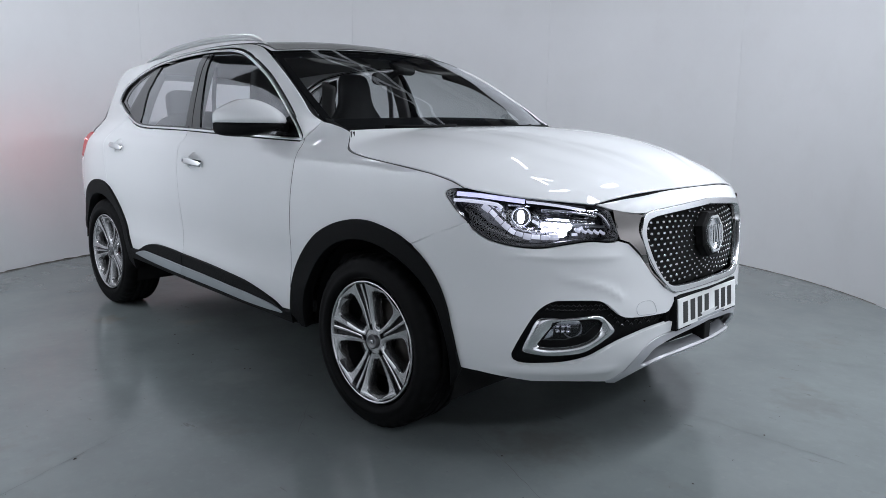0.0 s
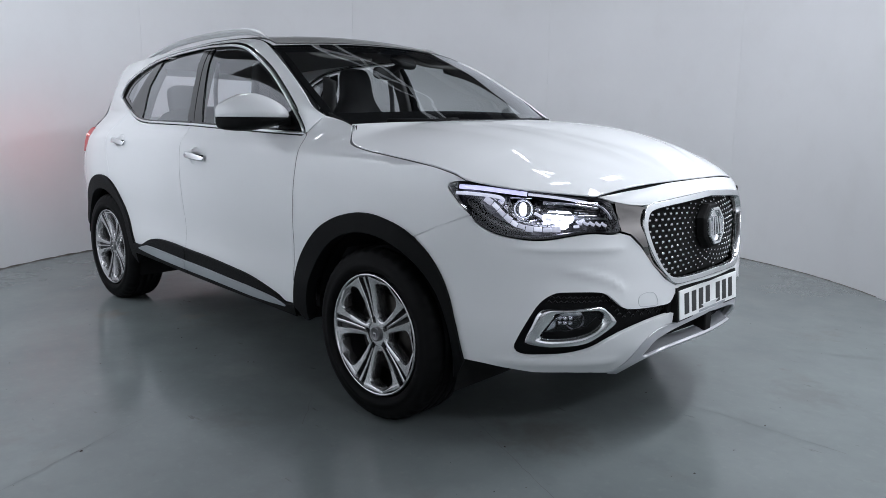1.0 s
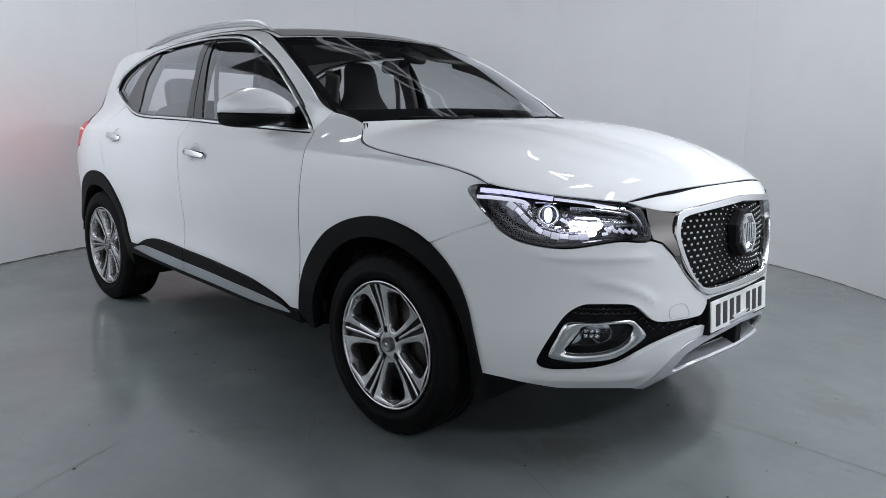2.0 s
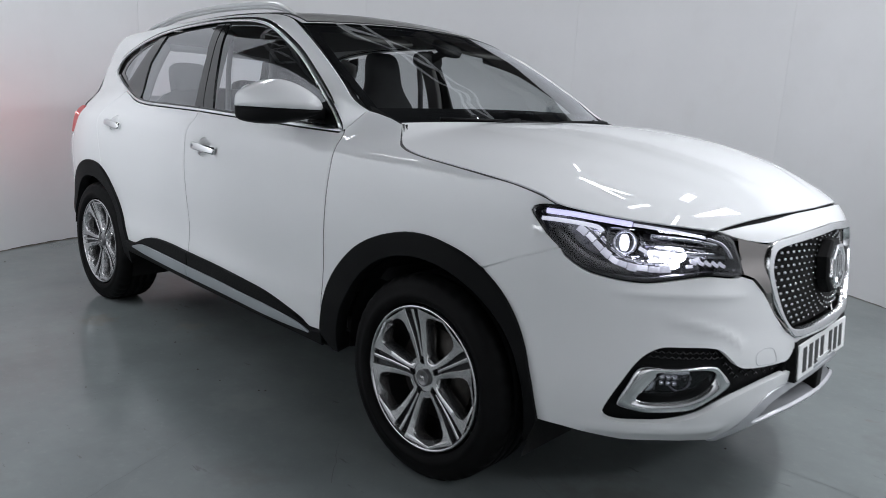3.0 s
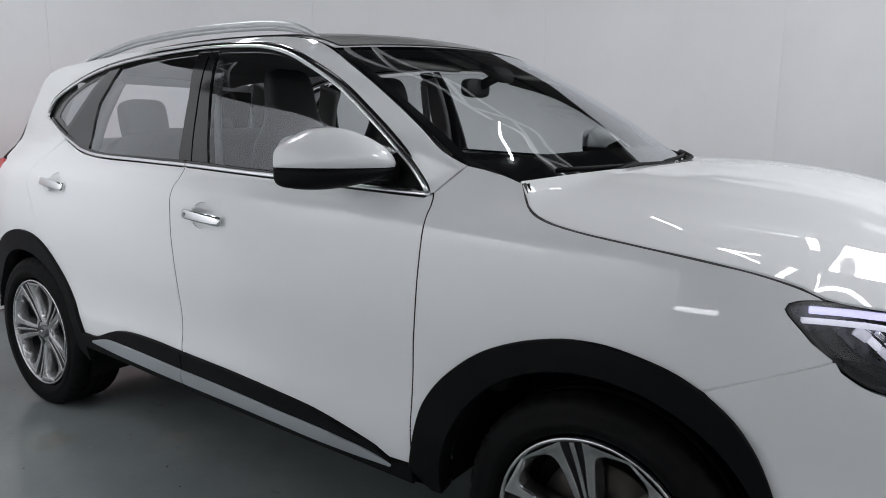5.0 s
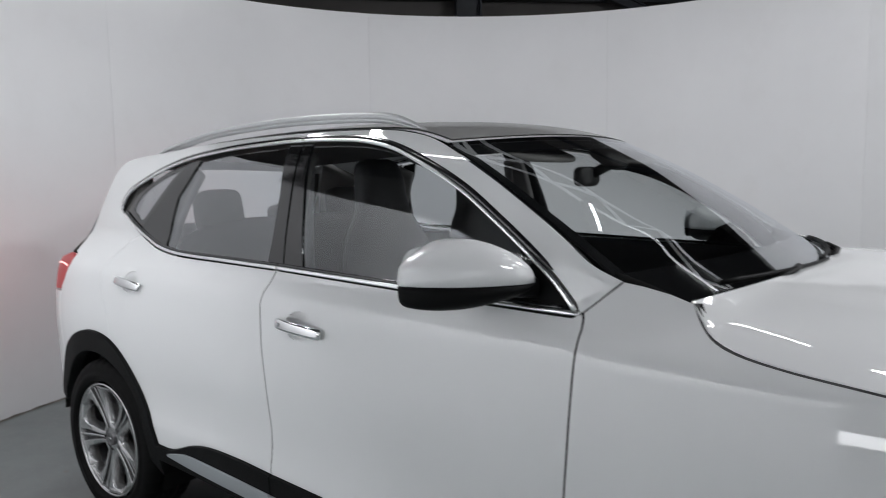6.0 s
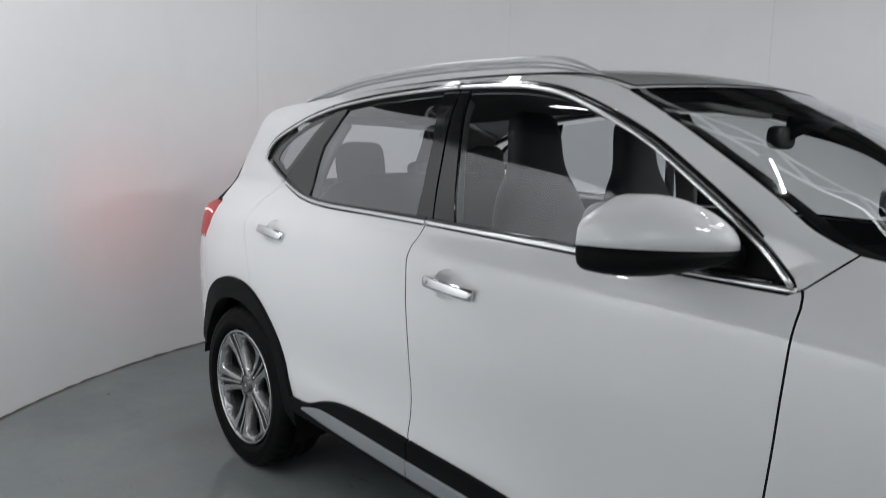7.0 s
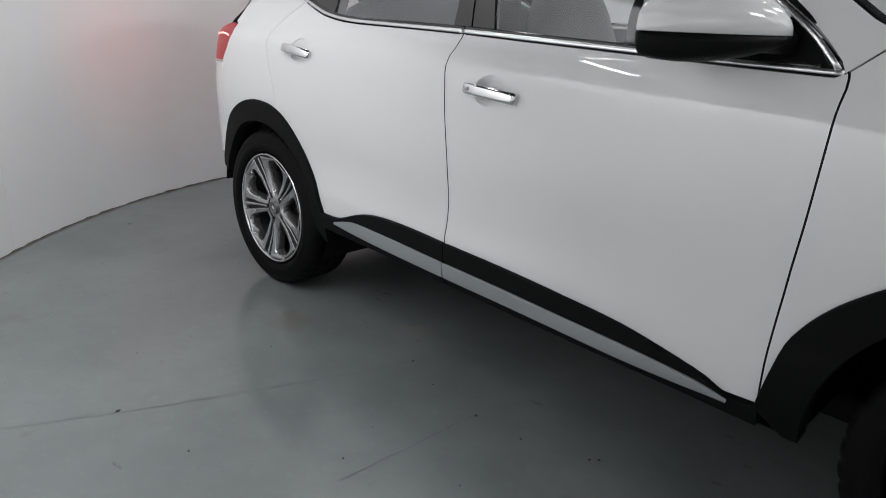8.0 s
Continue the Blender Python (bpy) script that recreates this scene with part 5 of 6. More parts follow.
def reach(loop, cx, cz, w):
    """How far a closed outline lies from a middle point in one direction."""
    c, q = math.cos(w), math.sin(w)
    best = 0.0
    for (x0, y0), (x1, y1) in zip(loop, loop[1:] + loop[:1]):
        ux, uy, vx, vy = x0 - cx, y0 - cz, x1 - x0, y1 - y0
        det = vx * q - vy * c
        if abs(det) > 1e-9:
            k = (uy * c - ux * q) / det
            d_ = (ux + k * vx) * c + (uy + k * vy) * q
            if -1e-6 <= k <= 1 + 1e-6 and d_ > best:
                best = d_
    return best


def surround_data(n=120):
    """Chrome frame of the fog lamp: a rounded band between its outer and inner outline."""
    rings = []
    for k, off in ((1.0, -0.030), (1.0, 0.001), (0.93, 0.0055), (0.55, 0.0065), (0.12, 0.001), (0.0, -0.006), (0.0, -0.035)):
        ring = []
        for i in range(n):
            w = 2 * math.pi * i / n
            r = k * reach(FOG_OUT, 2.205, 0.490, w) + (1 - k) * reach(FOG_IN, 2.205, 0.490, w)
            a, b = 2.205 + r * math.cos(w), 0.490 + r * math.sin(w)
            p, m_ = normal_at(lower, a, b)
            ring.append(p + m_ * (off - 0.012 * ease(2.13 - a, 0, 0.10)))
        rings.append(ring)
    return loft_data(rings, caps=False)


fogs = pair("fog_lamp", panel_data(FOG_IN, lower, off=-0.045, thick=0.0, step=0.02), GLOSS, (bumper, bumper), "round fog lamp in a chrome surround")
pair("chrome_surround", surround_data(), CHROME, fogs)
facet = lambda a, b: -0.036 + 0.020 * ease(2.17 - a, 0, 0.06) + 0.018 * ease(b, 0.50, 0.54) + 0.004 * abs(((a - 2.1) / 0.04) % 1 - 0.5)
d = panel_data(spline([(2.112, 0.462), (2.125, 0.490), (2.146, 0.518), (2.165, 0.535), (2.235, 0.540), (2.228, 0.50), (2.205, 0.475), (2.160, 0.462)], 0.012, True), lower, off=0.0, thick=0.012, step=0.011, dent=facet)
pair("reflector", (d[0], d[1], None), REFLECTOR, fogs)
p, n = normal_at(lower, 2.215, 0.507)
m = Matrix.Translation(p - n * 0.030) @ n.to_track_quat("Y", "Z").to_matrix().to_4x4()
pair("lamp_ring", moved(lathe_data([(0.036, -0.01), (0.034, 0.006), (0.030, 0.004), (0.026, -0.006), (0.001, -0.012)], 28), m), LAMPGREY, fogs)
pair("lens_bulb", moved(lathe_data([(0.026, 0.0), (0.020, 0.010), (0.010, 0.014), (0.001, 0.015)], 28), m), LENS, fogs)
for i in range(3):
    for j in range(2):
        p, n = normal_at(lower, 2.162 + 0.019 * i, 0.500 + 0.018 * j)
        mm = Matrix.Translation(p - n * 0.022) @ (n + Vector((0.25, 0, 0.25 + 0.1 * i))).to_track_quat("Y", "Z").to_matrix().to_4x4()
        pair("lens_facet", moved(box_data(-0.0075, 0.0075, -0.004, 0.0, -0.007, 0.007), mm), REFLECTOR, fogs)
pair("lens", panel_data(inset(FOG_IN, 0.006), lower, off=-0.010, thick=0.0, step=0.03), LENS, fogs)
p, n = on(lower, [(2.10, 0.455), (2.19, 0.458), (2.265, 0.478), (2.303, 0.512)], -0.02)
pair("inner_ledge", sweep_data(p, n, round_profile(0.03, 0.012, 2)), CLAD, fogs)

# chin plate of silver round a black slot
LIP = [(2.465, 0.265), (2.530, 0.329), (2.632, 0.363), (2.75, 0.373), (S_NOSE, 0.376)]
SLOT = spline([(S_NOSE, 0.464), (2.712, 0.447), (2.60, 0.428), (2.540, 0.402), (2.513, 0.350)], 0.02) + spline([(2.537, 0.340), (2.632, 0.371), (2.75, 0.381), (S_NOSE, 0.384)], 0.02)
half = SKID[::-1] + spline(LIP, 0.02)
d = panel_data(across(half), lower, off=0.004, step=0.014, thick=0.012, holes=[across(SLOT)], lip=0.002)
chin = make("chin_plate", d[0], d[1], CHINSILVER, bumper, "silver chin plate under the number plate", d[2])
verts, faces = [], []
for i in range(61):
    a = 2.50 + (2 * S_NOSE - 5.0) * i / 60
    k = a if a <= S_NOSE else 2 * S_NOSE - a
    z0 = tab(k, LIP) + 0.005
    for j in range(5):
        p, n = normal_at(lower, a, z0 + 0.017 * (j / 4) ** 1.3)
        verts.append(p - n * (0.004 + 0.050 * j / 4))
faces = [(5 * i + j, 5 * i + j + 1, 5 * i + j + 6, 5 * i + j + 5) for i in range(60) for j in range(4)]
make("chin_shelf", verts, faces, SHELF, chin, "sloping silver shelf inside the chin plate")
d = panel_data(across(spline([(S_NOSE, 0.475), (2.70, 0.458), (2.58, 0.435), (2.50, 0.34)], 0.02) + [(2.60, 0.37), (S_NOSE, 0.39)]), lower, off=-0.055, step=0.04, thick=0.0)
slot_back = make("chin_slot_back", d[0], d[1], MATT, chin, normals=d[2])
for i in range(17):
    a = 2.54 + 0.022 * i
    b = tab(a, [(2.53, 0.39), (2.62, 0.415), (2.72, 0.432), (2.91, 0.446)])
    p, n = on(lower, [(a - 0.008, b - 0.008), (a, b + 0.008), (a + 0.008, b - 0.008)], -0.050)
    pair("mesh_rib", sweep_data(p, n, round_profile(0.004, 0.008, 1)), CLAD, (slot_back, slot_back))
p, n = normal_at(lower, S_NOSE, 0.42)
bevel(make("parking_sensor_box", *moved(box_data(-0.05, 0.0, -0.028, 0.028, -0.034, 0.05), Matrix.Translation(p + Vector((-0.004, 0, 0))))[:2], MATT, chin, smooth=False), 0.006)

# number plate: its characters are plain bars
plate_x = 2.322
px = Matrix.Translation((plate_x, 0, 0.530)) @ pose(0, 0, 0, 0, -5)
plate = make("number_plate", *moved(box_data(-0.006, 0.0, -0.26, 0.26, -0.0555, 0.0555), px)[:2], PLATEWHITE, car, "white number plate with plain black bars", smooth=False)
bevel(plate, 0.002, 1)
make("plate_holder", *moved(box_data(-0.075, -0.0065, -0.268, 0.268, -0.062, 0.066), px)[:2], MATT, plate, smooth=False)
x = -0.222
for width in (0.05, 0.05, 0.05, 0.05, 0.0, 0.05, 0.05, 0.05):
    if width:
        make("plate_bar", *moved(box_data(0.0, 0.0012, x, x + width * 0.74, -0.0395, 0.0395), px)[:2], PLATEBLACK, plate, smooth=False)
        x += 0.061
    else:
        x += 0.033
make("plate_strip", *moved(box_data(0.0, 0.001, -0.10, 0.14, -0.0535, -0.0445), px)[:2], TRIMSILVER, plate, smooth=False)
d = panel_data(across([(2.92, 0.62), (2.66, 0.602), (2.625, 0.548), (2.62, 0.50), (2.69, 0.462)] + [(S_NOSE, 0.462)])[1:-1], lower, off=-0.012, step=0.05, thick=0.02)
make("plate_backing", d[0], d[1], CLAD, bumper, normals=d[2])

# ---- headlights ----
deep = lambda a, b: -0.055 - 0.03 * ease(a, 1.80, 2.0) + 0.012 * abs(((a + 0.6 * b) / 0.055) % 1 - 0.5) + 0.010 * abs(((b - 0.3 * a) / 0.03) % 1 - 0.5)
d = panel_data(HL, lower, thick=0.0, step=0.016, dent=deep)
lights = pair("headlight", (d[0], d[1], None), LAMPGREY, (car, car), "lit headlight under a clear lens")
pair("black_rim", panel_data(HL, lower, off=-0.002, thick=0.09, step=0.014, holes=[inset(HL, 0.009)], lip=0.0), GLOSS, lights)
pair("clear_lens", panel_data(inset(HL, 0.004), lower, off=0.0005, thick=0.0, step=0.035), LENS, lights)
p, n = on(lower, spline([(1.785, 0.969), (1.858, 0.967), (1.938, 0.960), (2.03, 0.951)], 0.02), -0.014)
pair("daytime_strip", sweep_data(p, n, round_profile(0.015, 0.012, 2)), DAYLAMP, lights)
p, n = on(lower, spline([(2.035, 0.951), (2.14, 0.941), (2.249, 0.924)], 0.015), -0.014)
pair("daytime_strip", sweep_data(p, n, round_profile(0.009, 0.008, 2)), LIT, lights)
p, n = on(lower, spline([(2.252, 0.924), (2.304, 0.910), (2.332, 0.885), (2.345, 0.862)], 0.015), -0.018)
pair("corner_blade", sweep_data(p, n, round_profile(0.008, 0.010, 2)), REFLECTOR, lights)
p, n = on(lower, spline([(1.772, 0.947), (1.825, 0.947), (1.887, 0.944), (1.935, 0.938), (1.950, 0.926)], 0.015), -0.018)
pair("bright_brow", sweep_data(p, n, round_profile(0.012, 0.01, 2)), LIT, lights)
for k, (z0, z1) in enumerate(((0.925, 0.905), (0.905, 0.893), (0.888, 0.880))):
    p, n = on(lower, spline([(2.09, z0), (2.2, z0 - 0.006), (2.30, z1)], 0.02), -0.03 - 0.006 * k)
    pair("reflector_blade", sweep_data(p, n, round_profile(0.010 if k else 0.014, 0.014, 1)), REFLECTOR if k != 1 else GLOSS, lights)
# projector eye in its bright frame
p, n = normal_at(lower, 2.030, 0.898)
n = (n + Vector((0.5, -0.1, 0))).normalized()
m = Matrix.Translation(p - n * 0.046) @ n.to_track_quat("Y", "Z").to_matrix().to_4x4()
pair("projector_ring", moved(lathe_data([(0.036, -0.02), (0.036, 0.004), (0.033, 0.010), (0.029, 0.004), (0.027, -0.01)], 32), m), REFLECTOR, lights)
pair("projector_well", moved(lathe_data([(0.028, -0.004), (0.001, -0.008)], 24), m), GLOSS, lights)
pair("projector_eye", moved(cushion_data((0.026, 0.026, 0.050), 2.2, 20, 10), m), glow("projector_glow", (0.90, 0.90, 1.0), 2.2, (0.25, 0.25, 0.3)), lights)
for z0, z1 in ((0.036, 0.043), (-0.043, -0.036)):
    pair("projector_frame", moved(box_data(-0.046, 0.046, -0.02, 0.004, z0, z1), m), REFLECTOR, lights)
for x0, x1 in ((-0.052, -0.042), (0.042, 0.052)):
    pair("projector_frame", moved(box_data(x0, x1, -0.02, 0.004, -0.043, 0.043), m), GLOSS, lights)
pair("projector_shade", moved(box_data(-0.042, 0.042, -0.024, -0.016, -0.036, 0.036), m), GLOSS, lights)
# second, bright lamp in its bowl, its glowing shape widened to include flare
p, n = normal_at(lower, 2.150, 0.870)
n = (n + Vector((0.35, -0.35, 0))).normalized()
m = Matrix.Translation(p - n * 0.044) @ n.to_track_quat("Y", "Z").to_matrix().to_4x4()
pair("bright_lamp_and_flare", moved(cushion_data((0.112, 0.020, 0.052), 2.2, 20, 8), m), BEAM, lights)
pair("bright_lamp_and_flare", moved(cushion_data((0.050, 0.020, 0.030), 2.2, 20, 8), m @ Matrix.Translation((-0.012, 0, -0.026))), BEAM, lights)
pair("lamp_bowl", moved(box_data(-0.062, 0.062, -0.03, -0.012, -0.040, 0.036), m), REFLECTOR, lights)
# broken bowl facets round the bright lamp, the nearest given glow for its light
rnd = random.Random(12)
for i in range(26):
    a, b = rnd.uniform(2.055, 2.285), rnd.uniform(0.838, 0.902)
    if abs(a - 2.03) < 0.04:
        continue
    p, n = normal_at(lower, a, b)
    way = (n + Vector((rnd.uniform(0.0, 0.6), rnd.uniform(-0.6, 0.0), rnd.uniform(-0.5, 0.5)))).normalized()
    mm = Matrix.Translation(p - n * rnd.uniform(0.028, 0.040)) @ way.to_track_quat("Y", "Z").to_matrix().to_4x4() @ pose(0, 0, 0, 0, rnd.uniform(-30, 30), 0)
    w_, h_ = rnd.uniform(0.006, 0.014), rnd.uniform(0.003, 0.007)
    near = math.hypot((a - 2.15) / 0.09, (b - 0.868) / 0.035)
    pair("bowl_facet", moved(box_data(-w_, w_, -0.003, 0.0, -h_, h_), mm), BEAM if near < 0.75 and i % 2 else (LIT if near < 1.1 else REFLECTOR), lights)
# stepped reflectors round and under the lamps, their lit faces painted as glow
CHAIN = spline([(1.880, 0.934), (1.908, 0.915), (1.939, 0.888), (1.971, 0.860), (2.002, 0.841), (2.04, 0.832), (2.091, 0.829), (2.165, 0.832)], 0.012)
for i in range(0, len(CHAIN) - 3, 3):
    q = CHAIN[i:i + 4]
    q = q[:1] + q[1:-1] + [(0.75 * q[-1][0] + 0.25 * q[-2][0], 0.75 * q[-1][1] + 0.25 * q[-2][1])]
    p, n = on(lower, q, -0.030 - 0.004 * ((i // 3) % 2))
    n = [(v + Vector((0.25, -0.2, 0.35 if (i // 3) % 2 else -0.1))).normalized() for v in n]
    pair("glowing_reflector", sweep_data(p, n, round_profile(0.016 if (i // 3) % 3 else 0.021, 0.010, 1)), LIT if (i // 3) % 3 == 1 else LITDIM, lights)
    p, n = on(lower, [(a + 0.020, b + 0.016) for a, b in q], -0.044)
    n = [(v + Vector((0.2, -0.3, 0.4 if (i // 3) % 2 else -0.3))).normalized() for v in n]
    pair("reflector_step", sweep_data(p, n, round_profile(0.016, 0.008, 1)), REFLECTOR, lights)
for i in range(5):
    a = 2.215 + 0.025 * i
    p, n = on(lower, [(a, 0.862 - 0.002 * i), (a + 0.010, 0.854 - 0.002 * i), (a + 0.020, 0.850 - 0.002 * i)], -0.036)
    pair("glowing_reflector", sweep_data(p, n, round_profile(0.010, 0.008, 1)), LITDIM, lights)
p, n = on(lower, [(2.20, 0.872), (2.34, 0.868)], -0.045)
pair("inner_shelf", sweep_data(p, n, round_profile(0.008, 0.012, 1)), SATIN, lights)
p, n = on(lower, spline([(1.805, 0.925), (1.845, 0.888), (1.895, 0.850), (1.97, 0.822), (2.05, 0.812)], 0.02), -0.036)
pair("side_fin", sweep_data(p, n, round_profile(0.050, 0.006, 1)), GLOSS, lights)

# ---- tail ----
def round_tail(line):
    return line + [(2 * S_TAIL - a, b) for a, b in reversed(line)]


TAILLAMP = spline([(-1.741, 1.083), (-1.768, 1.126), (-1.83, 1.128), (-1.95, 1.105), (-2.2, 1.07), (-2.42, 1.06), (-2.42, 1.0), (-2.15, 0.975), (-1.93, 0.962), (-1.800, 0.972), (-1.757, 1.02)], 0.03, True)
tails = pair("tail_lamp", panel_data(TAILLAMP, lower, off=0.0, step=0.03, thick=0.015), TAILRED, (car, car), "lit red wrap-round tail lamp")
p, n = on(lower, spline([(-1.762, 1.075), (-1.85, 1.082), (-2.0, 1.07), (-2.2, 1.045)], 0.03), 0.001)
pair("pale_bar", sweep_data(p, n, round_profile(0.008, 0.003, 1)), glow("tail_bar", (1.0, 0.35, 0.3), 1.1), tails)
upper_edge = [(-1.79, 0.80), (-1.795, 0.90), (-1.80, 0.955), (-1.95, 0.95), (-2.2, 0.93), (-2.6, 0.90), (S_TAIL, 0.90)]
low_edge = [(S_TAIL, 0.49), (-2.5, 0.495), (-2.1, 0.50), (-1.95, 0.505), (-1.885, 0.52), (-1.84, 0.555), (-1.79, 0.66)]
half = low_edge[:1] + low_edge[1:] + upper_edge
d = panel_data(round_tail(half), lower, step=0.05, thick=0.03)
rear_bumper = make("rear_bumper", d[0], d[1], PAINT, car, "white rear bumper", d[2])
pair("tail_lamp_back", panel_data(TAILLAMP, lower, off=-0.022, step=0.06, thick=0.0), MATT, tails)
half = [(S_TAIL, 0.40), (-2.4, 0.41), (-2.08, 0.435), (-1.94, 0.465), (-1.87, 0.475), (-1.83, 0.475), (-1.835, 0.545), (-1.885, 0.516), (-1.95, 0.501), (-2.1, 0.496), (-2.5, 0.491), (S_TAIL, 0.486)]
d = panel_data(half + [(2 * S_TAIL - a, b) for a, b in reversed(half)], lower, off=-0.02, step=0.06, thick=0.04)
make("bumper_skirt", d[0], d[1], CLAD, rear_bumper, "black lower skirt", d[2])
EDGE_T = [Vector(flank(a, b)) for a, b in ((-1.652, 1.530), (-1.690, 1.478), (-1.720, 1.41), (-1.785, 1.308), (-1.848, 1.205), (-1.86, 1.14), (-2.1, 1.06), (-2.3, 0.99), (-2.4, 0.90))]


def tailgate(u, v):
    k = u * (len(EDGE_T) - 1)
    i = min(len(EDGE_T) - 2, int(k))
    e = EDGE_T[i].lerp(EDGE_T[i + 1], k - i)
    back = 0.24 + 0.06 * ease(u, 0.0, 0.5)
    return (e.x - back * (1 - abs(v) ** 2.4), v * abs(e.y), e.z + 0.03 * (1 - v * v) * (1 - u))


def tail_panel(us, vs, off):
    d = strip_grid(lambda u, v: Vector(tailgate(u, v)) + Vector((-off, 0, off * 0.4)), us, vs)
    return d


gate = make("tailgate", *tail_panel([0.52 + 0.48 * i / 12 for i in range(13)], [-1 + i / 16 for i in range(33)], 0)[:2], PAINT, car, "white tailgate")
make("tailgate_top", *tail_panel([0.10 * i / 4 for i in range(5)], [-1 + i / 16 for i in range(33)], 0)[:2], PAINT, gate)
for sgn in (-1, 1):
    make("tailgate_side", *tail_panel([0.10 + 0.42 * i / 8 for i in range(9)], [sgn * (1 - 0.14 * i / 4) for i in range(5)], 0)[:2], PAINT, gate)
for sgn in (-1, 1):
    make("tailgate_trim", *tail_panel([0.08 + 0.46 * i / 8 for i in range(9)], [sgn * (0.99 - 0.25 * i / 4) for i in range(5)], -0.03)[:2], CABIN, gate, "dark inner trim beside the tailgate window")
make("tailgate_window", *tail_panel([0.10 + 0.42 * i / 8 for i in range(9)], [-0.86 + 1.72 * i / 20 for i in range(21)], -0.004)[:2], REARGLASS, gate, "tinted tailgate window")

# ---- roof rails, handles, mirrors ----
rail = spline([(0.225, -0.628, 1.602), (0.16, -0.626, 1.629), (0.055, -0.622, 1.653), (-0.14, -0.616, 1.667), (-0.5, -0.601, 1.672), (-0.9, -0.583, 1.656), (-1.15, -0.568, 1.627), (-1.32, -0.559, 1.601), (-1.44, -0.553, 1.578)], 0.03)
d = sweep_data([Vector(p) + Vector((0, 0, -0.014)) for p in rail], [Vector((0, -0.45, 1))] * len(rail), round_profile(0.026, 0.020, 3, 0.008), scale=lambda u: min(1.0, 0.35 + 6 * u, 0.3 + 8 * (1 - u)))
pair("roof_rail", d, RAILSILVER, (car, car), "silver roof rail")
d = sweep_data([Vector(p) + Vector((0, 0.004, -0.027)) for p in rail], [Vector((0, -0.45, 1))] * len(rail), round_profile(0.018, 0.020, 1), scale=lambda u: min(1.0, 0.3 + 5 * u, 0.3 + 5 * (1 - u)))
pair("roof_rail_foot", d, RAILSILVER, (car, car))


def handle(a0, b0, a1, b1, owners):
    line = spline([(a0, b0), (a0 + 0.25 * (a1 - a0), b0 + 0.25 * (b1 - b0)), (a0 + 0.7 * (a1 - a0), b0 + 0.7 * (b1 - b0)), (a1, b1)], 0.012)
    got = [normal_at(flank, *q) for q in line]
    m = len(line) - 1
    pts = [p + n * (0.004 + 0.020 * (1 - abs(2 * i / m - 1) ** 2.5)) for i, (p, n) in enumerate(got)]
    ups = [(n + Vector((0, 0, -0.04))).normalized() for p, n in got]
    prof = [(0.0172 * math.cos(t), 0.011 * math.sin(t)) for t in [2 * math.pi * i / 14 for i in range(14)]]
    prof = [(math.copysign(abs(x / 0.0172) ** 0.6, x) * 0.0172, math.copysign(abs(y / 0.011) ** 0.6, y) * 0.011) for x, y in prof]
    pair("door_handle", sweep_data(pts, ups, prof, scale=lambda u: min(1.0, 0.72 + 3 * u, 0.80 + 5 * (1 - u))), POLISHED, owners, "chrome pull handle")


handle(-0.172, 1.003, 0.038, 0.990, front_doors)
handle(-1.224, 1.053, -1.028, 1.038, rear_doors)
p, n = normal_at(flank, -0.140, 1.000)
pair("handle_button", moved(cushion_data((0.012, 0.006, 0.012), 4, 12, 6), Matrix.Translation(p + n * 0.031)), SATIN, front_doors)


MIRROR = [(-0.868, 0.606, 0.736, 1.182, 1.246), (-0.885, 0.556, 0.742, 1.17, 1.266), (-0.92, 0.511, 0.739, 1.156, 1.29), (-0.96, 0.496, 0.716, 1.146, 1.305), (-1.0, 0.491, 0.684, 1.14, 1.304), (-1.04, 0.491, 0.642, 1.14, 1.287), (-1.07, 0.491, 0.596, 1.144, 1.269), (-1.088, 0.493, 0.559, 1.151, 1.255), (-1.096, 0.498, 0.529, 1.162, 1.242), (-1.1, 0.505, 0.517, 1.176, 1.229)]
ROWS_M = spline(MIRROR, 0.02)


def shell(upper_half, seam, inset_):
    rings = []
    for y, xr, xf, zb, zt in ROWS_M:
        z = min(zt - 0.004, max(zb + 0.004, seam))
        cx, rx = (xr + xf) / 2, (xf - xr) / 2 - inset_
        r = []
        for i in range(17):
            a = math.pi * i / 16
            c, s = math.cos(a), math.sin(a)
            h = (zt - z - inset_) if upper_half else -(z - zb - inset_)
            r.append((cx + rx * math.copysign(abs(c) ** (0.95 if c > 0 else 0.42), c), y, z + h * abs(s) ** 0.8))
        rings.append([(p[0], p[1] + (2 * inset_ if y < -1.04 else -2 * inset_ if y > -0.90 else 0.0), p[2]) for p in r])
    return loft_data(rings)


mirrors = pair("door_mirror", shell(False, 1.198, 0.0), CLAD, front_doors, "door mirror with white cap and black base")
pair("mirror_cap", shell(True, 1.201, 0.0), PAINT, mirrors, "white mirror cap")
pair("mirror_seam", shell(True, 1.197, 0.004), GLOSS, mirrors)
d = sweep_data([(0.70, -0.85, 1.160), (0.68, -0.90, 1.165), (0.66, -0.95, 1.17)], [Vector((0, 0, 1))] * 3, round_profile(0.10, 0.05, 3))
pair("mirror_arm", d, CLAD, mirrors)
rear_face = [(0.4925, y, z) for y, z in oval(-0.99, 1.222, 0.085, 0.062, 28, 3.2)]
pair("mirror_glass", (lambda v: ([Vector(p) for p in v], [tuple(range(len(v)))], None))(rear_face), MIRRORGLASS, mirrors)

# ---- wipers and scuttle ----
d = strip_grid(lambda u, v: Vector(hood(0.012, v * 0.96)) + Vector((-0.004 - 0.16 * u, 0, -0.018 - 0.014 * u)), [0, 0.33, 0.67, 1], [-1 + i / 16 for i in range(33)])
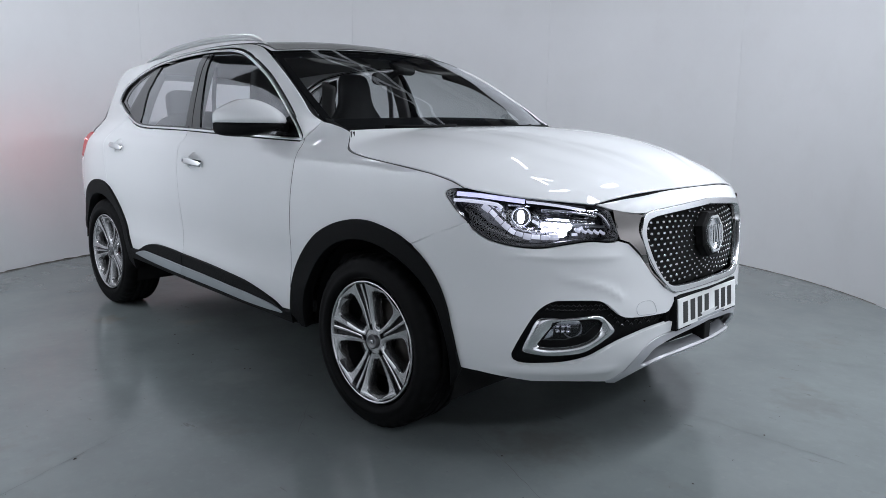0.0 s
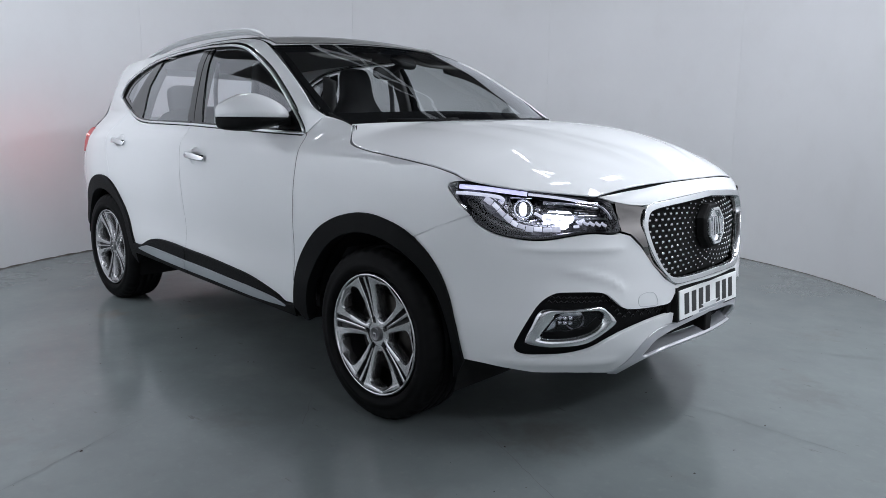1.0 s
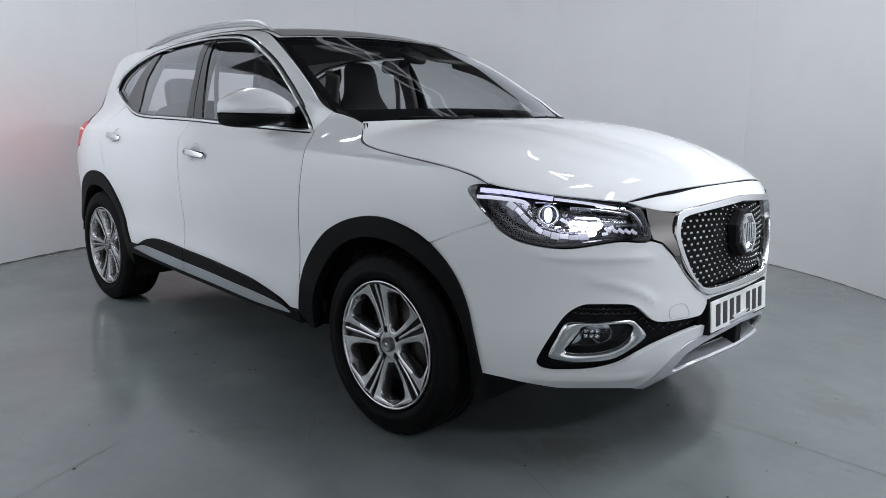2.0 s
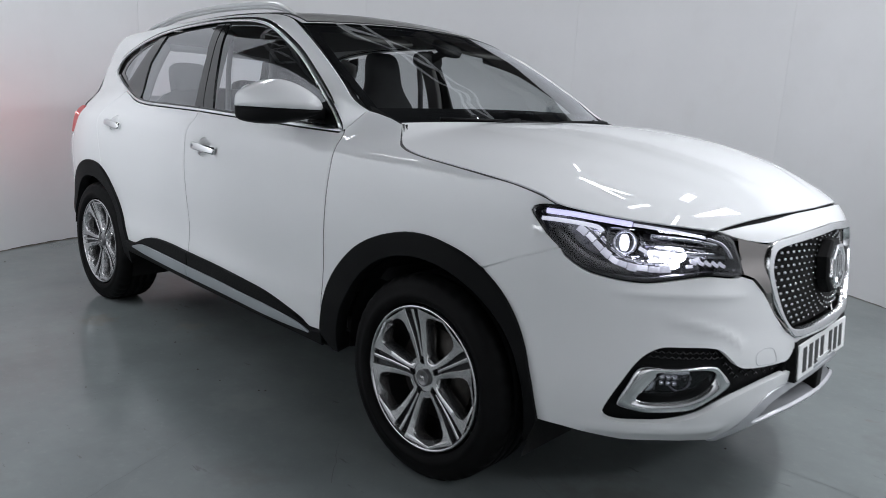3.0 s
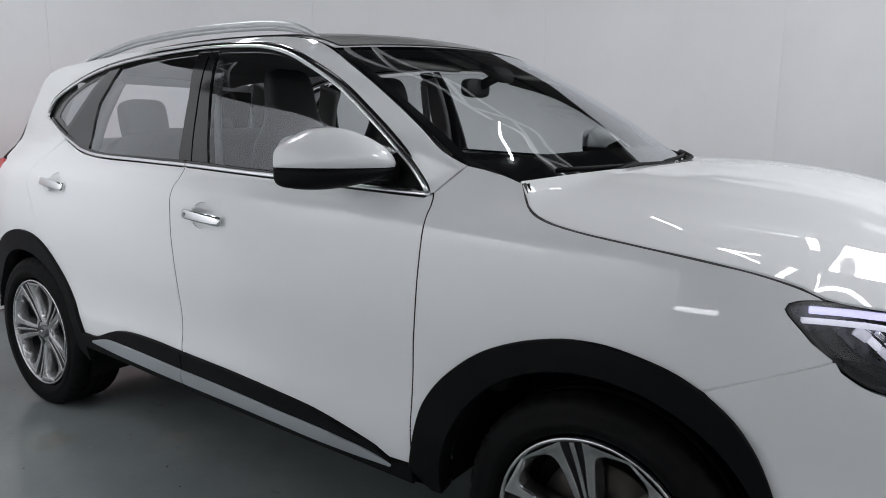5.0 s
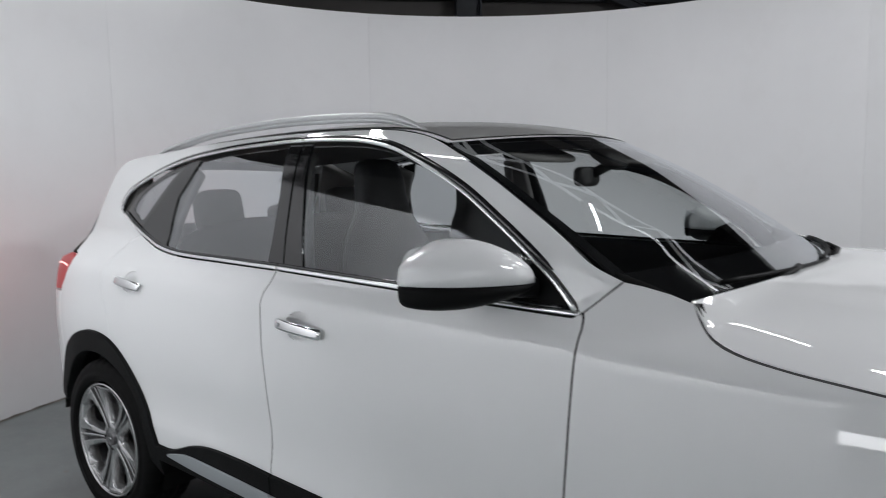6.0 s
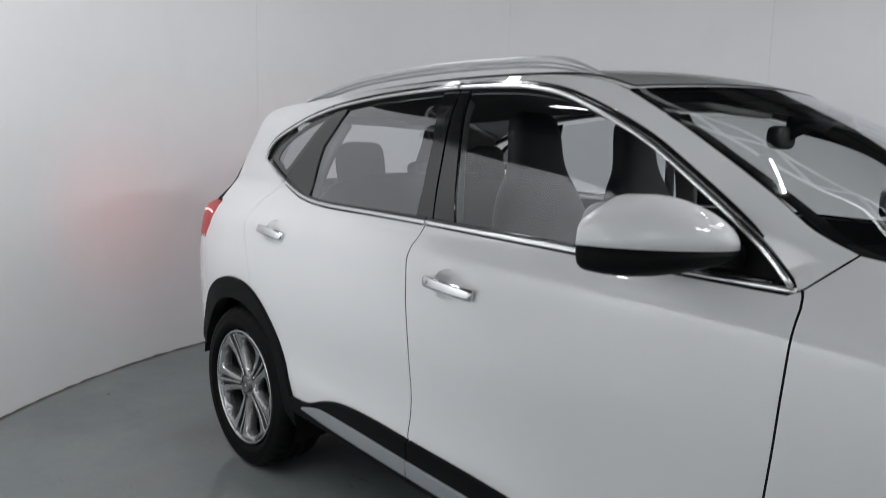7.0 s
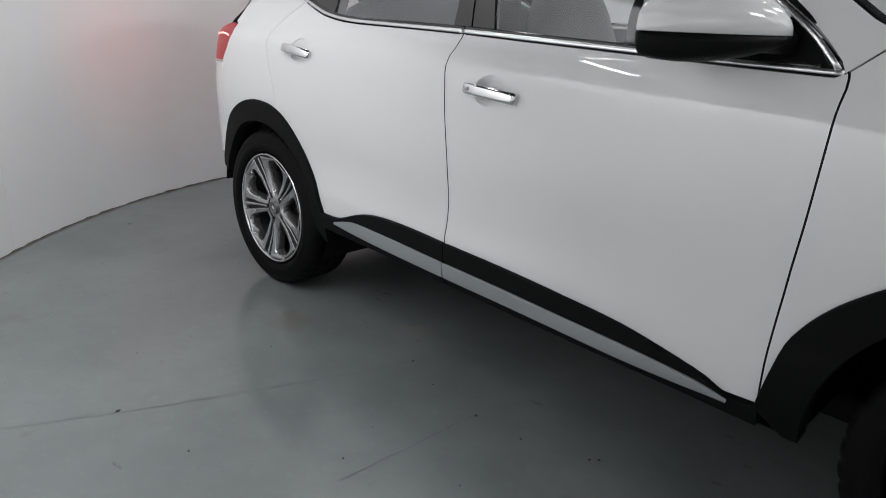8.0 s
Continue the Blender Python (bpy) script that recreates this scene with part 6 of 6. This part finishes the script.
make("scuttle_panel", d[0], d[1], CLAD, car, "black scuttle below the windscreen")


# black rubber ends of the scuttle, inside the feet of the pillars
p = spline([(0.90, -0.776, 1.222), (0.99, -0.775, 1.196), (1.045, -0.770, 1.176)], 0.03)
pair("scuttle_end", sweep_data(p, [Vector((0, 0.25, 1))] * len(p), [(-0.004, -0.05), (0.004, -0.05), (0.004, 0.004), (-0.004, 0.004)], scale=lambda u: 1.0 - 0.5 * u), MATT, (car, car), "black rubber at the foot of the pillar")


def wiper(v0, v1, u0, u1):
    a = [screen_at(u0 + (u1 - u0) * i / 10, v0 + (v1 - v0) * i / 10, 0.012) for i in range(11)]
    d = sweep_data(a, [Vector((0.5, 0, 0.85))] * 11, round_profile(0.012, 0.016, 1))
    w = make("wiper", d[0], d[1], CLAD, car, "black wiper blade at the foot of the windscreen")
    b = [screen_at(0.15, v0 * 0.9 + 0.05, 0.0), screen_at(0.165, v0 + 0.45 * (v1 - v0), 0.03), screen_at(u0 + 0.5 * (u1 - u0), v0 + 0.55 * (v1 - v0), 0.022)]
    d = sweep_data(b, [Vector((0.5, 0, 0.85))] * 3, round_profile(0.018, 0.012, 1))
    make("wiper_arm", d[0], d[1], CLAD, w)


wiper(-0.05, 0.80, 0.175, 0.215)
wiper(-0.75, 0.02, 0.19, 0.165)

# ---- wheels ----
tyre_prof = [(0.250, -0.098), (0.2565, -0.110), (0.262, -0.1165), (0.268, -0.1165), (0.270, -0.1185), (0.286, -0.1185), (0.288, -0.1165), (0.305, -0.1165), (0.325, -0.110), (0.336, -0.100), (0.3425, -0.088), (0.345, -0.072),
             (0.345, -0.050), (0.337, -0.048), (0.337, -0.040), (0.345, -0.038), (0.345, -0.006), (0.337, -0.004), (0.337, 0.004), (0.345, 0.006), (0.345, 0.038), (0.337, 0.040), (0.337, 0.048), (0.345, 0.050),
             (0.345, 0.072), (0.3425, 0.088), (0.336, 0.100), (0.325, 0.110), (0.30, 0.1165), (0.262, 0.1165), (0.251, 0.110), (0.245, 0.098)]
segs = 160
d = lathe_data(tyre_prof, segs)
m = len(tyre_prof)
tv = []
for i, v in enumerate(d[0]):
    r = math.hypot(v.x, v.z)
    if r > 0.334 and abs(v.y) > 0.055 and (i // m) % 4 == 0:
        v = Vector((v.x * 0.982, v.y, v.z * 0.982))
    tv.append(v)
tyre_me = make("tyre", tv, d[1], RUBBER).data
rim_prof = [(0.2455, -0.100), (0.2445, -0.1075), (0.240, -0.1095), (0.2355, -0.1075), (0.2325, -0.098), (0.230, -0.085), (0.222, -0.06), (0.212, -0.03), (0.208, 0.05), (0.216, 0.08), (0.236, 0.10)]
rim_me = make("wheel", *lathe_data(rim_prof[:6], 96)[:2], ALLOY).data
barrel_me = make("rim_barrel", *lathe_data(rim_prof[5:], 64)[:2], POCKET).data
disc_me = make("brake_disc", *lathe_data([(0.07, -0.028), (0.158, -0.028), (0.160, -0.024), (0.160, 0.0), (0.07, 0.0)], 64)[:2], STEEL).data
back_me = make("wheel_back", *lathe_data([(0.202, 0.02), (0.001, 0.022)], 48)[:2], MATT).data
cap_me = make("hub_cap", *lathe_data([(0.034, -0.075), (0.034, -0.0845), (0.031, -0.087), (0.026, -0.087), (0.0245, -0.0855), (0.001, -0.0855)], 40)[:2], CAPGREY).data
nut_me = make("wheel_nut", *lathe_data([(0.0095, -0.040), (0.0095, -0.060), (0.007, -0.064), (0.001, -0.064)], 6)[:2], POCKET).data
capbar_me = make("cap_mark", *box_data(-0.010, 0.010, -0.0875, -0.085, -0.003, 0.003)[:2], CHROME).data

FACE = [(0.036, -0.087), (0.060, -0.0865), (0.10, -0.089), (0.15, -0.093), (0.19, -0.099), (0.215, -0.1035), (0.236, -0.1065)]
GAP = [(0.078, 0.010), (0.13, 0.0150), (0.17, 0.0215), (0.205, 0.026), (0.222, 0.028)]


def face(a, b):
    """The dished front of the wheel, held clear of the car's middle."""
    return (a, -0.9 + tab(math.hypot(a, b), FACE), 0.72 + b)


def turned(line, deg):
    c, s = math.cos(radians(deg)), math.sin(radians(deg))
    return [(x * c - y * s, x * s + y * c) for x, y in line]


nut_hole = [(0.0145 * math.cos(2 * math.pi * i / 16), 0.058 + 0.0145 * math.sin(2 * math.pi * i / 16)) for i in range(16)]

# half-angle of the openings, and how far the flat top of an arm reaches from the spoke's middle
OPEN = [(0.058, 0.0), (0.064, 6.0), (0.075, 11.0), (0.090, 14.2), (0.12, 17.2), (0.16, 18.8), (0.186, 19.2), (0.197, 18.2), (0.205, 15.5), (0.2105, 11.0), (0.2135, 5.5), (0.2148, 0.0)]
TOP = [(0.055, 0.020), (0.08, 0.0235), (0.11, 0.029), (0.14, 0.0355), (0.17, 0.043), (0.19, 0.050), (0.205, 0.062), (0.214, 0.080), (0.224, 0.118), (0.232, 0.150)]


def arm_data(side):
    """One of the two arms of a spoke: flat top, long slope into the opening, flaring into the rim."""
    radii = [0.050, 0.056, 0.060, 0.066, 0.074, 0.084] + [0.095 + 0.010 * i for i in range(10)] + [0.192, 0.197, 0.201, 0.205, 0.208, 0.2105, 0.2125, 0.2138, 0.2148, 0.217, 0.220, 0.2235, 0.227, 0.231, 0.2345]
    rings = []
    for r in radii:
        y = tab(r, FACE)
        a0 = math.asin(min(0.99, tab(r, GAP) / r))
        a2 = radians(36 - tab(r, OPEN) if r < 0.2148 else 36.0)
        a1 = min(math.asin(min(0.99, tab(r, TOP) / r)), a2 - radians(1.0))
        a0 = min(a0, a1 - radians(1.5))
        drop = 0.030 * ease(r, 0.055, 0.085) * (1 - ease(r, 0.213, 0.229))
        e = 0.0012 / r
        ring = [(a0, y + 0.032), (a0, y + 0.0012), (a0 + e, y), (a1 - e, y)]
        ring += [(a1 + (a2 - a1) * k, y + 0.0006 + drop * (0.25 * k + 0.75 * k * k)) for k in (0.12, 0.35, 0.6, 0.82, 1.0)]
        ring += [(a2, y + drop + 0.012), (a2, y + max(drop + 0.016, 0.046))]
        rings.append([(side * r * math.sin(w), h, r * math.cos(w)) for w, h in ring])
    return loft_data(rings, caps=False, closed=False)


def rib_data():
    """The thin rib between the two arms."""
    rings = []
    for i in range(18):
        r = 0.070 + 0.160 * i / 17
        w, y = 0.0038 + 0.0026 * i / 17, tab(r, FACE) + 0.004
        rings.append([(-w, y + 0.028, r), (-w, y + 0.001, r), (-w * 0.7, y, r), (w * 0.7, y, r), (w, y + 0.001, r), (w, y + 0.028, r)])
    return loft_data(rings, caps=False, closed=False)


arm_me = make("arm", *arm_data(1)[:2], ALLOY).data
arm_left_me = make("arm", *arm_data(-1)[:2], ALLOY).data
rib_me = make("rib", *rib_data()[:2], ALLOY).data
boss = [(0.070 * math.cos(2 * math.pi * i / 60), 0.070 * math.sin(2 * math.pi * i / 60)) for i in range(60)]
d = panel_data(boss, face, off=-0.004, step=0.008, thick=0.030, holes=[turned(nut_hole, 72 * i) for i in range(5)], lip=0.001)
face_me = make("spoke_centre", [v - Vector((0, -0.9, 0.72)) for v in d[0]], d[1], ALLOY).data
rings = []
for i in range(10):
    r = 0.046 + 0.180 * i / 9
    w, y = tab(r, GAP) + 0.002, tab(r, FACE) + 0.010
    rings.append([(-w, y + 0.010, r), (w, y + 0.010, r), (w, y + 0.022, r), (-w, y + 0.022, r)])
groove_me = make("spoke_groove", *loft_data(rings)[:2], POCKET).data
for me in (tyre_me, rim_me, barrel_me, disc_me, back_me, cap_me, nut_me, capbar_me, face_me, groove_me, arm_me, arm_left_me, rib_me):
    for ob in [o for o in scene.objects if o.data == me]:
        bpy.data.objects.remove(ob)
for me in (rim_me, barrel_me, groove_me, arm_me, arm_left_me, rib_me):
    me.transform(Matrix.Diagonal((1.014, 1, 1.014, 1)))
for me in (groove_me, face_me, arm_me, arm_left_me, rib_me):
    bm = bmesh.new()
    bm.from_mesh(me)
    bmesh.ops.recalc_face_normals(bm, faces=bm.faces)
    for e in bm.edges:
        e.smooth = e.calc_face_angle(0) < 0.7
    bm.to_mesh(me)
    bm.free()


def wheel(x, y, turn, spin):
    w = new("wheel", rim_me)
    w.parent = car
    w["label"] = "silver alloy wheel with five paired spokes"
    w.matrix_local = Matrix.Translation((x, y, 0.350)) @ pose(0, 0, 0, 0, 0, turn) @ pose(0, 0, 0, 0, spin, 0)
    def child(name, me, m=Matrix()):
        ob = new(name, me)
        ob.parent = w
        ob.matrix_local = m
        return ob
    child("tyre", tyre_me, Matrix.Diagonal((1.0145, 1, 1.0145, 1)))["label"] = "black tyre with grooved tread"
    child("rim_barrel", barrel_me)
    child("brake_disc", disc_me)
    child("wheel_back", back_me)
    child("spoke_centre", face_me)
    child("hub_cap", cap_me, Matrix.Translation((0, -0.008, 0)) @ Matrix.Diagonal((0.88, 1, 0.88, 1)))
    for a in (45, -45, 0):
        child("cap_mark", capbar_me, Matrix.Translation((0, -0.008, 0)) @ pose(0, 0, 0, 0, a, 0))
    for i in range(5):
        m = pose(0, 0, 0, 0, 72 * i, 0)
        child("spoke_groove", groove_me, m)
        child("spoke_arm", arm_me, m)
        child("spoke_arm", arm_left_me, m)
        child("spoke_rib", rib_me, m)
        child("wheel_nut", nut_me, m @ Matrix.Translation((0, -0.008, 0.058)))


wheel(1.366, -0.822, 0, -14)
wheel(-1.36, -0.795, 0, -24)
wheel(1.36, 0.812, 180, 20)
wheel(-1.36, 0.795, 180, 40)

# ---- dark insides: wheel wells, floor pan, lining behind the panels ----
for cx, last in ((1.352, 183), (-1.40, 174)):
    arc_ = circle(cx, 0.425, 0.348, -20, last, 30)
    v, f = [], []
    for x, z in arc_:
        v += [(x, -0.865, z), (x, -0.45, z)]
    f = [(2 * i, 2 * i + 1, 2 * i + 3, 2 * i + 2) for i in range(len(arc_) - 1)]
    k = len(v)
    v += [(x, -0.45, z) for x, z in arc_]
    f.append(tuple(range(k, len(v))))
    pair("wheel_well", ([Vector(p) for p in v], f, None), MATT, (car, car))
d = box_data(-1.95, 1.72, -0.60, 0.60, 0.235, 0.32)
bevel(make("underbody", d[0], d[1], MATT, car, smooth=False), 0.02)
d = box_data(1.70, 1.98, -0.56, 0.56, 0.262, 0.31)
bevel(make("undertray", d[0], d[1], MATT, car, smooth=False), 0.02)
for a0, a1 in ((-1.0, 0.94),):
    d = panel_data([(a0, 0.40), (a1, 0.40), (a1, 1.10), (0.84, 1.15), (0.3, 1.162), (a0, 1.175)], flank, off=-0.045, thick=0.0, step=0.12)
    pair("door_lining", d, CABIN, (car, car))
d = panel_data([(-2.45, 0.84), (-1.0, 0.84), (-1.0, 1.15), (-1.3, 1.22), (-1.5, 1.30), (-1.70, 1.25), (-1.85, 1.16), (-2.45, 1.10)], flank, off=-0.045, thick=0.0, step=0.12)
pair("boot_lining", d, CABIN, (car, car))
d = box_data(-2.0, -1.05, -0.74, 0.74, 0.62, 0.86)
make("boot_floor", d[0], d[1], CABIN, car, smooth=False)
d = strip_grid(lambda u, v: Vector(roof(u, v * 0.97)) + Vector((0, 0, -0.035)), [i / 20 for i in range(21)], [-1 + i / 10 for i in range(21)])
make("roof_lining", d[0], d[1], LINING, car)
# engine bay blanking under the bonnet and behind the lamps
d = strip_grid(lambda u, v: Vector(hood(u, v * 0.96)) + Vector((-0.02, 0, -0.045)), [i / 10 for i in range(11)], [-1 + i / 10 for i in range(21)])
make("bonnet_lining", d[0], d[1], MATT, car)
d = panel_data([(1.0, 0.80), (1.5, 0.80), (1.70, 0.84), (1.84, 0.80), (1.90, 0.36), (2.9, 0.36), (2.9, 0.93), (2.3, 0.91), (1.75, 0.95), (1.3, 1.06), (1.0, 1.10)], flank, off=-0.10, thick=0.0, step=0.1)
pair("inner_wing", d, MATT, (car, car))

# inner pillars and header
for line, w in (([(0.90, 1.17), (0.74, 1.30), (0.58, 1.40), (0.40, 1.49), (0.20, 1.555)], 0.06), ([(-0.27, 1.15), (-0.27, 1.35), (-0.29, 1.56)], 0.10), ([(-1.10, 1.20), (-1.06, 1.35), (-0.98, 1.52)], 0.12), ([(-1.60, 1.22), (-1.53, 1.40), (-1.45, 1.53)], 0.22)):
    p, n = on(flank, spline(line, 0.05), -0.065)
    pair("inner_pillar", sweep_data(p, n, round_profile(w, 0.035, 2)), CABIN if line[0][0] > 0.5 else LINING, (car, car))


def front_seat(x, y):
    rows_ = [(0.52, 0.02, 0.50, 0.16), (0.66, 0.0, 0.52, 0.17), (0.90, -0.05, 0.53, 0.15), (1.10, -0.09, 0.50, 0.13), (1.22, -0.115, 0.42, 0.12), (1.31, -0.13, 0.29, 0.11), (1.37, -0.14, 0.25, 0.105), (1.45, -0.15, 0.235, 0.10), (1.505, -0.16, 0.20, 0.085), (1.525, -0.16, 0.12, 0.04)]
    rings = [[(x + px_, y + py_, z) for px_, py_ in oval(dx, 0, t / 2, w / 2, 24, 3)] for z, dx, w, t in spline(rows_, 0.03)]
    seat = make("front_seat", *loft_data(rings)[:2], CLOTH, car, "dark sports seat with one-piece backrest")
    d = cushion_data((0.54, 0.52, 0.18), 4)
    make("seat_cushion", *moved(d, Matrix.Translation((x + 0.24, y, 0.56)) @ pose(0, 0, 0, 0, -8))[:2], CLOTH, seat)
    make("seat_base", *box_data(x - 0.02, x + 0.44, y - 0.2, y + 0.2, 0.30, 0.50)[:2], CABIN, seat, smooth=False)


for y in (-0.32, 0.32):
    front_seat(-0.12, y)
d = cushion_data((0.16, 1.30, 0.80), 5, 32)
bench = make("rear_bench", *moved(d, Matrix.Translation((-1.10, 0, 0.885)) @ pose(0, 0, 0, 0, -14))[:2], CLOTH, car, "dark rear bench")
make("bench_cushion", *moved(cushion_data((0.55, 1.32, 0.2), 4, 32), Matrix.Translation((-0.82, 0, 0.58)))[:2], CLOTH, bench)
for y in (-0.40, 0.0, 0.40):
    d = cushion_data((0.11, 0.225 if y else 0.20, 0.20 if y else 0.13), 4.5)
    make("head_restraint", *moved(d, Matrix.Translation((-1.20, y, 1.312 if y else 1.27)) @ pose(0, 0, 0, 0, -10))[:2], CLOTH, bench)
# belts hanging from the middle pillars
p = [(-0.285, -0.672, 0.80), (-0.288, -0.670, 1.10), (-0.292, -0.662, 1.35), (-0.296, -0.640, 1.50)]
pair("seat_belt", sweep_data(p, [Vector((0, -1, 0.1))] * 4, round_profile(0.046, 0.003, 1, 0.001)), BELTGREY, (car, car), "grey seat belt")
# dashboard, wheel, mirror
rows_ = [[(x, y, z) for x, z in ((1.05, 0.60), (1.08, 1.10), (0.95, 1.115), (0.80, 1.085), (0.70, 1.04), (0.64, 0.97), (0.66, 0.80), (0.70, 0.60))] for y in np.linspace(-0.80, 0.80, 17)]
make("dashboard", *loft_data(rows_)[:2], CABIN, car, "dark dashboard")
d = lathe_data([(0.18 + 0.016 * math.cos(a), 0.016 * math.sin(a)) for a in [2 * math.pi * i / 12 for i in range(13)]], 48)
m = Matrix.Translation((0.50, -0.37, 0.985)) @ pose(0, 0, 0, 0, -24) @ pose(0, 0, 0, 0, 0, 90)
steer = make("steering_wheel", *moved(d, m)[:2], CLOTH, car, "dark leather steering wheel")
for a in (0, 180, 270):
    make("wheel_spoke", *moved(box_data(0.0, 0.175, -0.01, 0.01, -0.022, 0.022), m @ pose(0, 0, 0, 0, -a, 0))[:2], CABIN, steer)
make("wheel_boss", *moved(cushion_data((0.14, 0.06, 0.12), 3), m)[:2], CABIN, steer)
hood_rows = [[(x, y, z + 0.02 * math.cos((y + 0.37) * 6)) for x, z in ((0.72, 1.06), (0.70, 1.115), (0.86, 1.13), (0.90, 1.08))] for y in np.linspace(-0.56, -0.18, 9)]
make("binnacle", *loft_data(hood_rows)[:2], CABIN, car)
d = cushion_data((0.05, 0.205, 0.070), 3.5)
rvm = make("rear_view_mirror", *moved(d, Matrix.Translation((0.475, -0.06, 1.447)) @ pose(0, 0, 0, 0, 0, 8))[:2], CABIN, car, "dark interior mirror on the windscreen")
d = sweep_data([(0.48, -0.05, 1.45), (0.53, -0.03, 1.48), (0.57, -0.01, 1.50)], [Vector((1, 0, 0))] * 3, oval(0, 0, 0.018, 0.018, 10))
make("mirror_stem", d[0], d[1], CABIN, rvm)
for y in (-0.36, 0.36):
    d = cushion_data((0.20, 0.40, 0.022), 4)
    make("sun_visor", *moved(d, Matrix.Translation((0.42, y, 1.535)) @ pose(0, 0, 0, 0, 22))[:2], LINING, car)
